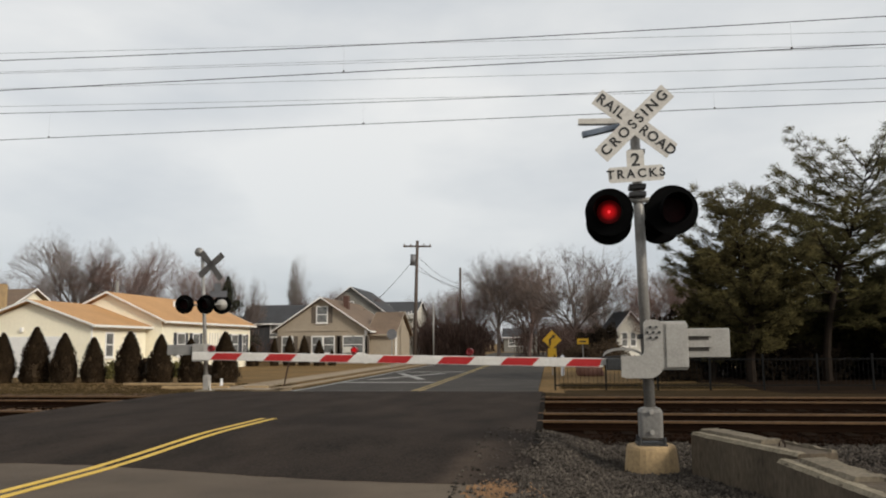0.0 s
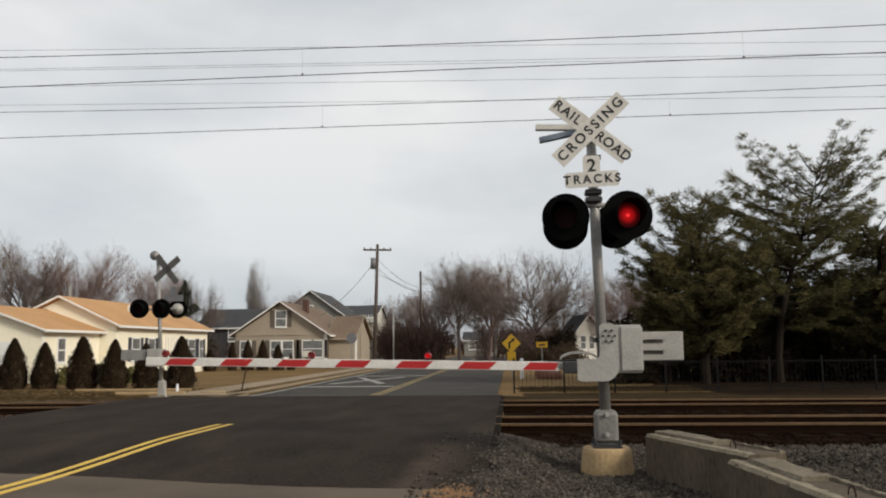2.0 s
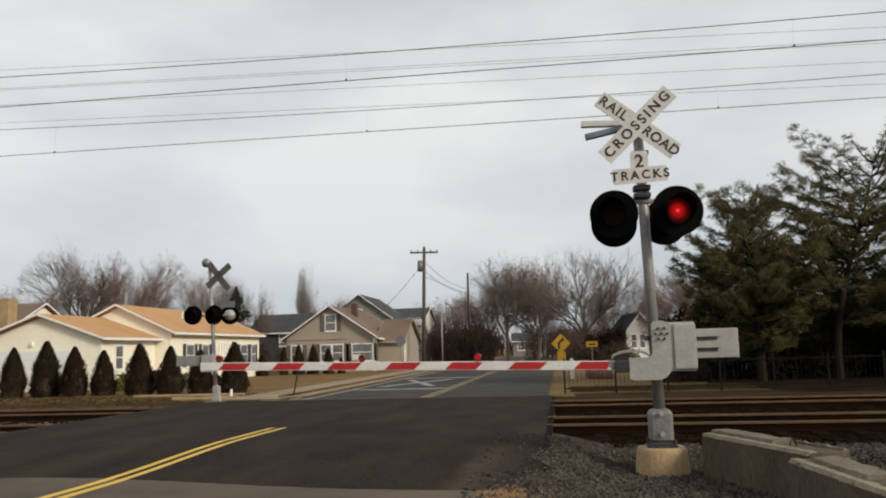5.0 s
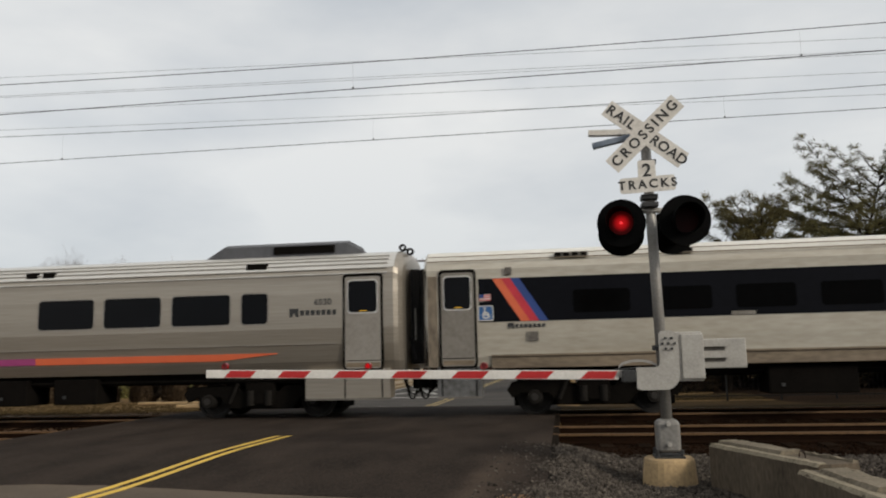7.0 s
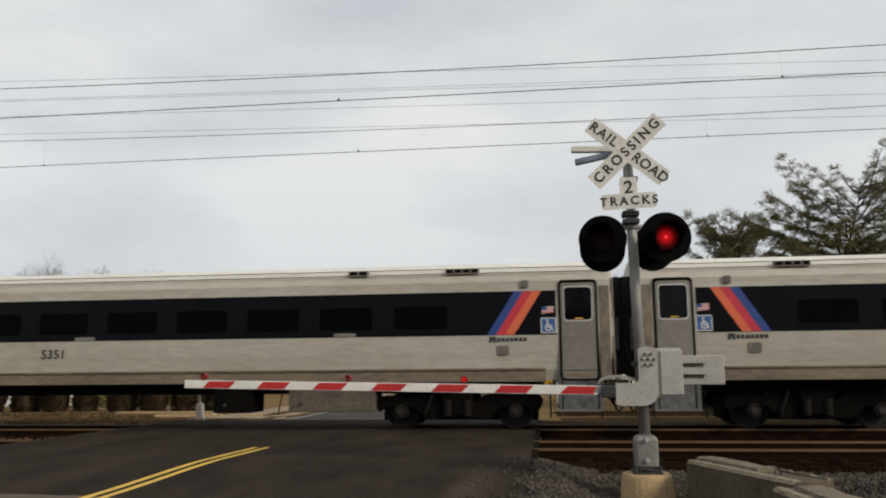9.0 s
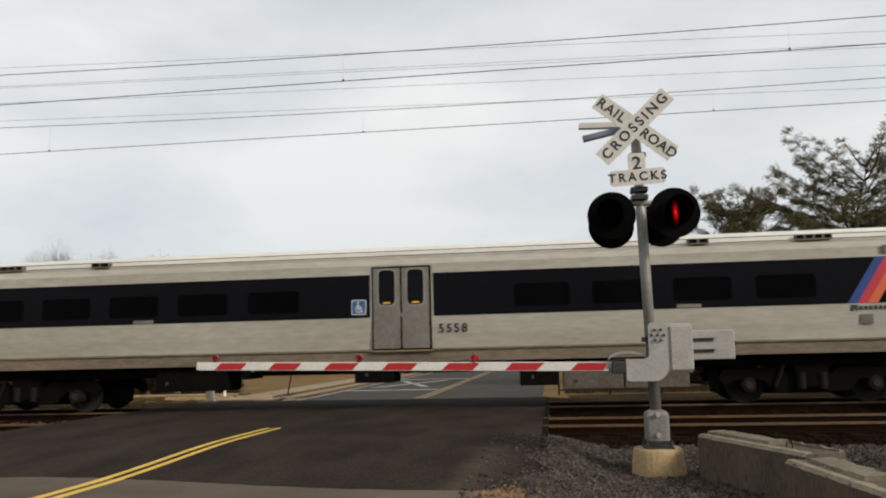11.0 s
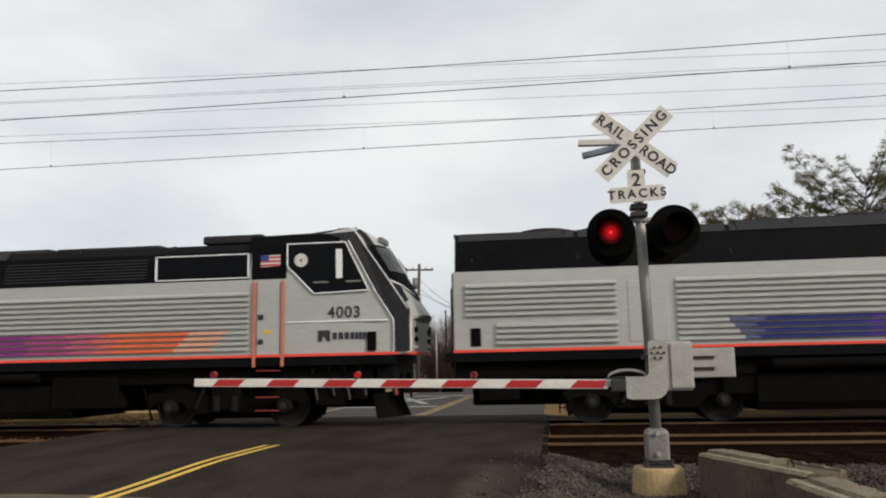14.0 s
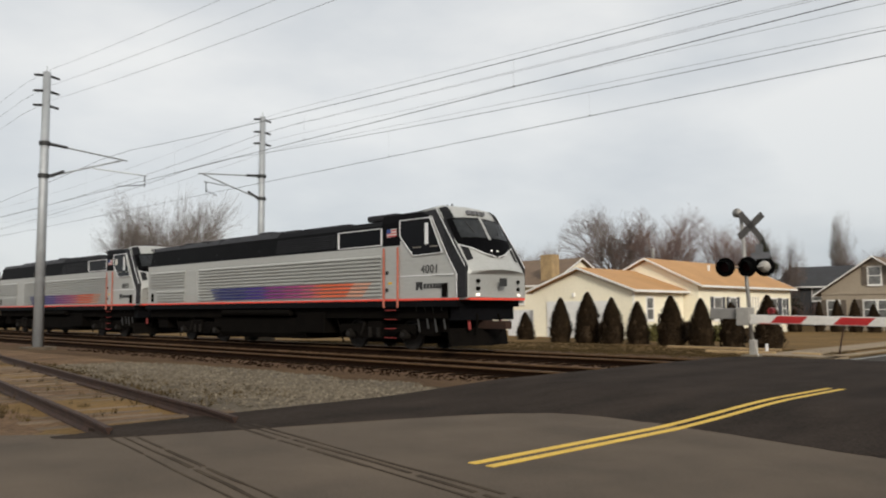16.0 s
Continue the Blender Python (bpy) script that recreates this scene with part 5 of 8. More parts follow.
def cab_car():
    c = thing("cab_car", "silver stainless cab car with separate dark windows and coloured stripe", "train car")
    L = CAR
    pr = car_profile(1.58, 1.08, 3.15, 3.94, 0.06)
    body = part("body", sweep([[(x, y * k, 1.0 + (z - 1.0) * q) for y, z in pr] for x, k, q in ((-0.38, 0.9, 1.0), (-0.12, 1.0, 1.0), (L - 0.46, 1.0, 1.0), (L - 0.36, 0.97, 0.99), (L - 0.27, 0.9, 0.965), (L - 0.23, 0.82, 0.93))]), "stainless", c, "brushed stainless steel body")
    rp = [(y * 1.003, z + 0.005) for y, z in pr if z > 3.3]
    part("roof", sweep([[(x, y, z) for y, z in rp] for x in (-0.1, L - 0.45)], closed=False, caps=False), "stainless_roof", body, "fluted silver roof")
    y = -1.58
    for i in range(5):
        a = math.pi / 2 * (0.9 + i * 0.9) / 8
        part("roof_rib", tubed((-0.05, y + 0.98 * (1 - math.cos(a)) - 0.01, 3.17 + 0.73 * math.sin(a)), (L - 0.6, y + 0.98 * (1 - math.cos(a)) - 0.01, 3.17 + 0.73 * math.sin(a)), 0.018, n=6), "stainless_roof", body)
    for x0 in (2.72, 4.43, 6.15, 7.86, 9.58, 16.66, 18.38, 20.11):
        framed_window(body, "window", x0, x0 + 1.44, 2.2, 2.9, y, "stainless_door")
    framed_window(body, "window", 21.84, 22.47, 2.2, 2.9, y, "stainless_door")
    for k in (0, 1):
        x0 = 12.37 + k * 0.64
        fr = part("door_frame", boxed(x0 - 0.05, x0 + 0.67, y - 0.012, y + 0.03, 1.3, 3.3), "under_black", body)
        d = part("door", boxed(x0, x0 + 0.62, y - 0.018, y + 0.03, 1.33, 3.24, bevel=0.01), "stainless_door", fr, "stainless centre door leaf")
        part("pane", plate([(x0 + 0.31 + a, 2.72 + b) for a, b in rounded(0.42, 0.8, 0.09)], y - 0.028, y - 0.016), "glass_dark", d)
        part("notice", boxed(x0 + 0.24, x0 + 0.38, y - 0.031, y - 0.027, 2.37, 2.39), "sign_yellow", d)
    for x0, x1, mt in ((4.0, 4.8, "stripe_blue"), (4.8, 8.9, "stripe_blue"), (8.9, 12.3, "stripe_magenta"), (13.75, 16.6, "stripe_magenta"), (16.6, 21.3, "stripe_orange")):
        part("colour_stripe", sweep([[(x, y + o, z) for o, z in ((0.05, 1.36), (0.03, 1.52), (0.1, 1.52), (0.12, 1.36))] for x in (x0, x1)]), mt, body)
    part("colour_stripe", sweep([[(21.3, y + o, z) for o, z in ((0.05, 1.36), (0.03, 1.52), (0.1, 1.52), (0.12, 1.36))], [(22.7, y + o, z) for o, z in ((0.031, 1.5), (0.03, 1.52), (0.1, 1.52), (0.12, 1.5))]]), "stripe_orange", body)
    part("lower_seam", boxed(1.8, L - 1.8, y + 0.0, y + 0.03, 1.7, 1.715), "stainless_door", body)
    for x0, low in ((24.33, (0.95, 0.2)), (0.12, (0.1, 0.95))):
        end_door(body, x0, x0 + 0.83, y, "stainless_door", low, "stainless")
    flag(body, 14.0, 2.42, 0.4, y)
    lettering("fleet_digit", "6030", 0.2, "sign_black", body, pose(23.8, y - 0.004, 2.66) @ FACE, 1.05, 0.003)
    logo(body, 23.0, 2.33, 1.15, 0.2, y - 0.002)
    lettering("fleet_digit", "6030", 0.2, "sign_black", body, pose(1.45, y - 0.004, 2.64) @ FACE, 1.05, 0.003)
    logo(body, 1.15, 2.36, 1.15, 0.2, y - 0.002)
    part("number_box", plate([(3.45 + a, 3.04 + b) for a, b in rounded(0.52, 0.25, 0.06)], y - 0.006, y), "sign_black", body)
    lettering("fleet_digit", "6030", 0.2, "stainless_roof", body, pose(3.45, y - 0.009, 3.04) @ FACE, 1.0, 0.003)
    for x0, w in ((2.4, 0.45), (7.9, 0.3), (16.2, 0.3), (16.65, 0.3), (21.9, 0.5)):
        part("roof_vent", boxed(x0, x0 + w, y + 0.1, y + 0.25, 3.38, 3.62), "under_black", body)
    for x0, x1 in ((1.0, 5.2), (20.78, 24.5)):
        pod = sweep([[(x, sy, z) for sy, z in ((-0.95, 3.76), (-0.9, 4.12), (-0.7, 4.2), (0.7, 4.2), (0.9, 4.12), (0.95, 3.76))] for x in (x0 + 0.3, x1 - 0.3)])
        pd = part("roof_unit", pod, "loco_grey", body, "dark grey roof equipment pod")
        part("pod_grille", boxed(x0 + 1.6, x1 - 0.6, -0.97, -0.9, 3.9, 4.08), "under_black", pd)
        for sgn, xe in ((-1, x0 + 0.3), (1, x1 - 0.3)):
            part("pod_end", sweep([[(xe, sy, z) for sy, z in ((-0.95, 3.76), (-0.9, 4.12), (0.9, 4.12), (0.95, 3.76))], [(xe + sgn * 0.5, sy, z) for sy, z in ((-0.9, 3.74), (-0.85, 3.84), (0.85, 3.84), (0.9, 3.74))]]), "loco_grey", pd)
    part("pilot", sweep([[(-0.3, -1.1, 0.42), (-0.3, 1.1, 0.42), (-0.05, 1.1, 0.42), (-0.05, -1.1, 0.42)], [(-0.3, -1.35, 1.0), (-0.3, 1.35, 1.0), (0.1, 1.35, 1.0), (0.1, -1.35, 1.0)]]), "under_black", c, "black pilot plate")
    for x in (-0.38,):
        part("cab_window", boxed(x - 0.03, x + 0.02, -1.2, -0.5, 2.3, 3.1), "glass_dark", body)
        part("cab_window", boxed(x - 0.03, x + 0.02, 0.5, 1.2, 2.3, 3.1), "glass_dark", body)
    for x, z in ((0.25, 4.0), (0.5, 4.0), (25.5, 3.98), (25.68, 3.88)):
        part("lifting_eye", ring_plate(0.045, 0.09, -0.05, 0.05, 12), "under_black", body).matrix_basis = pose(x, -0.6, z)
    underframe(c, L, 3, False)
    return c


LOCO = 21.8


def locomotive(number, label):
    c = thing("locomotive", label, "locomotive", group="locomotives of the train")
    y = -1.48
    hood = [(y, 1.6), (y, 3.45), (y + 0.06, 3.45), (y + 0.2, 4.16), (y + 0.42, 4.36), (0, 4.42)]
    ring = hood + [(-a, b) for a, b in hood[-2::-1]]
    lower = part("hood", sweep([[(x, a, b) for a, b in [(y, 1.6), (y, 3.44), (-y, 3.44), (-y, 1.6)]] for x in (0.5, 16.9)]), "loco_silver", c, "silver car body with fluted side panels")
    top = [p for p in ring if p[1] >= 3.45]
    roof = part("roof", sweep([[(x, a, b) for a, b in top[1:-1]] for x in (0.53, 17.4)]), "loco_black", c, "black upper body and roof")
    part("roof_step", sweep([[(x, a, b) for a, b in ((-1.05, 4.3), (-0.95, 4.46), (0.95, 4.46), (1.05, 4.3))] for x in (6.6, 11.6)]), "loco_roof", roof)
    part("roof_step", boxed(8.9, 9.8, -0.9, 0.9, 4.44, 4.53, bevel=0.02), "loco_roof", roof)
    part("exhaust", boxed(11.7, 14.4, -0.8, 0.8, 4.36, 4.47, bevel=0.03), "loco_roof", roof)
    for x in (2.55, 3.95, 5.45):
        f = sweep([[(x + r * math.cos(2 * math.pi * i / 20), r * math.sin(2 * math.pi * i / 20), z) for i in range(20)] for r, z in ((0.66, 4.35), (0.66, 4.5), (0.5, 4.54))])
        part("fan", f, "loco_roof", roof, "round roof fan")
    for i in range(7):
        part("roof_bolt", boxed(0.5 + i * 2.4, 0.56 + i * 2.4, y + 0.3, y + 0.36, 4.26, 4.36), "loco_roof", roof)
    for k in range(7):                  # louvres and lighter panels along the upper body
        z = 3.56 + k * 0.075
        part("louvre", sweep([[(x, y + 0.08 + (z + d - 3.45) * 0.2 - o, z + d) for o, d in ((0.0, 0.0), (0.03, 0.004), (0.03, 0.02), (0.0, 0.05))] for x in (10.75, 14.35)]), "loco_roof", roof)
    for x0, x1 in ((0.6, 3.15), (3.25, 6.35), (6.45, 9.55)):
        part("roof_panel", sweep([[(x, y + 0.2 - 0.012 + o, z) for o, z in ((0.0, 4.17), (0.215, 4.37), (0.23, 4.36), (0.012, 4.16))] for x in (x0, x1)]), "loco_roof", roof, "grey-black roof edge panel")
    part("roof_panel", sweep([[(x, y + 0.2 - 0.03 + o, z) for o, z in ((0.0, 4.17), (0.215, 4.4), (0.5, 4.45), (0.5, 4.36), (0.03, 4.14))] for x in (6.6, 10.7)]), "loco_roof", roof)
    for x in (0.9, 3.2, 6.4, 9.6, 12.0, 14.2):
        part("roof_joint", boxed(x, x + 0.03, y + 0.1, y + 0.13, 3.5, 3.75), "loco_roof", roof)
    # fluting, its lower ridges painted in bands of colour
    def flute(x0, x1, z, mt):
        part("flute", sweep([[(x, y - o, z + dz) for o, dz in ((0.0, 0.0), (0.065, -0.004), (0.065, 0.03), (0.0, 0.085))] for x in (x0, x1)]), mt, lower)

    for i in range(11):
        z = 1.79 + i * 0.128
        if i != 4:
            flute(0.76 if i > 4 else 1.42, 4.0, z, "loco_silver")
        if i > 3:
            flute(5.22, 16.9, z, "loco_silver")
            continue
        lag = (0.0, 0.1, -0.06, 0.12)[i]       # the painted bands run into one another, ridge by ridge
        ends = [5.22, 6.55 - 0.1 * i, 6.85 + lag, 8.9 + lag, 10.2 - lag, 10.4 - lag, 11.5 + lag, 12.6 - lag, 13.2 + lag, 13.7 - lag, 15.5 - 0.12 * (3 - i), 16.4 - 0.12 * (3 - i), 16.9]
        for (a, b), mt in zip(zip(ends, ends[1:]), ("loco_silver", "stripe_sky", "stripe_blue", "stripe_indigo", "stripe_violet", "stripe_purple", "stripe_magenta", "stripe_rose", "stripe_coral", "stripe_orange", "stripe_pale", "loco_silver")):
            flute(a, b, z, mt)
    dr = part("door", boxed(4.22, 5.04, y - 0.012, y + 0.02, 1.78, 3.12, bevel=0.01), "loco_silver", lower)
    part("grille", boxed(0.86, 1.08, y - 0.02, y, 1.76, 2.16), "under_black", lower)
    end = part("end_face", boxed(0.46, 0.5, y + 0.05, -y - 0.05, 1.62, 3.42), "end_grey", lower, "grimy grey end wall")
    part("end_door", boxed(0.43, 0.47, -0.4, 0.4, 1.62, 3.3, bevel=0.01), "end_soot", end)
    for s in (-1, 1):
        part("grab_iron", tubed((0.42, s * 1.2, 1.8), (0.42, s * 1.2, 3.1), 0.02, n=6), "dark_steel", end)
        part("jumper_cable", tubed((0.42, s * 0.8, 2.2), (0.38, s * 0.85, 1.3), 0.035, n=6), "under_black", end)
    part("sill", boxed(0.3, 20.5, y - 0.03, -y + 0.03, 1.42, 1.63), "loco_black", c)
    part("red_line", boxed(0.48, 20.6, y - 0.045, y - 0.02, 1.625, 1.685), "red_line", c, "bright red sill line")
    part("side_window_band", plate([(14.7, 3.5), (16.8, 3.5), (16.8, 4.05), (14.7, 4.05)], y + 0.01, y + 0.06), "band_black", roof)
    for a, b, z0, z1 in ((14.62, 16.88, 4.045, 4.07), (14.62, 16.88, 3.48, 3.505), (14.62, 14.65, 3.48, 4.07), (16.85, 16.88, 3.48, 4.07)):
        part("trim", boxed(a, b, y - 0.01, y + 0.08, z0, z1), "trim_white", roof)
    # cab
    secs = [(16.9, 1.48, 4.48, 1.6), (18.6, 1.48, 4.6, 1.6), (19.2, 1.475, 4.68, 1.6), (19.4, 1.47, 4.62, 1.6), (19.58, 1.465, 4.47, 1.6), (19.85, 1.45, 4.08, 1.6),
            (20.3, 1.43, 3.4, 1.62), (20.62, 1.42, 2.9, 1.64), (20.8, 1.4, 2.66, 1.66), (20.88, 1.34, 2.55, 1.7)]
    rings = []
    for u, hw, zt, z0 in secs:
        sh = min(zt - 0.14, 3.5)
        up = zt - 0.12 if zt > 3.6 else zt - 0.06
        rings.append([(u, -hw, z0), (u, -hw, min(2.6, zt - 0.15)), (u, -hw, sh), (u, -hw * 0.93, up), (u, -hw * 0.72, zt - 0.03), (u, -hw * 0.4, zt), (u, 0, zt + 0.02),
                      (u, hw * 0.4, zt), (u, hw * 0.72, zt - 0.03), (u, hw * 0.93, up), (u, hw, sh), (u, hw, min(2.6, zt - 0.15)), (u, hw, z0)])
    cab = part("cab", sweep(rings), "loco_silver", c, "silver cab with a raked windscreen")
    part("cab_roof", sweep([[(u, -1.49, 4.08), (u, -1.4, 4.47), (u, -0.9, zt - 0.03), (u, 0, zt), (u, 0.9, zt - 0.03), (u, 1.4, 4.47), (u, 1.49, 4.08)] for u, zt in ((16.9, 4.52), (18.2, 4.62), (19.0, 4.71))]), "loco_black", cab)
    part("roof_hatch", boxed(15.5, 17.0, -0.9, 0.9, 4.42, 4.63, bevel=0.06), "loco_roof", cab)
    part("roof_light", boxed(17.05, 17.9, -0.6, 0.6, 4.5, 4.63, bevel=0.03), "loco_black", cab)
    for u in (18.75, 18.95, 19.15):
        part("antenna", tubed((u, -0.5, 4.66), (u, -0.5, 4.76), 0.035, 0.02, n=8), "dark_steel", cab)
    for s in (-1, 1):
        w = part("side_window", plate([(17.8, 4.24), (17.8, 3.72), (18.42, 3.06), (19.86, 3.1), (19.14, 4.24)], s * 1.5 - 0.015, s * 1.5 + 0.005), "glass_dark", cab, "black slanted side window with white edging")
        yy = s * 1.5 - 0.02
        for p, q in (((17.8, 4.24), (17.8, 3.72)), ((17.8, 3.72), (18.42, 3.06)), ((18.42, 3.06), (19.86, 3.1)), ((19.86, 3.1), (19.14, 4.24)), ((19.14, 4.24), (17.8, 4.24))):
            part("trim", tubed((p[0], yy, p[1]), (q[0], yy, q[1]), 0.016, n=6), "trim_white", w)
        part("sash", boxed(18.93, 19.07, yy - 0.012, yy + 0.01, 3.4, 4.08), "trim_white", w)
        for a, b in ((18.4, 18.75), (19.15, 19.6)):
            part("sash", boxed(a, b, yy - 0.01, yy + 0.008, 3.3, 3.34), "door_grey", w)
        pil = [(18.7, 4.46), (19.36, 4.5), (20.46, 3.2), (20.84, 2.66), (20.84, 1.7), (20.48, 1.68), (20.48, 2.42), (20.06, 3.02), (19.2, 4.28)]
        pts = [(u, s * (1.512 - max(0, u - 19.3) * 0.04 - max(0, z - 4.2) * 0.3), z) for u, z in pil]
        part("cab_pillar", sweep([pts, [(u, yv * 0.93, z) for u, yv, z in pts]]), "loco_roof", cab, "dark charcoal slanted cab pillar")
        for (p, q) in ((2, 3), (7, 6), (8, 7), (6, 5), (1, 2)):
            a, b = Vector(pts[p]), Vector(pts[q])
            part("trim", tubed(a + Vector((0, s * 0.006, 0)), b + Vector((0, s * 0.006, 0)), 0.013, n=5), "trim_white", cab)
        for u in (17.0, 17.66):
            part("post", boxed(u, u + 0.07, s * 1.52 - 0.02, s * 1.52 + 0.02, 1.4, 3.38, bevel=0.01), "post_red", cab)
        dr = part("door", boxed(17.1, 17.63, s * 1.485 - 0.02, s * 1.485 + 0.02, 1.45, 3.4), "loco_silver", cab)
        for z in (1.98, 2.55):
            part("handle", boxed(17.13, 17.25, s * 1.515 - 0.02, s * 1.515 + 0.02, z - 0.06, z + 0.06, bevel=0.02), "dark_steel", dr)
        part("notice", boxed(17.25, 17.42, s * 1.51 - 0.006, s * 1.51 + 0.006, 2.17, 2.24), "sign_yellow", dr)
        for k in range(4):
            part("step", boxed(17.1, 17.64, s * 1.42 - 0.1, s * 1.42 + 0.1, 0.4 + k * 0.3, 0.43 + k * 0.3), "under_black", cab)
            part("step_edge", boxed(17.1, 17.64, s * 1.53 - 0.006, s * 1.53 + 0.006, 0.405 + k * 0.3, 0.43 + k * 0.3), "hose_red", cab)
    part("flag_panel", boxed(16.95, 17.77, -1.495, -1.46, 3.44, 4.2), "loco_black", cab)
    flag(cab, 17.17, 3.72, 0.46, -1.5)
    def cab_face(u, yv):
        """Height of the cab's skin over u and y."""
        for (u0, h0, t0, _), (u1, h1, t1, _) in zip(secs, secs[1:]):
            if u0 <= u <= u1:
                k = (u - u0) / (u1 - u0)
                hw, zt = h0 + (h1 - h0) * k, t0 + (t1 - t0) * k
                break
        line = [(0, zt + 0.02), (hw * 0.4, zt), (hw * 0.72, zt - 0.03), (hw * 0.93, zt - 0.12), (hw, min(zt - 0.14, 3.5))]
        for (a0, z0), (a1, z1) in zip(line, line[1:]):
            if abs(yv) <= a1:
                return z0 + (z1 - z0) * (abs(yv) - a0) / (a1 - a0)
        return line[-1][1]

    def laid(name, mat, side, y0, y1, top, bottom, label, lift=0.035, n=6, m=8):
        """A pane laid on the cab's face between two lines u = top(y), u = bottom(y)."""
        bm = bmesh.new()
        grid = []
        for i in range(n + 1):
            yv = y0 + (y1 - y0) * i / n
            us = [top(yv) + (bottom(yv) - top(yv)) * j / m for j in range(m + 1)]
            grid.append([bm.verts.new((u + lift * 0.8, side * yv, cab_face(u, yv) + lift * 0.6)) for u in us])
        for p, q in zip(grid, grid[1:]):
            for j in range(m):
                bm.faces.new((p[j], p[j + 1], q[j + 1], q[j]) if side < 0 else (p[j], q[j], q[j + 1], p[j + 1]))
        bmesh.ops.solidify(bm, geom=bm.faces[:], thickness=0.02)
        return part(name, bm, mat, cab, label)

    def v_line(yv):
        return 20.6 - 0.3 * max(0.0, yv - 0.25)

    for s in (-1, 1):
        laid("corner_panel", "loco_roof", s, 1.0, 1.42, lambda v: 19.36, lambda v: 20.62, "charcoal corner post beside the windscreen", 0.02)
        laid("nose_panel", "loco_black", s, 0.0, 1.3, lambda v: 19.74, v_line, "black mask round the windscreen, pointed below", 0.03)
        laid("windscreen", "glass_screen", s, 0.07, 1.12, lambda v: 19.79, lambda v: 20.2 - 0.02 * v, "raked windscreen pane reflecting the sky", 0.05)
        for p, q in ((0.06, 0.5), (0.5, 0.9), (0.9, 1.3)):
            part("trim", tubed((v_line(p) + 0.03, s * p, cab_face(v_line(p), p) + 0.025), (v_line(q) + 0.03, s * q, cab_face(v_line(q), q) + 0.025), 0.018, n=5), "trim_white", cab)
        part("headlight", tubed((20.4, s * 0.14, cab_face(20.46, 0.14) - 0.02), (20.5, s * 0.14, cab_face(20.46, 0.14) - 0.01), 0.045, n=12), "head_lit" if number == "4001" else "lens_clear", cab, "lit headlight" if number == "4001" else "unlit headlight")
        part("ditch_light", tubed((20.68, s * 1.0, 1.78), (20.86, s * 0.98, 1.78), 0.042, n=12), "head_lit" if number == "4001" else "lens_clear", cab, "lit ditch light" if number == "4001" else "unlit ditch light")
        for z in (1.97, 2.2):
            part("marker_light", tubed((20.7, s * 0.98, z), (20.83, s * 0.97, z), 0.065, n=10), "under_black", cab)
        part("wiper", tubed((20.2, s * 0.6, cab_face(20.12, 0.6) + 0.06), (19.95, s * 0.75, cab_face(19.87, 0.75) + 0.06), 0.015, n=5), "dark_steel", cab)
    part("screen_divider", sweep([[(u + 0.04, v, cab_face(u, 0) + 0.03 + o) for v, o in ((-0.05, 0), (-0.05, 0.03), (0.05, 0.03), (0.05, 0))] for u in (19.74, 19.9, 20.05, 20.24)]), "loco_silver", cab)
    part("logo_mark", boxed(20.86, 20.9, -0.16, 0.16, 2.05, 2.3), "sign_black", cab)
    part("red_line", boxed(20.35, 20.9, -1.32, 1.32, 1.62, 1.69), "red_line", cab)
    for i in range(4):
        part("number_mark", boxed(19.62, 19.72, -0.42 + i * 0.22, -0.28 + i * 0.22, 4.38, 4.5), "sign_back", cab)
    lettering("fleet_digit", number, 0.365, "sign_black", cab, pose(19.1, -1.486, 2.6) @ FACE, 1.1, 0.006)
    logo(cab, 18.5, 1.95, 1.3, 0.26, -1.484)
    part("belt_line", boxed(17.8, 20.35, -1.5, -1.48, 2.4, 2.43), "trim_white", cab)
    part("grille", boxed(19.8, 20.02, -1.5, -1.4, 1.72, 2.15), "under_black", cab)
    if number == "4003":
        part("cab_seal", ring_plate(0.03, 0.16, -0.01, 0.0, 18), "sign_white", cab, "round white emblem").matrix_basis = pose(18.12, -1.52, 3.85)
    for o in c.children_recursive:      # the body drawn out to its true length, the nose kept short
        if abs(o.location.x) > 0.01:
            o.location.x = 0.51 + (o.location.x - 0.5) * 1.0355
        else:
            for v in o.data.vertices:
                bow = smooth(19.2, 19.9, v.co.x) * (0.13 - 0.26 * min(1.0, (v.co.y / 1.45) ** 2))
                v.co.x = 0.51 + 1.0355 * ((v.co.x if v.co.x < 19.3 else 19.3 + (v.co.x - 19.3) * 0.88) - 0.5) + bow
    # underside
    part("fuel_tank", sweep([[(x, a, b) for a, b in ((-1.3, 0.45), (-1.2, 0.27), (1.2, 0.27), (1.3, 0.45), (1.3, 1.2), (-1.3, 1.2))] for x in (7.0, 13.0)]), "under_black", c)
    # Deeper than a sill: fills the dark underside and hides the ground behind.
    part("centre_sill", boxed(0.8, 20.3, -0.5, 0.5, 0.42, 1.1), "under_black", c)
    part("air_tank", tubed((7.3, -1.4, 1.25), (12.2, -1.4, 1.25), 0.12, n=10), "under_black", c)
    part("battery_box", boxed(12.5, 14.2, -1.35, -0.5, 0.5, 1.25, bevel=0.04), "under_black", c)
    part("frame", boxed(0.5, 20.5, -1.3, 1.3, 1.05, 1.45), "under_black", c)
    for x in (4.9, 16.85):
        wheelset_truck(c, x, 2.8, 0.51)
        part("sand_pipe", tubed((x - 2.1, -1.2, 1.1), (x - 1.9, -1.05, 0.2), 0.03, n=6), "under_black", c)
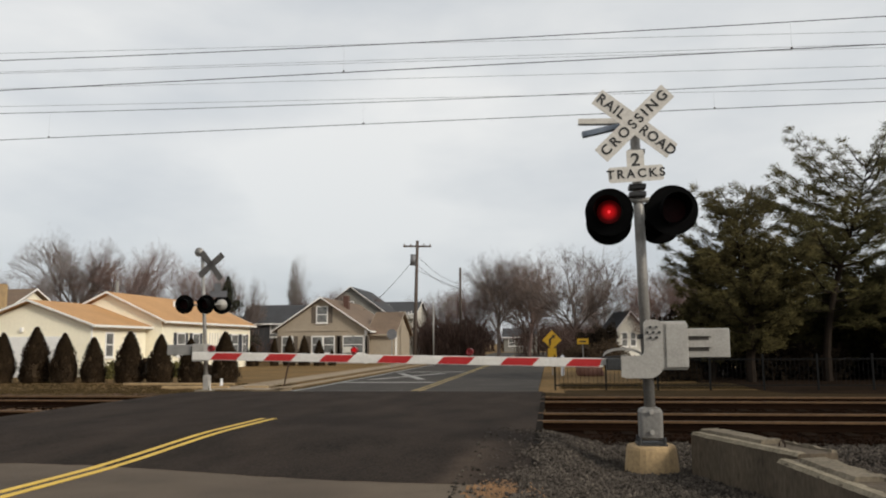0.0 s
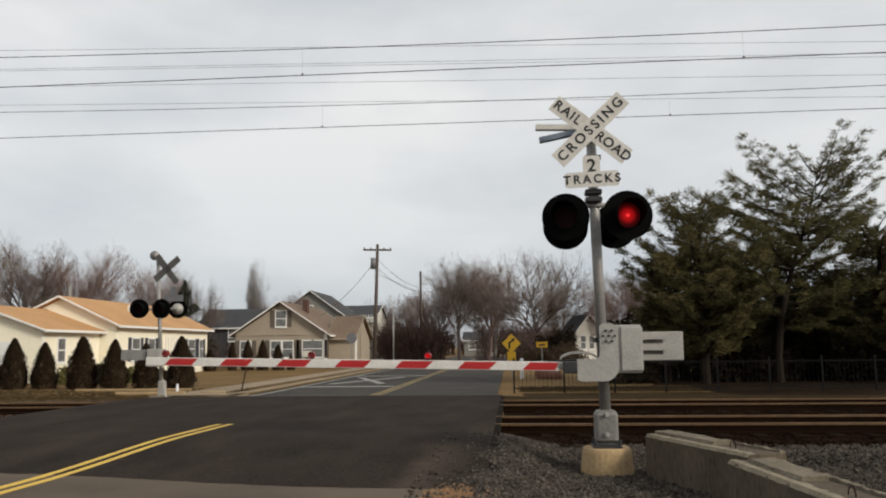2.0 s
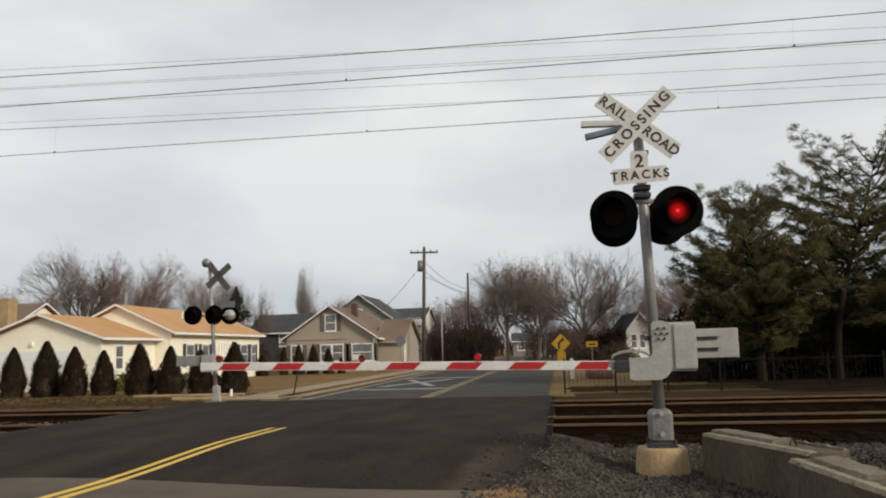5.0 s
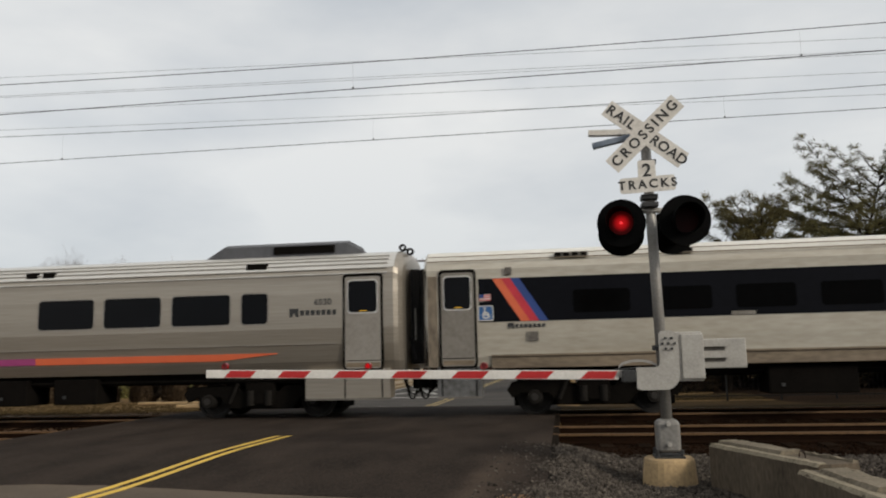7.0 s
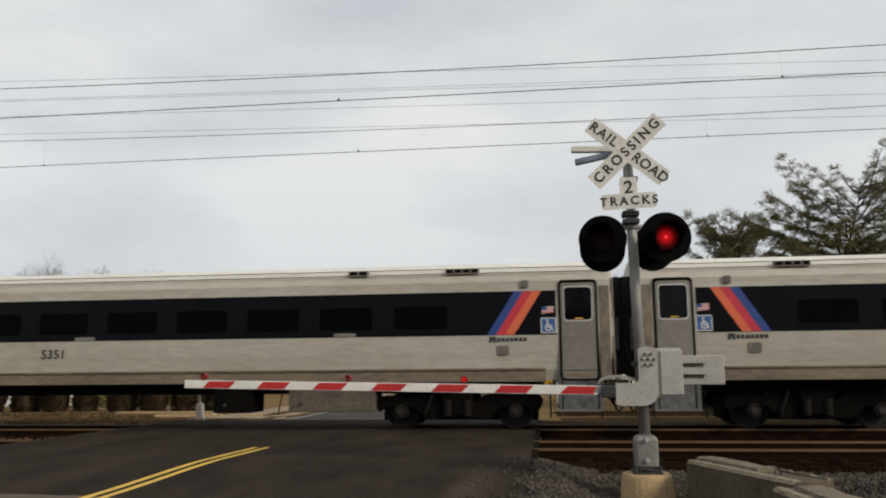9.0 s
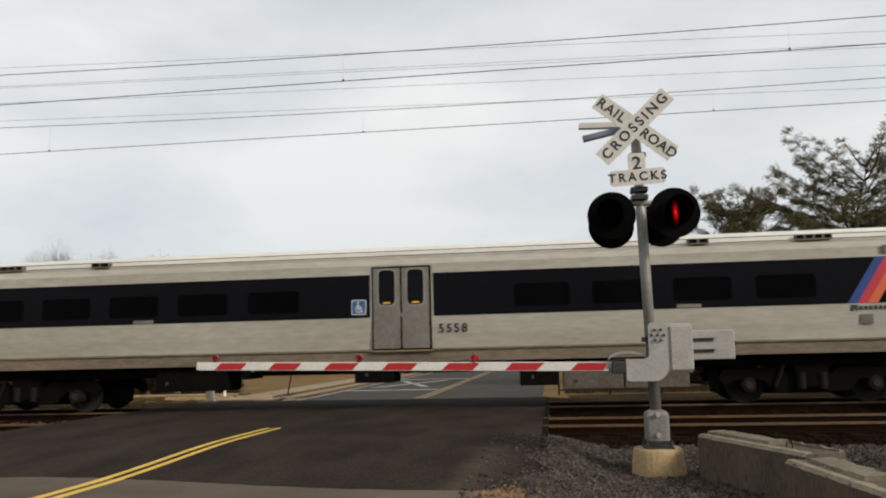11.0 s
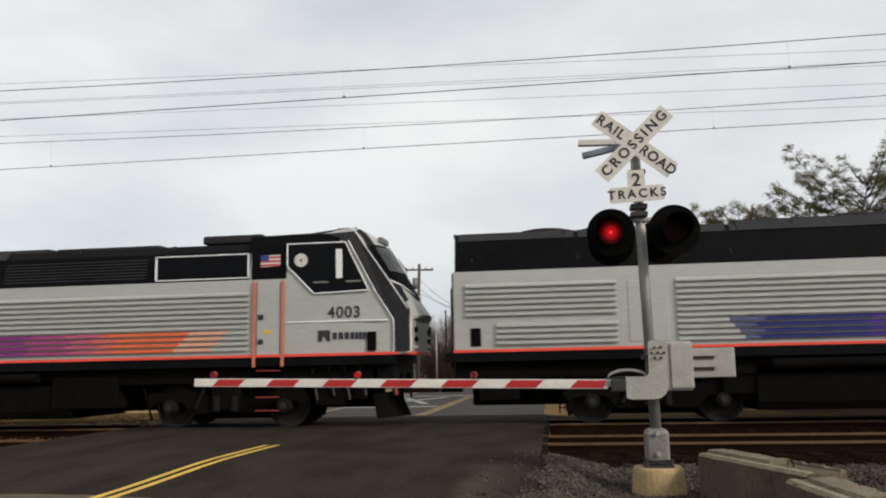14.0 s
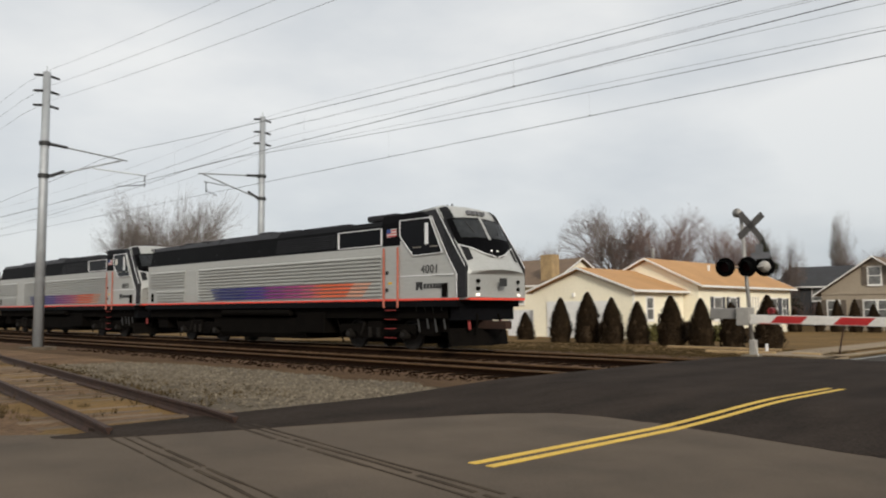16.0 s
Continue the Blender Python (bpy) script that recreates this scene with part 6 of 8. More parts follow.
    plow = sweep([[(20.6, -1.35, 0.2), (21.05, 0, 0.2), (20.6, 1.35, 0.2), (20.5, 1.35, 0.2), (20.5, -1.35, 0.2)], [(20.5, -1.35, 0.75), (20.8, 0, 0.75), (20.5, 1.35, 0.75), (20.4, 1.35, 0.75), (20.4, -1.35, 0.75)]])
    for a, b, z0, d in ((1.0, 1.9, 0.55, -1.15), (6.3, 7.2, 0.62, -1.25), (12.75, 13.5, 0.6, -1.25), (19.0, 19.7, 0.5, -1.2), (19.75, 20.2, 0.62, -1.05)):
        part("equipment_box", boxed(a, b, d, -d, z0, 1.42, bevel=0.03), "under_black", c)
    for k, xx in enumerate((18.95, 19.35, 19.72, 20.1)):
        part("air_pipe", tubed((xx, -1.28, 1.4), (xx + 0.12, -1.24, 0.62 + 0.1 * (k % 2)), 0.03, n=6), "dark_steel", c)
    part("pilot", plow, "under_black", c, "black snow-plough pilot")
    for s in (-1, 1):
        part("air_hose", tubed((20.75, s * 0.75, 1.05), (20.85, s * 0.8, 0.7), 0.05, n=8), "hose_red", c)
    part("coupler", boxed(20.6, 21.75, -0.15, 0.15, 0.72, 0.98, bevel=0.03), "rust", c, "red-brown coupler")
    part("coupler", boxed(0.0, 0.5, -0.15, 0.15, 0.72, 0.98), "under_black", c)
    part("buffer_beam", boxed(20.4, 20.88, -1.3, 1.3, 1.0, 1.6), "loco_black", c)
    for s in (-1, 1):
        part("hose", tubed((20.9, s * 0.5, 1.2), (20.95, s * 0.6, 0.6), 0.035, n=6), "under_black", c)
        part("hand_rail", tubed((0.3, s * 1.3, 1.3), (0.3, s * 1.3, 2.6), 0.02, n=6), "dark_steel", c)
    return c


M["hose_red"] = material("hose_red", col(0.3, 0.035, 0.03), col(0.16, 0.02, 0.018), 0.6, bump=0)
M["lens_clear"] = material("lens_clear", col(0.3), col(0.22), 0.1, bump=0, spec=0.6)
M["head_lit"] = glow("head_lit", (1.0, 0.95, 0.85, 1), 0.85)
TRAIN = []
TRAIN.append((cab_car(), -CAR))
TRAIN.append((coach("off-white passenger coach with a black window band and diagonal colour stripes", "5366", None, 11), 0.0))
TRAIN.append((coach("off-white passenger coach with a black window band and diagonal colour stripes", "5351", None, 12), CAR))
TRAIN.append((coach("off-white passenger coach with a black window band and diagonal colour stripes", "", None, 13), 2 * CAR))
TRAIN.append((coach("off-white passenger coach with double centre doors in its black band", "5558", 12.7, 14), 3 * CAR))
TRAIN.append((coach("off-white passenger coach with double centre doors in its black band", "5550", 12.7, 15), 4 * CAR))
TRAIN.append((locomotive("4003", "silver and black diesel locomotive coupled behind the coaches"), 5 * CAR + 0.1))
TRAIN.append((locomotive("4001", "silver and black diesel locomotive last in the train"), 5 * CAR + 0.1 + LOCO))


# ---- overhead line ----
def wire(name, fn, x0, x1, y, r, mat, label, parent=None, step=2.0):
    xs = axis_steps([(x0, x1, step)])
    bm = sweep([[(x, y + r * math.cos(a), fn(x) + r * math.sin(a)) for a in (0.5, 2.6, 4.7)] for x in xs])
    ob = link(name, bm, mat, parent)
    return ob if parent else tagged(ob, label, "overhead wire")


def sag(low, high, x):
    """A wire between masts 73 m apart, lowest near x = 2."""
    k = ((x - 2.0 + 36.5) % 73.0 - 36.5) / 36.5
    return low + (high - low) * k * k


for yc, zc, zm, zs in ((NEAR, 6.62, 7.13, 8.15), (FAR, 6.88, 7.41, 8.4)):
    line = thing("overhead_line", "contact wire hung by droppers from a sagging messenger wire", "overhead wire", group="overhead lines over the tracks")
    wire("contact_wire", lambda x: zc, -330, 108, yc, 0.0098, "wire", "", line, 12)
    wire("messenger_wire", lambda x: sag(zm, zs, x), -330, 108, yc, 0.009, "wire", "", line, 3)
    for i in range(44):
        x = (4.5 if yc == NEAR else 4.05) - 8.4 * 22 + i * 8.4 if yc == NEAR else 4.05 - 8.64 * 22 + i * 8.64
        if x > 100:
            continue
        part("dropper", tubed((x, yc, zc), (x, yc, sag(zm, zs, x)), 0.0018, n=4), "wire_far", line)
        part("dropper_clip", boxed(x - 0.018, x + 0.018, yc - 0.012, yc + 0.012, zc, zc + 0.04), "wire", line)
for zp, fall in ((11.3, 0.0327), (10.5, 0.0228), (10.48, 0.0246), (9.98, 0.0252), (9.43, 0.0272)):
    def feeder_z(x):                     # falls evenly past the mast, sags in the spans before it
        return zp - fall * (x + 35.0) if x > -35 else sag(zp - 1.0, zp, x)
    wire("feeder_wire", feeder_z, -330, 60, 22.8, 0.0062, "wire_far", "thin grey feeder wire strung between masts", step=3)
for k, zp in enumerate((10.92, 10.27, 9.67)):
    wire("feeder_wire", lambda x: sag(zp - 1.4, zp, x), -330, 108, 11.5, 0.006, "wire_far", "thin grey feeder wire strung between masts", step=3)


def mast(label, x, y, z, height, side, z_hi, z_lo, reach):
    """A lineside mast with a bracket arm that reaches to `side` over its track."""
    t = thing("catenary_mast", label, "catenary mast", pose(x, y, z), "catenary masts")
    part("column", tubed((0, 0, 0), (0, 0, height), 0.2, 0.15, n=12), "cat_steel", t, "tall tapered grey steel column", smooth=True)
    part("footing", boxed(-0.55, 0.55, -0.55, 0.55, -0.35, 0.32, bevel=0.04), "concrete_dark", t, "dark concrete footing")
    part("spike", tubed((0, 0, height), (0, 0, height + 0.25), 0.02, n=6), "cat_steel", t)
    for dz in (0.15, 0.8, 1.4):
        for s in (-1, 1):
            part("insulator", tubed((0, 0.15 * s, height - dz), (0, 0.5 * s, height - dz - 0.05), 0.06, 0.045, n=8), "dark_steel", t)
    for z in (z_hi, z_lo):
        part("clamp_band", tubed((0, 0, z - 0.08), (0, 0, z + 0.08), 0.22, n=12), "dark_steel", t)
    tip = (0, side * reach, z_hi - 0.25)
    part("top_tube", tubed((0, side * 0.2, z_hi), (0, side * (reach + 0.15), z_hi - 0.27), 0.035, n=8), "cat_steel", t)
    part("diagonal_tube", tubed((0, side * 0.2, z_lo), tip, 0.035, n=8), "cat_steel", t)
    for a, b in (((0, side * 0.25, z_hi), (0, side * 0.9, z_hi - 0.05)), ((0, side * 0.25, z_lo + 0.02), (0, side * 0.8, z_lo + 0.28))):
        part("insulator", tubed(a, b, 0.07, 0.06, n=8), "dark_steel", t)
    mid = Vector((0, side * reach * 0.6, z_lo + (z_hi - 0.25 - z_lo) * 0.6 - 0.1))
    reg = part("registration_tube", tubed(mid, (1.2, side * (reach + 0.5), z_lo + 0.3), 0.028, n=6), "cat_steel", t)
    part("steady_arm", tubed((1.2, side * (reach + 0.4), z_lo + 0.3), (1.2, side * (reach + 0.4), z_lo - 0.2), 0.022, n=6), "dark_steel", t)
    part("steady_arm", tubed((1.2, side * (reach + 0.4), z_lo - 0.1), (0.6, side * (reach - 0.5), z_lo - 0.2), 0.018, n=6), "dark_steel", t)


mast("grey tubular steel catenary mast on a concrete footing", -34.6, 11.95, -0.4, 11.55, 1, 8.58, 7.24, 3.3)
mast("grey tubular steel catenary mast beyond the tracks", -35.4, 22.8, -0.1, 11.4, -1, 8.3, 7.15, 3.4)


# ---- houses ----
def pane_window(parent, axis, at, u0, u1, z0, z1, shutters=None, cross=True, out=-1):
    """A sash window in a wall; axis 'y' means the wall faces along y."""
    def bx(a, b, c, d, lo, hi):
        p, q = sorted((at + out * lo, at + out * hi))
        return boxed(a, b, p, q, c, d) if axis == "y" else boxed(p, q, a, b, c, d)
    w = part("window", bx(u0 - 0.1, u1 + 0.1, z0 - 0.1, z1 + 0.1, -0.05, 0.04), "white_trim", parent, "white-framed sash window")
    part("pane", bx(u0, u1, z0, z1, 0.03, 0.055), "house_glass", w)
    if cross:
        part("sash_bar", bx(u0, u1, (z0 + z1) / 2 - 0.03, (z0 + z1) / 2 + 0.03, 0.05, 0.07), "white_trim", w)
    part("sill", bx(u0 - 0.14, u1 + 0.14, z0 - 0.16, z0 - 0.1, -0.02, 0.1), "white_trim", w)
    if shutters:
        for a, b in ((u0 - 0.52, u0 - 0.13), (u1 + 0.13, u1 + 0.52)):
            part("shutter", bx(a, b, z0 - 0.08, z1 + 0.08, -0.02, 0.05), shutters, w)


def gable_house(name, label, x0, x1, y0, y1, z0, eave, ridge, wall, roof, over=0.35, trim="white_trim", along="y"):
    """Walls with two gables, a pitched roof with thickness, fascia and bargeboards."""
    h = thing(name, label, "house")
    if along == "y":
        def P(u, v, z):
            return (u, v, z)
        u0, u1, v0, v1 = x0, x1, y0, y1
    else:
        def P(u, v, z):
            return (v, u, z)
        u0, u1, v0, v1 = y0, y1, x0, x1
    mid = (u0 + u1) / 2
    sec = [(u0, z0), (u1, z0), (u1, eave), (mid, ridge), (u0, eave)]
    part("wall", sweep([[P(u, v, z) for u, z in sec] for v in (v0, v1)]), wall, h, "clapboard walls")
    k = (ridge - eave) / (mid - u0)
    rf = None
    for s, e in ((-1, u0), (1, u1)):
        a = e + s * over
        za = eave - k * over
        sl = [(mid, ridge + 0.05), (a, za + 0.05), (a, za + 0.17), (mid, ridge + 0.19)]
        r = part("roof", sweep([[P(u, v, z) for u, z in sl] for v in (v0 - over, v1 + over)]), roof, h, "pitched shingle roof slope")
        part("gutter", sweep([[P(a + s * o, v, za + dz) for o, dz in ((0, 0.0), (0.1, 0.02), (0.1, 0.15), (0, 0.16))] for v in (v0 - over, v1 + over)]), trim, r)
        for v in (v0 - over - 0.03, v1 + over):
            bb = [(mid, ridge + 0.08), (a, za + 0.07), (a, za + 0.18), (mid, ridge + 0.2)]
            part("bargeboard", sweep([[P(u, vv, z) for u, z in bb] for vv in (v, v + 0.03)]), trim, r)
    return h


Z = -0.37
white_house = gable_house("house", "cream ranch house with a tan shingle roof", -31.1, -23.9, 47.2, 62, Z, 2.85, 4.52, "siding_cream", "shingle_tan")
garage = gable_house("garage", "cream garage wing with tan roof and white door", -32.1, -24.9, 41, 47.1, Z, 2.45, 3.72, "siding_cream", "shingle_tan")
gd = part("garage_door", boxed(-31.0, -26.4, 40.94, 41.02, Z, 1.85), "garage_door", garage, "closed white sectional garage door")
for i in range(4):
    part("door_panel", boxed(-30.95, -26.45, 40.915, 40.945, Z + 0.06 + i * 0.55, Z + 0.56 + i * 0.55, bevel=0.01), "garage_door", gd)
part("lamp", boxed(-29.0, -28.85, 40.85, 41.0, 2.1, 2.35), "white_trim", garage)
for y in (42.6, 45.1):
    pane_window(garage, "x", -24.9, y, y + 0.65, 0.75, 2.0, None, out=1)
for y, w in ((49.3, 1.0), (51.6, 0.9), (58.2, 1.2), (60.4, 0.6)):
    pane_window(white_house, "x", -23.9, y, y + w, 0.7, 2.05, "shutter_dark", out=1)
for i in range(5):
    part("porch_baluster", boxed(-23.88, -23.81, 54.2 + i * 0.45, 54.3 + i * 0.45, 0.5, 2.2), "white_trim", white_house)
part("downpipe", tubed((-24.85, 41.05, Z), (-24.85, 41.05, 2.4), 0.05, n=6), "white_trim", garage)
part("vent_pipe", tubed((-26.0, 53, 3.5), (-26.0, 53, 4.4), 0.09, n=8), "white_trim", white_house)
part("vent_pipe", tubed((-28.6, 50, 4.3), (-28.6, 50, 5.6), 0.12, n=8), "galvanised", white_house)

beige = gable_house("house", "beige clapboard house with brown roof and shuttered windows", -23.8, -15.8, 68.3, 82, Z, 2.6, 5.25, "siding_beige", "shingle_brown", 0.45)
part("belt_board", boxed(-23.8, -15.8, 68.24, 68.3, 2.45, 2.6), "siding_beige", beige)
pane_window(beige, "y", 68.3, -20.2, -19.35, 3.25, 4.55, "shutter_brown")
for a in (-23.3, -20.6, -19.55, -17.8, -16.95):
    pane_window(beige, "y", 68.3, a, a + 0.85, 0.6, 1.95, "shutter_brown" if a in (-23.3,) else None)
for a in (-21.15, -18.5, -18.35, -15.9):
    part("shutter", boxed(a, a + 0.38, 68.2, 68.3, 0.5, 2.05), "shutter_brown", beige)
part("corner_board", boxed(-15.95, -15.7, 68.2, 68.45, Z, 2.5), "white_trim", beige)
part("air_conditioner", boxed(-17.75, -17.0, 67.9, 68.25, 0.6, 1.1), "siding_white", beige)
part("chimney", boxed(-18.85, -18.4, 72, 72.7, 3.5, 5.75), "brick_red", beige, "red brick chimney")
wing = gable_house("house_wing", "beige side wing with a brown roof", -15.8, -13.7, 69.6, 78, Z, 2.15, 4.1, "siding_beige", "shingle_brown", 0.3, "siding_beige", along="x")
for x in (-14.0, -13.6):
    part("porch_post", boxed(x, x + 0.16, 70.0, 70.16, Z, 2.1), "white_trim", wing)
green = gable_house("house", "grey two-storey house with a dark roof behind the beige one", -28.6, -19.2, 95, 106, Z, 4.7, 8.1, "siding_grey", "shingle_dark", 0.4)
pane_window(green, "y", 95, -24.5, -23.6, 5.2, 6.4)
g2 = gable_house("house", "pale grey house with white balcony trim", -23.0, -17.6, 104, 114, Z, 5.2, 6.9, "siding_white", "shingle_dark", 0.3, along="x")
for z in (2.4, 4.6):
    part("balcony", boxed(-19.5, -17.4, 103.0, 104.0, z, z + 0.12), "white_trim", g2)
    for i in range(6):
        part("baluster", boxed(-19.4 + i * 0.38, -19.33 + i * 0.38, 103.0, 103.06, z + 0.12, z + 0.95), "white_trim", g2)
dark = gable_house("house", "dark slate-coloured two-storey house", -33.5, -26.0, 84, 92, Z, 3.6, 5.6, "siding_dark", "shingle_dark", 0.3, along="x")
pane_window(dark, "y", 84, -30.0, -28.6, 2.2, 3.5)
brown = gable_house("house", "brown-roofed house with a stone chimney", -49.2, -39.9, 53, 62, Z, 3.4, 5.6, "siding_cream", "shingle_brown", 0.4, along="x")
part("chimney", boxed(-40.9, -39.75, 53.4, 54.4, 3.0, 5.9), "concrete_warm", brown, "pale stone chimney")
pane_window(brown, "y", 53, -43.4, -42.4, 1.9, 3.0)
right_house = gable_house("house", "cream house with a steep dark roof among trees", 6.1, 8.7, 78, 80.6, Z, 2.7, 4.1, "siding_white", "shingle_dark", 0.4)
pane_window(right_house, "y", 78, 6.6, 7.1, 1.0, 2.2)
pane_window(right_house, "y", 78, 7.5, 8.0, 1.0, 2.2)
right_house.matrix_basis = pose(7.1, 79, 0, 0, 0, 24) @ pose(-7.4, -79, 0)
far_house = gable_house("house", "low grey house far down the road", -8.5, -2.5, 150, 158, Z, 2.4, 3.9, "siding_grey", "shingle_dark", 0.4, along="x")
for a in (-7.6, -5.8, -4.0):
    pane_window(far_house, "y", 150, a, a + 1.1, 0.8, 2.0)


# ---- poles, signs, fence ----
up = thing("utility_pole", "dark wooden utility pole with crossarm and transformer", "utility pole", pose(-12.2, 72, Z + 0.2, 0, 1.6, 0))
part("pole", tubed((0, 0, 0), (0, 0, 10.9), 0.19, 0.13, n=10), "pole_wood", up, smooth=True)
part("crossarm", boxed(-1.3, 1.3, -0.08, 0.06, 10.3, 10.45), "pole_wood", up)
for x in (-1.2, -0.6, 0.6, 1.2):
    part("insulator", tubed((x, 0, 10.45), (x, 0, 10.62), 0.06, 0.04, n=8), "concrete", up)
part("transformer", tubed((-0.32, -0.2, 8.6), (-0.32, -0.2, 9.6), 0.25, n=12), "sign_back", up, "grey can transformer", smooth=True)
for nm, x, y, h, r, mt in (("utility_pole", -10.5, 95, 10.6, 0.17, "pole_wood"), ("lamp_post", -8.7, 60, 4.7, 0.06, "galvanised"), ("utility_pole", -1.6, 110, 7.5, 0.12, "pole_wood")):
    t = thing(nm, "slim weathered pole beside the far road", "pole", pose(x, y, Z))
    part("pole", tubed((0, 0, 0), (0, 0, h), r, r * 0.75, n=8), mt, t, smooth=True)
    part("cap", tubed((0, 0, h), (0, 0, h + 0.12), r * 0.9, r * 0.4, n=8), mt, t)
for a, b in (((-11.8, 72, 9.2), (-10.5, 95, 8.4)), ((-11.8, 72, 8.4), (-10.5, 95, 7.9)), ((-11.9, 72, 9.4), (-19, 78, 4.2)), ((-11.9, 72, 8.0), (-5, 112, 6.8))):
    p, q = Vector(a), Vector(b)
    ring = []
    for i in range(13):
        c = p.lerp(q, i / 12) - Vector((0, 0, 0.5 * math.sin(math.pi * i / 12)))
        ring.append([(c.x + 0.022 * math.cos(k), c.y, c.z + 0.022 * math.sin(k)) for k in (0.5, 2.6, 4.7)])
    tagged(link("service_wire", sweep(ring), "wire"), "dark overhead service wire from the pole", "overhead wire")

stop = thing("stop_sign", "grey back of an octagonal stop sign on a post", "road sign", pose(-10.9, 55, Z))
part("post", boxed(-0.03, 0.03, -0.03, 0.03, 0, 2.6), "galvanised", stop)
octo = [(0.38 * math.cos(radians(22.5 + 45 * i)), 2.35 + 0.38 * math.sin(radians(22.5 + 45 * i))) for i in range(8)]
part("plate", plate(octo, -0.05, -0.035), "sign_back", stop)

curve = thing("curve_sign", "yellow diamond curve warning sign with a yellow plaque", "road sign", pose(0.1, 42.5, Z))
part("post", boxed(-0.03, 0.03, 0.0, 0.05, 0, 2.3), "galvanised", curve)
dm = part("plate", plate([(0, 1.33), (0.5, 1.83), (0, 2.33), (-0.5, 1.83)], -0.02, -0.005), "sign_yellow", curve)
part("arrow", plate([(-0.16, 1.55), (-0.06, 1.55), (-0.06, 1.82), (0.06, 1.95), (0.1, 1.88), (0.2, 2.08), (0.0, 2.1), (0.03, 2.03), (-0.16, 1.86)], -0.026, -0.02), "sign_black", dm)
part("plaque", boxed(-0.22, 0.22, -0.02, -0.005, 0.95, 1.4), "sign_yellow", curve)
arrow = thing("arrow_sign", "small yellow road sign with a dark bar", "road sign", pose(1.75, 44, Z))
part("post", boxed(-0.03, 0.03, 0.0, 0.05, 0, 1.9), "galvanised", arrow)
pl = part("plate", boxed(-0.3, 0.3, -0.02, -0.005, 1.6, 1.9), "sign_yellow", arrow)
part("bar", boxed(-0.18, 0.18, -0.026, -0.02, 1.7, 1.78), "sign_black", pl)
marker = thing("fire_hydrant_marker", "low white marker post by the far kerb", "marker post", pose(-13.1, 31, Z))
part("post", tubed((0, 0, 0), (0, 0, 0.35), 0.07, 0.05, n=8), "vinyl_white", marker)
hyd = thing("white_post", "short white post beside the road sign", "post", pose(0.62, 42.3, Z))
part("post", tubed((0, 0, 0), (0, 0, 0.95), 0.09, n=10), "vinyl_white", hyd)
part("cap", tubed((0, 0, 0.95), (0, 0, 1.05), 0.12, 0.04, n=10), "vinyl_white", hyd)
leaning = thing("leaning_post", "thin leaning metal post on the verge", "post", pose(-9.95, 29.6, Z))
part("rod", tubed((-0.1, 0, 0), (0.12, 0, 1.1), 0.03, n=6), "rust", leaning)
for i, (x, w) in enumerate(((-13.4, 2.6), (-11.0, 0.9))):
    t = thing("curb_stone", "weathered pale timber edging on the verge", "edging", pose(x, 29.3, Z + 0.02, 0, 0, 3))
    part("beam", boxed(-w / 2, w / 2, -0.12, 0.12, 0, 0.13, bevel=0.03), "concrete_warm", t)
edge = thing("edging_beam", "long pale timber beam lying on the verge", "edging", pose(-15.0, 31.6, Z + 0.06))
part("beam", boxed(-2.6, 2.2, -0.08, 0.08, 0, 0.09, bevel=0.02), "concrete_warm", edge)

fence = thing("metal_fence", "black metal picket fence along the verge", "fence", pose(0.15, 29.4, Z))
for i in range(13):
    part("post", boxed(i * 1.8 - 0.03, i * 1.8 + 0.03, -0.03, 0.03, 0, 1.25), "fence_black", fence)
for z in (0.15, 1.05):
    part("rail", boxed(0, 21.6, -0.015, 0.015, z, z + 0.035), "fence_black", fence)
picket = part("picket", boxed(-0.005, 0.005, -0.005, 0.005, 0.05, 1.12), "fence_black", fence)
for i in range(1, 144):
    o = new("picket", picket.data)
    o.parent = fence
    o.matrix_basis = pose(i * 0.15, 0, 0)
side_fence = thing("vinyl_fence", "white vinyl fence panel beside the garage", "fence", pose(-34.6, 41.5, Z))
for i in range(8):
    part("board", boxed(i * 0.28, i * 0.28 + 0.26, -0.02, 0.02, 0, 1.7), "vinyl_white", side_fence)

rock = bmesh.new()
bmesh.ops.create_icosphere(rock, subdivisions=3, radius=0.7)
for v in rock.verts:
    v.co *= 1 + 0.25 * noise.noise(v.co * 1.7)
    v.co.z *= 0.75
bo = thing("boulder", "reddish brown boulder on the lawn", "rock", pose(2.0, 41.8, Z + 0.25))
part("stone", rock, "boulder", bo, smooth=True)


# ---- plants ----
def limb(verts, faces, p, q, r0, r1, n):
    d = (q - p).normalized()
    a = d.orthogonal().normalized()
    b = d.cross(a)
    o = len(verts)
    for c, r in ((p, r0), (q, r1)):
        for i in range(n):
            w = 2 * math.pi * i / n
            verts.append(c + (a * math.cos(w) + b * math.sin(w)) * r)
    for i in range(n):
        j = (i + 1) % n
        faces.append((o + i, o + j, o + n + j, o + n + i))


def mesh_from(name, verts, faces, mat):
    me = bpy.data.meshes.new(name)
    me.from_pydata(verts, [], faces)
    me.materials.append(M[mat])
    return me


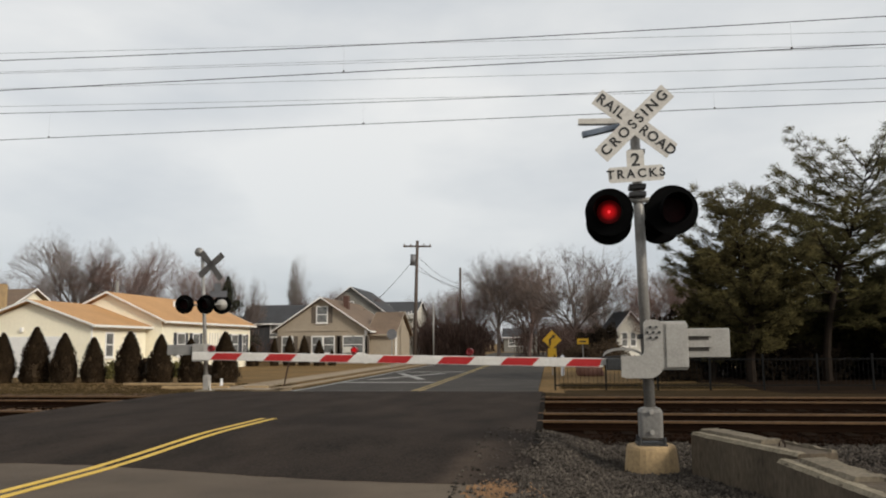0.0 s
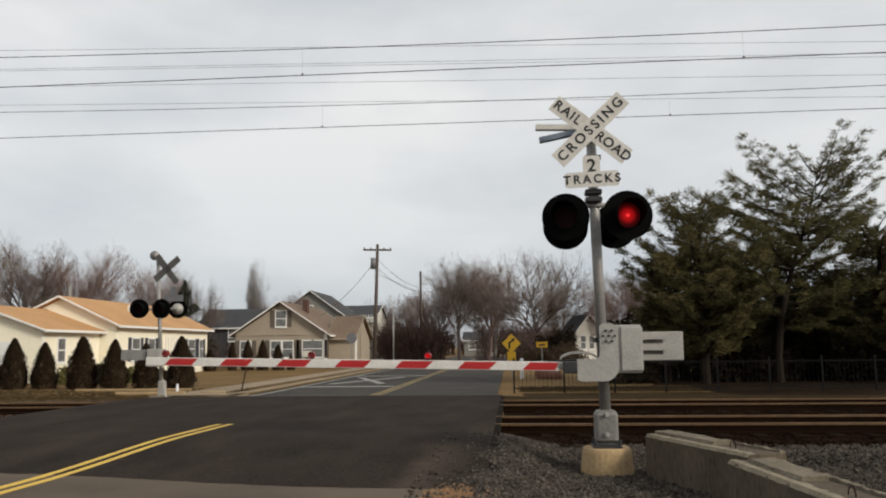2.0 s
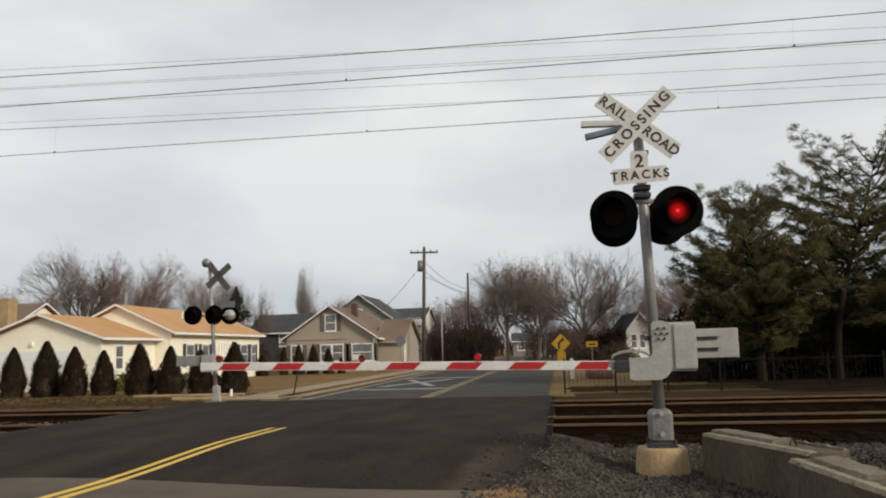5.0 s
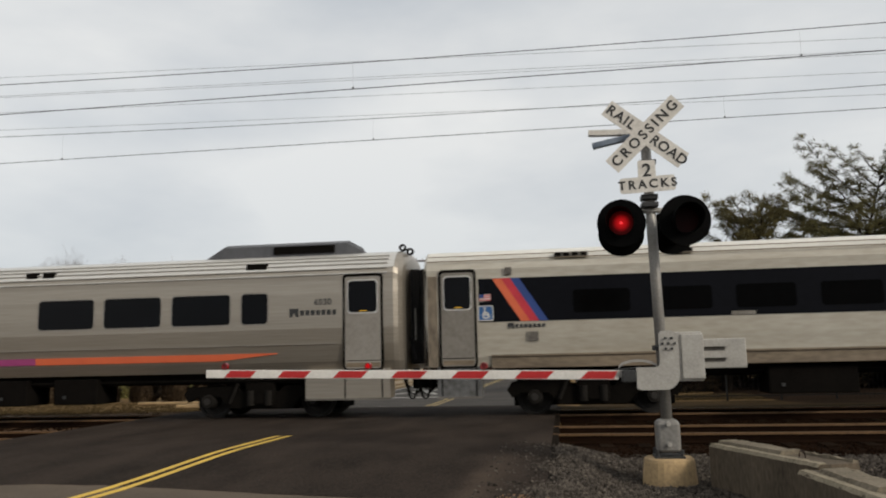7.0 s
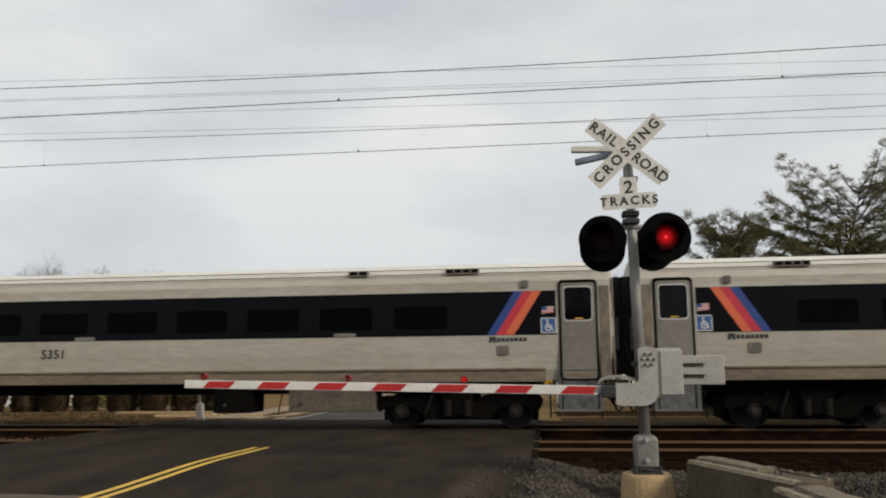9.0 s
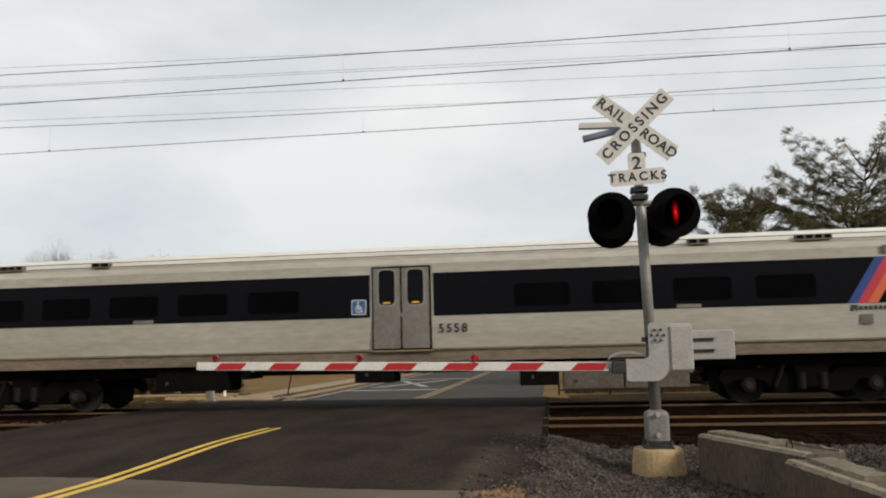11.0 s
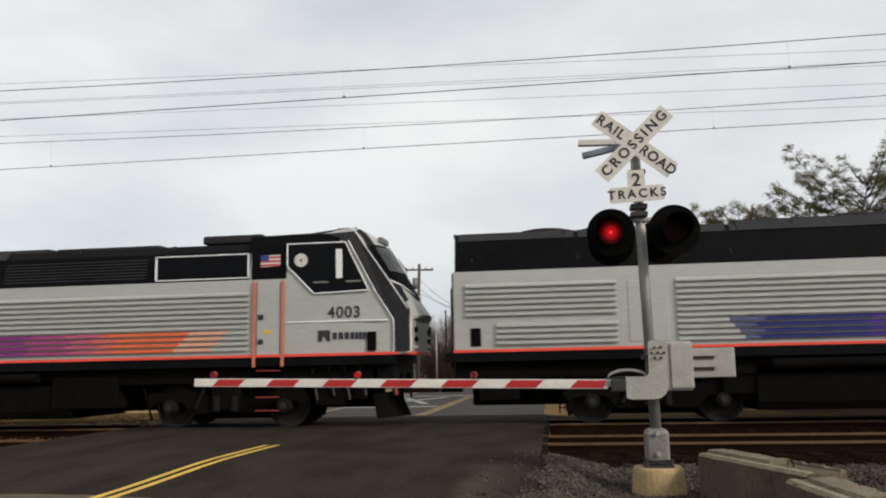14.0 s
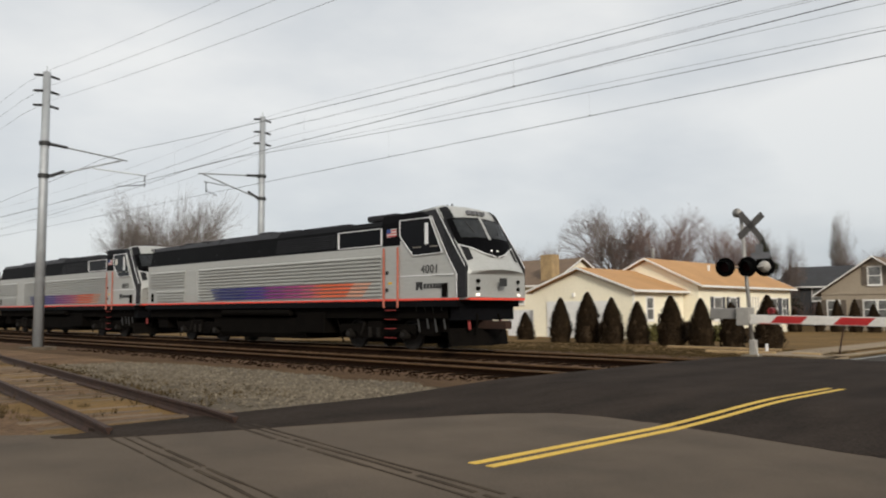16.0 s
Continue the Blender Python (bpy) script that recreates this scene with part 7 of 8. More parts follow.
def bare_tree_meshes(seed, lean=0.5, limbs=6, mat="bark", trunk=0.26, thick=0.02, levels=4, rise=0.1, wide=0.36):
    """A leafless tree one metre high: trunk, forking limbs, branches and fine twigs to the crown's edge."""
    rnd = random.Random(seed)
    tv, tf, cv, cf = [], [], [], []

    def stick(v, f, p, d, length, r0, r1, segs, n, wob):
        pts = [p.copy()]
        for s in range(segs):
            d = (d + Vector((rnd.gauss(0, wob), rnd.gauss(0, wob), rnd.gauss(0, wob)))).normalized()
            q = pts[-1] + d * length / segs
            limb(v, f, pts[-1], q, r0 + (r1 - r0) * s / segs, r0 + (r1 - r0) * (s + 1) / segs, n)
            pts.append(q)
        return pts, d

    def grow(p, d, length, r, level):
        q = p + d * length
        k = (q.x ** 2 + q.y ** 2) / wide ** 2 + ((q.z - 0.62) / 0.4) ** 2
        if k > 1:                       # keeps the crown's outline round
            length *= max(0.25, 1.6 - k)
        fine = level >= 2
        pts, e = stick(cv if fine else tv, cf if fine else tf, p, d, length, r, r * 0.6, (3, 3, 2, 2, 1)[level], 5 if level < 2 else 3, 0.06)
        if level == levels or length < 0.012:
            for _ in range(3):
                g = (e + Vector((rnd.gauss(0, 0.6), rnd.gauss(0, 0.6), rnd.gauss(0.1, 0.5)))).normalized()
                limb(cv, cf, pts[-1], pts[-1] + g * rnd.uniform(0.015, 0.035), r * 0.55, r * 0.3, 3)
            return
        for n in range(5):
            i = min(len(pts) - 2, int(rnd.uniform(0.2, 1.0) * (len(pts) - 1)))
            q = pts[-1] if n == 0 else pts[i].lerp(pts[i + 1], rnd.random())
            s = Vector((rnd.gauss(0, 1), rnd.gauss(0, 1), rnd.gauss(0, 1)))
            s = (s - e * s.dot(e)).normalized()
            g = (e + s * (0.2 if n == 0 else rnd.uniform(0.4, 0.85)) + Vector((0, 0, rise))).normalized()
            grow(q, g, length * rnd.uniform(0.55, 0.8), r * 0.5, level + 1)

    base, e = stick(tv, tf, Vector((0, 0, -0.02)), Vector((0, 0, 1)), trunk + 0.2, thick, thick * 0.7, 5, 8, 0.03)
    for i in range(limbs):
        a = 6.283 * (i + rnd.uniform(-0.3, 0.3)) / limbs
        p = base[3].lerp(base[5], rnd.random())
        grow(p, Vector((math.cos(a) * lean, math.sin(a) * lean, 1)).normalized(), rnd.uniform(0.2, 0.3), thick * 0.5, 0)
    top = max(v.z for v in cv)
    cx, cy = sum(v.x for v in cv) / len(cv), sum(v.y for v in cv) / len(cv)
    for v in tv + cv:
        k = smooth(0.05, 0.6, v.z / top)
        v.x, v.y = v.x - cx * k, v.y - cy * k
        v /= top
    return mesh_from("trunk", tv, tf, mat), mesh_from("crown", cv, cf, mat)


def plant(name, label, category, meshes, m, group=""):
    t = thing(name, label, category, m, group)
    for nm, me in zip(("trunk", "crown"), meshes):
        o = new(nm, me)
        o.parent = t
    return t


BARE = [bare_tree_meshes(3, 0.6, 6, "bark", 0.2, 0.018), bare_tree_meshes(8, 0.5, 7, "bark_red", 0.12, 0.015), bare_tree_meshes(21, 0.75, 6, "bark", 0.16, 0.02, wide=0.44),
        bare_tree_meshes(34, 0.14, 6, "bark_pale", 0.1, 0.013, 4, 0.5, 0.13), bare_tree_meshes(55, 0.8, 9, "bark_pale", 0.04, 0.013, 4, 0.25, 0.5)]
TREES = [(-43.6, 69, 12.0, 1.0, 0), (-38.4, 69.5, 11.2, 0.95, 1), (-41.5, 76, 8.3, 0.9, 2), (-35.2, 77, 10.6, 0.95, 1), (-32.5, 82, 9.3, 0.6, 2), (-29.9, 92, 11.6, 0.8, 3),
         (-27.2, 93, 8.4, 1.1, 1), (-24.0, 98, 8.0, 1.2, 1), (2.6, 81, 11.1, 1.25, 2), (-5.4, 85, 11.4, 0.95, 0), (-2.4, 91, 11.6, 1.1, 1), (-9.2, 101, 9.8, 1.1, 1), (-14.0, 112, 9.2, 1.1, 0),
         (-19, 118, 8.6, 1.2, 1), (10.2, 78, 8.2, 1.2, 1), (13.5, 84, 9.8, 1.2, 0), (6.4, 98, 9.0, 1.2, 2), (-52, 74, 9.5, 1.2, 1), (-57.5, 70, 8.5, 1.3, 0),
         (-71, 35, 13.2, 0.95, 4), (-78, 40, 11.0, 1.2, 0), (-3.2, 102, 10.5, 1.1, 2), (-66, 66, 9.0, 1.3, 1), (-86, 60, 10.0, 1.4, 2)]
for i, (x, y, h, w, k) in enumerate(TREES):
    lab = {0: "tall bare tree with grey-brown branches", 1: "bare tree with a fine reddish twig crown", 2: "broad bare tree with spreading limbs", 3: "narrow upright bare poplar",
           4: "wide bare tree with pale fanning branches"}[k]
    plant("bare_tree", lab, "tree", BARE[k], pose(x, y, Z - 0.1, 0, 0, 67 * i) @ Matrix.Diagonal((1.1 * h * w, 1.1 * h * w, 1.1 * h, 1)), "bare trees")


def brush(name, label, n, size, zone, height, mat, seed):
    """A thicket of thin upright stems and twigs."""
    rnd = random.Random(seed)
    v, f = [], []
    for _ in range(n):
        x, y = zone(rnd)
        h = height * rnd.uniform(0.45, 1.0)
        p = Vector((x, y, Z))
        d = Vector((rnd.gauss(0, 0.25), rnd.gauss(0, 0.25), 1)).normalized()
        q = p + d * h * 0.6
        limb(v, f, p, q, size, size * 0.6, 3)
        for _ in range(6):
            e = q + Vector((rnd.gauss(0, 0.3), rnd.gauss(0, 0.3), rnd.uniform(-0.25, 0.6))) * h * 0.5
            limb(v, f, p.lerp(q, rnd.uniform(0.4, 1)), e, size * 0.55, size * 0.3, 3)
    return tagged(new(name, mesh_from(name, v, f, mat)), label, "thicket", kind="stuff")


brush("thicket", "dense dark brown winter brush", 900, 0.045, lambda r: (r.uniform(-15.6, -8.2), r.uniform(92, 104)), 6.3, "thicket", 1)
brush("thicket", "dense dark brown winter brush beside the road", 420, 0.04, lambda r: (r.uniform(0.5, 5.5), r.uniform(70, 84)), 4.2, "thicket", 2)
brush("thicket", "tall brown brush behind the far house", 700, 0.05, lambda r: (r.uniform(-7, 14), r.uniform(165, 180)), 9.0, "thicket", 6)
brush("thicket", "dark tangled brush between the trees", 80, 0.04, lambda r: (r.uniform(-4.2, 0.8), r.uniform(93, 99)), 6.0, "thicket", 7)
brush("thicket", "low brown scrub behind the houses", 800, 0.05, lambda r: (r.uniform(-60, -30), r.uniform(74, 90)), 5.0, "thicket", 3)
brush("thicket", "far brown hedgerow along the horizon", 1500, 0.12, lambda r: (r.uniform(-80, 90), r.uniform(150, 175)), 6.0, "thicket", 4)
brush("thicket", "far brown hedgerow along the railway", 900, 0.1, lambda r: (r.uniform(-230, -90), r.uniform(55, 110)), 6.0, "thicket", 5)


def leaf_cloud(verts, faces, rnd, c, n, spread, size, flatness=0.5, up=0.3, wide=0.28):
    """Small leaf blades scattered round a point."""
    for _ in range(n):
        p = c + Vector((rnd.gauss(0, 1), rnd.gauss(0, 1), rnd.gauss(0, flatness))) * spread
        d = Vector((rnd.gauss(0, 1), rnd.gauss(0, 1), rnd.gauss(up, 0.6))).normalized()
        s = d.orthogonal().normalized() * size * wide
        k = size * rnd.uniform(0.7, 1.3)
        o = len(verts)
        verts.extend((p - s, p + s, p + d * k + s * 0.5, p + d * k - s * 0.5))
        faces.append((o, o + 1, o + 2, o + 3))


def tuft(verts, faces, rnd, c, d, n, size):
    """A burst of long needles round a shoot."""
    for _ in range(n):
        g = (d + Vector((rnd.gauss(0, 0.75), rnd.gauss(0, 0.75), rnd.gauss(0.1, 0.6)))).normalized()
        s = g.orthogonal().normalized() * size * 0.1
        b = c + Vector((rnd.gauss(0, 0.35), rnd.gauss(0, 0.35), rnd.gauss(0, 0.25))) * size
        o = len(verts)
        verts.extend((b - s, b + s, b + g * size * rnd.uniform(0.7, 1.2)))
        faces.append((o, o + 1, o + 2))


def pine(name, label, x, y, height, radius, base, mat, seed, density=1.0, gaps=0.0, lean=0.0, crown=1.6):
    """A pine: tapered trunk, uneven upturned limbs with branchlets, bursts of needles at the shoots."""
    rnd = random.Random(seed)
    t = thing(name, label, "tree", pose(x, y, Z), "pines behind the fence")
    tv, tf, cv, cf = [], [], [], []
    pts = [Vector((0.12 * math.sin(i * 0.9 + seed) + lean * (i / 8) ** 1.6, 0.1 * math.cos(i * 1.3), height * 0.95 * i / 8)) for i in range(9)]
    for i in range(8):
        limb(tv, tf, pts[i], pts[i + 1], 0.2 * (1 - i / 8.5), 0.2 * (1 - (i + 1) / 8.5), 8)
    z = base
    while z < height * 0.97:
        k = (z - base) / (height - base)
        prof = (1 - k ** crown) ** 0.8 * (0.6 + 0.4 * min(1, k / 0.2)) * (0.85 + 0.4 * noise.noise((z * 0.8, seed, 0)))
        count = rnd.randint(4, 6)
        turn = rnd.uniform(0, 6.28)
        for n in range(count):
            if rnd.random() < gaps:
                continue
            a = turn + 6.283 * (n + rnd.uniform(-0.3, 0.3)) / count
            ln = radius * prof * rnd.uniform(0.55, 1.12) + 0.3
            u = min(7.999, z / (height * 0.95) * 8)
            p = pts[int(u)].lerp(pts[int(u) + 1], u % 1)
            out = Vector((math.cos(a), math.sin(a), 0))
            side = Vector((-math.sin(a), math.cos(a), 0))
            rise = rnd.uniform(-0.05, 0.2) + 0.75 * k ** 2.2
            m = max(3, int(ln / 0.24))
            prev = p
            for j in range(1, m + 1):
                w = j / m
                q = p + out * ln * w + side * 0.1 * math.sin(w * 4 + n) + Vector((0, 0, ln * (rise * w + 0.22 * w * w)))
                limb(tv, tf, prev, q, 0.04 * (1 - 0.85 * (w - 1 / m)), 0.04 * (1 - 0.85 * w), 4)
                for sgn in (-1, 1):        # flat sprays to both sides of the limb
                    if rnd.random() > density * (0.4 + 0.7 * w):
                        continue
                    e = (out * rnd.uniform(0.5, 1.0) + side * sgn * rnd.uniform(0.4, 1.0) + Vector((0, 0, rnd.uniform(0.0, 0.35)))).normalized()
                    l2 = (0.3 + 0.22 * ln * (1 - w) ** 0.7) * rnd.uniform(0.6, 1.2)
                    c0 = prev.lerp(q, rnd.random())
                    c1 = c0 + e * l2
                    limb(tv, tf, c0, c1, 0.013, 0.005, 3)
                    for f_ in range(max(2, int(l2 / 0.15))):
                        tuft(cv, cf, rnd, c0.lerp(c1, 0.3 + 0.7 * (f_ + 1) / max(2, int(l2 / 0.15))), e, 12, 0.21)
                prev = q
            tuft(cv, cf, rnd, prev, (out + Vector((0, 0, 0.5))).normalized(), 20, 0.25)
        z += rnd.uniform(0.24, 0.42)
    tuft(cv, cf, rnd, pts[8], Vector((0, 0, 1)), 60, 0.3)
    for nm, v, f, mt in (("trunk", tv, tf, "pine_bark"), ("crown", cv, cf, mat)):
        o = new(nm, mesh_from(nm, v, f, mt))
        o.parent = t


pine("pine_tree", "dense pine with golden-green needles behind the fence", 8.3, 34.6, 7.3, 3.5, 1.3, "needles_gold", 4, 1.3, 0.0, -0.3, 2.8)
pine("pine_tree", "tall open pine with dark green needles", 11.4, 35.4, 9.6, 4.4, 2.2, "needles", 9, 1.05, 0.36, 2.2, 4.0)
pine("pine_tree", "tall dark green pine", 15.9, 36.5, 6.9, 3.6, 1.0, "needles", 15, 1.1, 0.2, 0.4, 3.4)
pine("pine_tree", "dark green pine with low limbs", 19.8, 35.0, 7.9, 3.4, 1.0, "needles", 23, 1.0, 0.1, 0.0, 2.5)
pine("pine_tree", "low young pine with golden-green needles", 7.0, 36.6, 5.4, 1.7, 0.8, "needles_gold", 31, 1.1)
pine("pine_tree", "shaded dark pine standing behind others", 9.6, 39.0, 6.0, 3.0, 0.5, "needles", 37, 1.0)
pine("pine_tree", "shaded dark pine standing behind others", 13.5, 40.0, 6.2, 3.6, 0.4, "needles", 41, 1.2)
pine("pine_tree", "shaded dark pine standing behind others", 17.6, 40.0, 6.6, 4.0, 0.4, "needles", 43, 1.2)


def spruce(x, y, h, r, seed):
    """A pointed spruce: straight trunk, short drooping limbs in whorls, dense dark sprays."""
    rnd = random.Random(seed)
    t = thing("spruce_tree", "dark pointed spruce beside the ranch house", "tree", pose(x, y, Z))
    tv, tf, v, f = [], [], [], []
    limb(tv, tf, Vector((0, 0, 0)), Vector((0, 0, h)), 0.13, 0.015, 7)
    z = 0.5
    while z < h:
        k = 1 - z / h
        for j in range(7):
            a = rnd.uniform(0, 6.28)
            n = r * k * rnd.uniform(0.6, 1.1) + 0.03
            tip = Vector((n * math.cos(a), n * math.sin(a), z - 0.1 * n))
            limb(tv, tf, Vector((0, 0, z)), tip, 0.02, 0.006, 4)
            for u in (0.35, 0.6, 0.8, 1.0):
                leaf_cloud(v, f, rnd, Vector((0, 0, z)).lerp(tip, u), 9, 0.03 + 0.22 * k, 0.1 + 0.2 * k, 0.6)
        z += 0.2
    for nm, a, b, mt in (("trunk", tv, tf, "pine_bark"), ("crown", v, f, "needles_dark")):
        new(nm, mesh_from(nm, a, b, mt)).parent = t


M["needles_dark"] = material("needles_dark", col(0.04, 0.04, 0.026), col(0.018, 0.018, 0.013), 0.85, scale=0.5, fine=3, bump=0, island=0.4, spec=0.06)
spruce(-27.5, 66, 7.6, 3.3, 51)


# Very dark brown ground whose colour carries the deep shade below the pines.
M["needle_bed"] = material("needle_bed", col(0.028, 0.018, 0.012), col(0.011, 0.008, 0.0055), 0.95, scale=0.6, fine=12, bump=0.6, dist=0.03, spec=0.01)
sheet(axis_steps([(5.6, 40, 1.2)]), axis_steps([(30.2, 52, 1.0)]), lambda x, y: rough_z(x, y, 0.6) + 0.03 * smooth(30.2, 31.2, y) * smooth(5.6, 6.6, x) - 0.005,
      "needle_bed", "pine_bed", "dark ground sheet painted as the shade under the pines", "ground")

# The painted pine shade drawn forward over the verge, from x = 7.2 on.
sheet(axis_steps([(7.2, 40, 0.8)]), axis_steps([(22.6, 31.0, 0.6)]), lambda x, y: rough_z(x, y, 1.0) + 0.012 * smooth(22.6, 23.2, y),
      "needle_bed", "pine_bed", "dark ground sheet painted as pine shade along the fence", "ground")
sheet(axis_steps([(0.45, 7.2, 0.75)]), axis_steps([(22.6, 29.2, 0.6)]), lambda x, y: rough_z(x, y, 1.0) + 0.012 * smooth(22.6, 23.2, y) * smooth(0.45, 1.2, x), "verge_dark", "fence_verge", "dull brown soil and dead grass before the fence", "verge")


def evergreen_mass(x, y, w, d, h, seed, label="near-black bush mass added in place of the shade under the pines"):
    """A broad uneven bush of many small leaf clumps on short stems."""
    rnd = random.Random(seed)
    t = thing("evergreen_bush", label, "bush", pose(x, y, Z), "bushes under the pines")
    v, f, tv, tf = [], [], [], []
    for _ in range(int(w * h * 60)):
        u = Vector((rnd.uniform(-w / 2, w / 2), rnd.uniform(-d / 2, d / 2), 0))
        top = h * (0.6 + 0.4 * noise.noise((u.x * 0.9 + seed, u.y * 0.9, 0)) + 0.15)
        u.z = top * rnd.random() ** 0.7
        leaf_cloud(v, f, rnd, u, 14, 0.16, 0.17, 0.8)
        if rnd.random() < 0.1:
            limb(tv, tf, Vector((u.x * 0.9, u.y * 0.9, 0)), u, 0.03, 0.012, 4)
    for nm, a, b, mt in (("stem_cluster", tv, tf, "pine_bark"), ("foliage", v, f, "shaded_leaf")):
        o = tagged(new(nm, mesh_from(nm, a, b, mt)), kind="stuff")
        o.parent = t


# Arborvitae leaf cut by over half: the pines' deep shade is in the colour.
M["shaded_leaf"] = material("shaded_leaf", col(0.019, 0.0135, 0.008), col(0.009, 0.0065, 0.0042), 0.9, scale=1.2, fine=6, bump=0, island=0.4, spec=0.05)
# Masses added to close the dark, shaded gap behind the fence.
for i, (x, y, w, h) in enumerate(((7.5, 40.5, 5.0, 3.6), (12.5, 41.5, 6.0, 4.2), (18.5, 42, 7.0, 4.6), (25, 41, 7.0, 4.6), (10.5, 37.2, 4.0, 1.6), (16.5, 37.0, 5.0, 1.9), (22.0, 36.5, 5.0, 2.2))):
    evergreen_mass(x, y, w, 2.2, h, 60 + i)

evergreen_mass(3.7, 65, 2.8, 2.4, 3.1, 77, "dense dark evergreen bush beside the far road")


def hedge_cone(seed, mat):
    """A clipped evergreen cone one metre high and about half a metre wide."""
    rnd = random.Random(seed)
    cv, cf = [], []

    def shape(a, z):
        """A full foot, straight upper slopes, and the lumps of several leaders."""
        k = max(0.0, 1 - z ** 1.9) ** 0.9 * (0.84 + 0.16 * min(1, z / 0.2))
        return k * (1 + 0.38 * noise.noise((2.2 * math.cos(a) + seed, 2.2 * math.sin(a), 4 * z)) + 0.34 * noise.noise((6 * math.cos(a) + seed, 6 * math.sin(a), 12 * z)))

    for _ in range(5200):
        z = rnd.random() ** 0.85
        a = rnd.uniform(0, 6.28)
        r = 0.255 * shape(a, z)
        p = Vector((r * math.cos(a), r * math.sin(a), z * 0.97)) * rnd.uniform(0.93, 1.0)
        p.z = z * 0.97
        d = Vector((math.cos(a) * 0.5, math.sin(a) * 0.5, rnd.uniform(0.3, 1.2))).normalized()
        s = Vector((-math.sin(a), math.cos(a), rnd.uniform(-0.3, 0.3))) * 0.011
        o = len(cv)
        k = rnd.uniform(0.03, 0.06)
        cv.extend((p - s, p + s, p + d * k + s * 0.4, p + d * k - s * 0.4))
        cf.append((o, o + 1, o + 2, o + 3))
    core_v, core_f = [], []
    n = 14
    for i in range(9):
        z = i / 8
        for j in range(n):
            a = 6.283 * j / n
            r = 0.235 * shape(a, z * 0.99)
            core_v.append((r * math.cos(a), r * math.sin(a), z * 0.95))
    for i in range(8):
        for j in range(n):
            core_f.append((i * n + j, i * n + (j + 1) % n, (i + 1) * n + (j + 1) % n, (i + 1) * n + j))
    return mesh_from("core", core_v, core_f, mat), mesh_from("foliage", cv, cf, mat)


CONES = [hedge_cone(2, "arborvitae"), hedge_cone(7, "arborvitae"), hedge_cone(19, "arborvitae")]


def cone_shrub(x, y, h, w, i, label="dark clipped arborvitae cone on the verge", group="row of arborvitae"):
    t = thing("arborvitae", label, "shrub", pose(x, y, ground_z(x, y) - 0.03, 0, 0, 83 * i) @ Matrix.Diagonal((w * 2, w * 2, h, 1)), group)
    for nm, me in zip(("core", "foliage"), CONES[i % 3]):
        o = new(nm, me)
        o.parent = t


for i, (x, h, w) in enumerate(((-25.5, 2.35, 1.15), (-23.9, 2.6, 1.35), (-22.3, 2.3, 1.22), (-20.93, 2.1, 1.12), (-19.22, 2.35, 1.32), (-17.57, 2.2, 1.12), (-16.2, 2.0, 1.1), (-14.62, 2.3, 1.25))):
    cone_shrub(x, 34.8 + 0.15 * math.sin(i * 2.1), h, w, i)
cone_shrub(-29.2, 36.5, 1.6, 1.0, 3, "small rounded evergreen by the garage")
for i, (x, h) in enumerate(((-22.0, 2.3), (-20.75, 2.4), (-19.55, 2.4), (-18.3, 2.05), (-17.25, 1.3))):
    cone_shrub(x, 62.5, h, (0.75, 1.0, 1.0, 0.95, 0.6)[i], i, "slim dark arborvitae before the beige house", "arborvitae before the beige house")
cone_shrub(-23.45, 61.5, 1.7, 1.0, 1, "slim dark arborvitae before the beige house", "arborvitae before the beige house")


def round_shrub(x, y, r, mat, label, seed):
    rnd = random.Random(seed)
    v, f = [], []
    for _ in range(150):
        d = Vector((rnd.gauss(0, 1), rnd.gauss(0, 1), abs(rnd.gauss(0, 0.9)))).normalized()
        leaf_cloud(v, f, rnd, d * r * rnd.uniform(0.7, 0.95), 16, 0.1 * r, 0.16, 1.0)
    t = thing("shrub", label, "shrub", pose(x, y, Z))
    o = new("foliage", mesh_from("foliage", v, f, mat))
    o.parent = t
    st = part("stem", tubed((0, 0, 0), (0, 0, r * 0.6), 0.06, n=6), "pine_bark", t)


for i, (x, y, r, mt, lab) in enumerate(((-22.6, 39.5, 0.75, "shrub", "yellow-green garden shrub by the house"), (-21.0, 40.0, 0.95, "arborvitae", "dark rounded garden shrub"),
                                        (-19.4, 41, 0.8, "shrub", "yellow-green garden shrub by the house"), (-18.0, 40, 0.7, "arborvitae", "dark rounded garden shrub"),
                                        (5.4, 37.0, 1.3, "arborvitae", "dark shrub behind the fence"), (4.2, 60, 1.8, "arborvitae", "dark evergreen mass by the road"), (2.4, 62, 1.6, "arborvitae", "dark evergreen mass by the road"))):
    round_shrub(x, y, r, mt, lab, i)


# dead grass tufts on the verges
def tufts(name, n, zone, h, mat, label, seed):
    rnd = random.Random(seed)
    v, f = [], []
    for _ in range(n):
        x, y = zone(rnd)
        z = ground_z(x, y) + 0.03
        for _ in range(5):
            a = rnd.uniform(0, 6.28)
            k = h * rnd.uniform(0.4, 1.1)
            o = len(v)
            s = Vector((math.cos(a), math.sin(a), 0)) * 0.012
            p = Vector((x + rnd.gauss(0, 0.04), y + rnd.gauss(0, 0.04), z))
            q = p + Vector((rnd.gauss(0, 0.5), rnd.gauss(0, 0.5), 1)) * k
            v.extend((p - s, p + s, q))
            f.append((o, o + 1, o + 2))
    return tagged(new(name, mesh_from(name, v, f, mat)), label, "grass", kind="stuff")


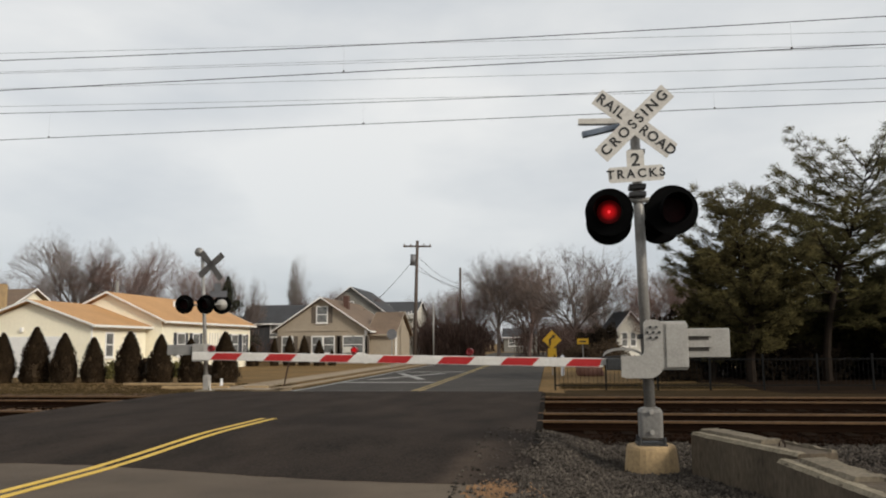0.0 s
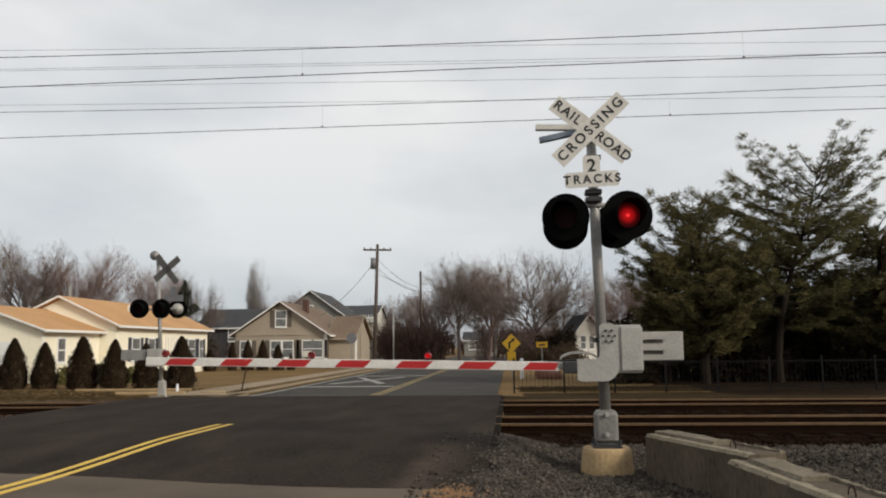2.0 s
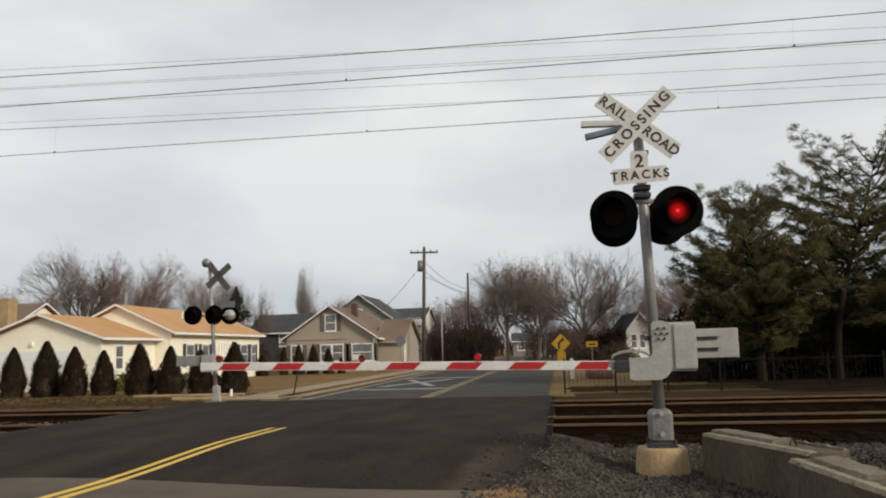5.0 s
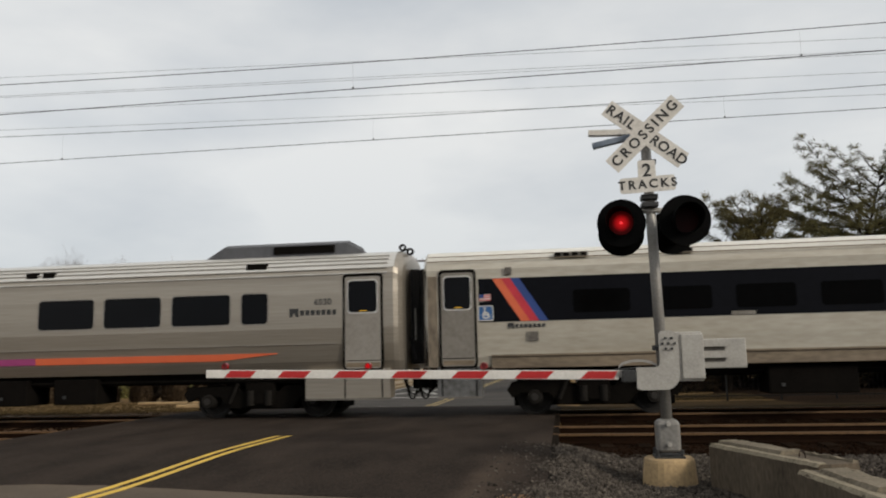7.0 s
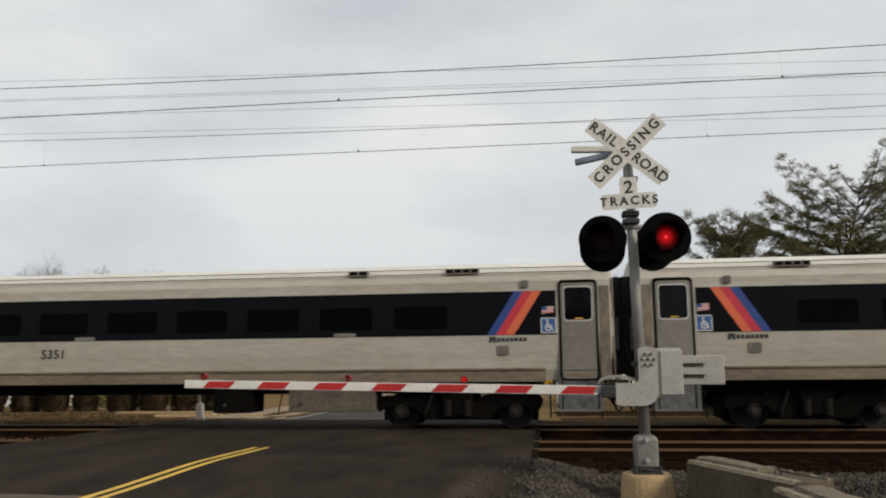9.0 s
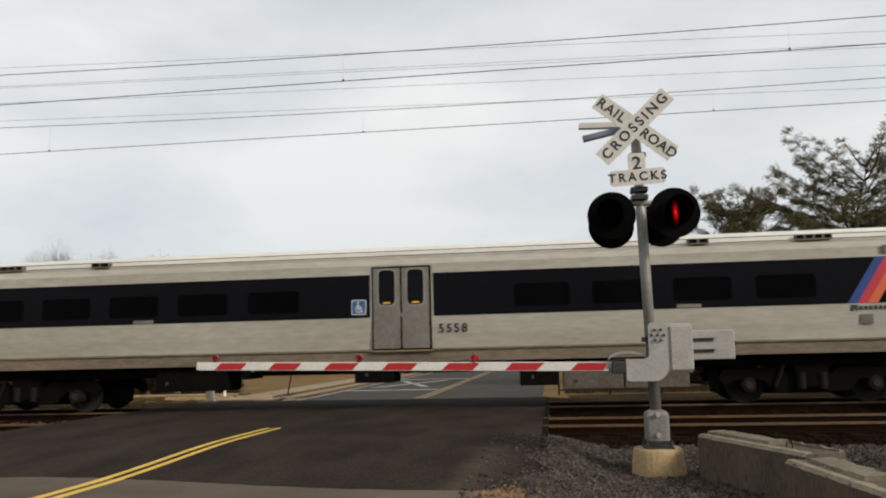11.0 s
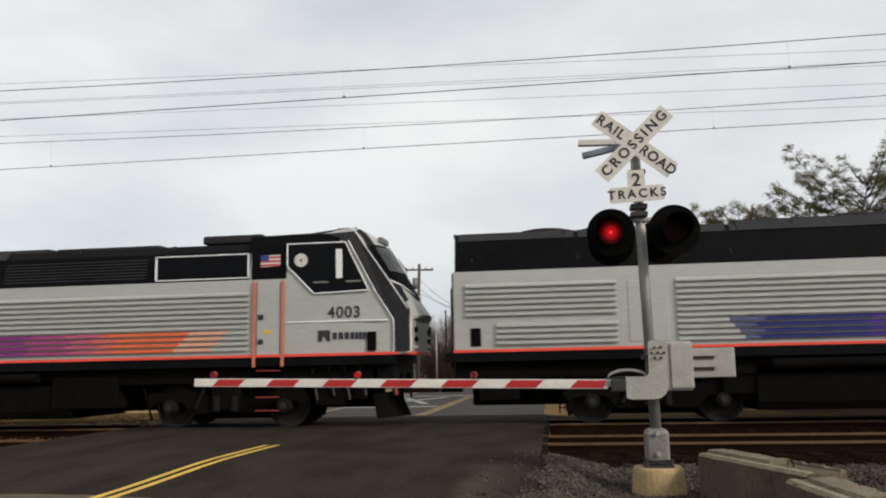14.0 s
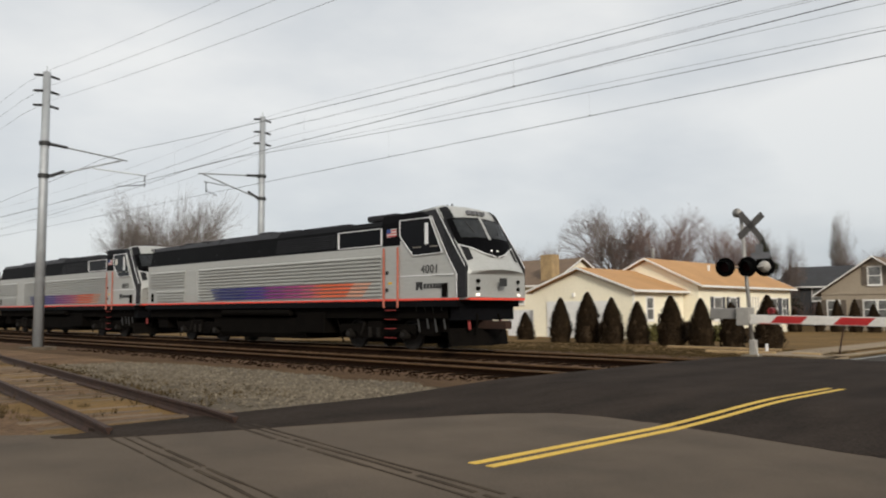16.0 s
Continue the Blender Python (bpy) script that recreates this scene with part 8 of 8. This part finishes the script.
M["straw"] = material("straw", col(0.085, 0.058, 0.025), col(0.034, 0.024, 0.011), 0.9, scale=0.4, fine=3, bump=0, island=0.4, spec=0.1)
tufts("verge_grass", 9000, lambda r: (r.uniform(-34, -10.5), r.uniform(22.5, 33)), 0.07, "straw", "tufts of dead straw-coloured grass", 1)
tufts("verge_grass", 3000, lambda r: (0.4 + 6.5 * r.random(), r.uniform(29.6, 33)), 0.08, "straw", "tufts of dead grass along the fence", 2)
def beside_spur(r):
    while True:
        x, y = r.uniform(-34, -11.5), r.uniform(2.5, 8.5)
        if spur_gap(x, y) > 1.2 or r.random() < 0.08:
            return x, y


tufts("spur_grass", 2600, beside_spur, 0.1, "straw", "dead grass and leaves round the spur", 3)


# where the train's first coupling stands along the track
RUN = [(0.0, 175.2), (3.0, 98.7), (6.0, 22.2), (6.5, 9.41), (7.0, -3.34), (7.5, -15.7), (8.0, -27.6), (8.5, -38.6), (9.0, -50.05), (9.5, -61.45), (10.0, -72.6), (10.5, -83.6), (11.0, -94.45),
       (11.5, -105.15), (12.0, -115.34), (12.5, -125.4), (13.0, -135.22), (13.5, -144.7), (14.0, -154.15), (14.5, -163.2), (15.0, -172.15), (15.5, -179.9),
       (15.6, -182.4), (15.7, -184.37), (15.8, -186.15), (15.9, -187.93), (16.0, -189.52)]


FLASH = [(0.48 + 1.4 * k, 1.23 + 1.4 * k) for k in range(12)]


def flashing(lens, at, lit_first, quick=1 / 30):
    """Half turns of a lens wheel in three frames each."""
    rows, a = [], 0 if lit_first else 180
    rows.append((0.0, at @ pose(0, 0, 0, 0, 0, a)))
    for on, off in FLASH:
        for t0 in (on, off):
            if t0 > 15.8:
                continue
            rows.append((t0 - 1.5 * quick, at @ pose(0, 0, 0, 0, 0, a)))
            for k in (60, 120, 180):
                rows.append((t0 - 1.5 * quick + quick * k / 60, at @ pose(0, 0, 0, 0, 0, a + k)))
            a += 180
    rows.append((16.0, at @ pose(0, 0, 0, 0, 0, a)))
    walk(lens, rows)


def motions():
    for car, off in TRAIN:
        walk(car, [(t, pose(x + off, FAR, 0)) for t, x in RUN])
    flashing(lens_left, pose(0, 0, 0), True)
    flashing(lens_right, pose(0, 0, 0), False)
    for o, x in arm_lens:
        if x < 5:
            flashing(o, pose(x, 0, 0.125, 0, 0, 180), x > 3)


motions()
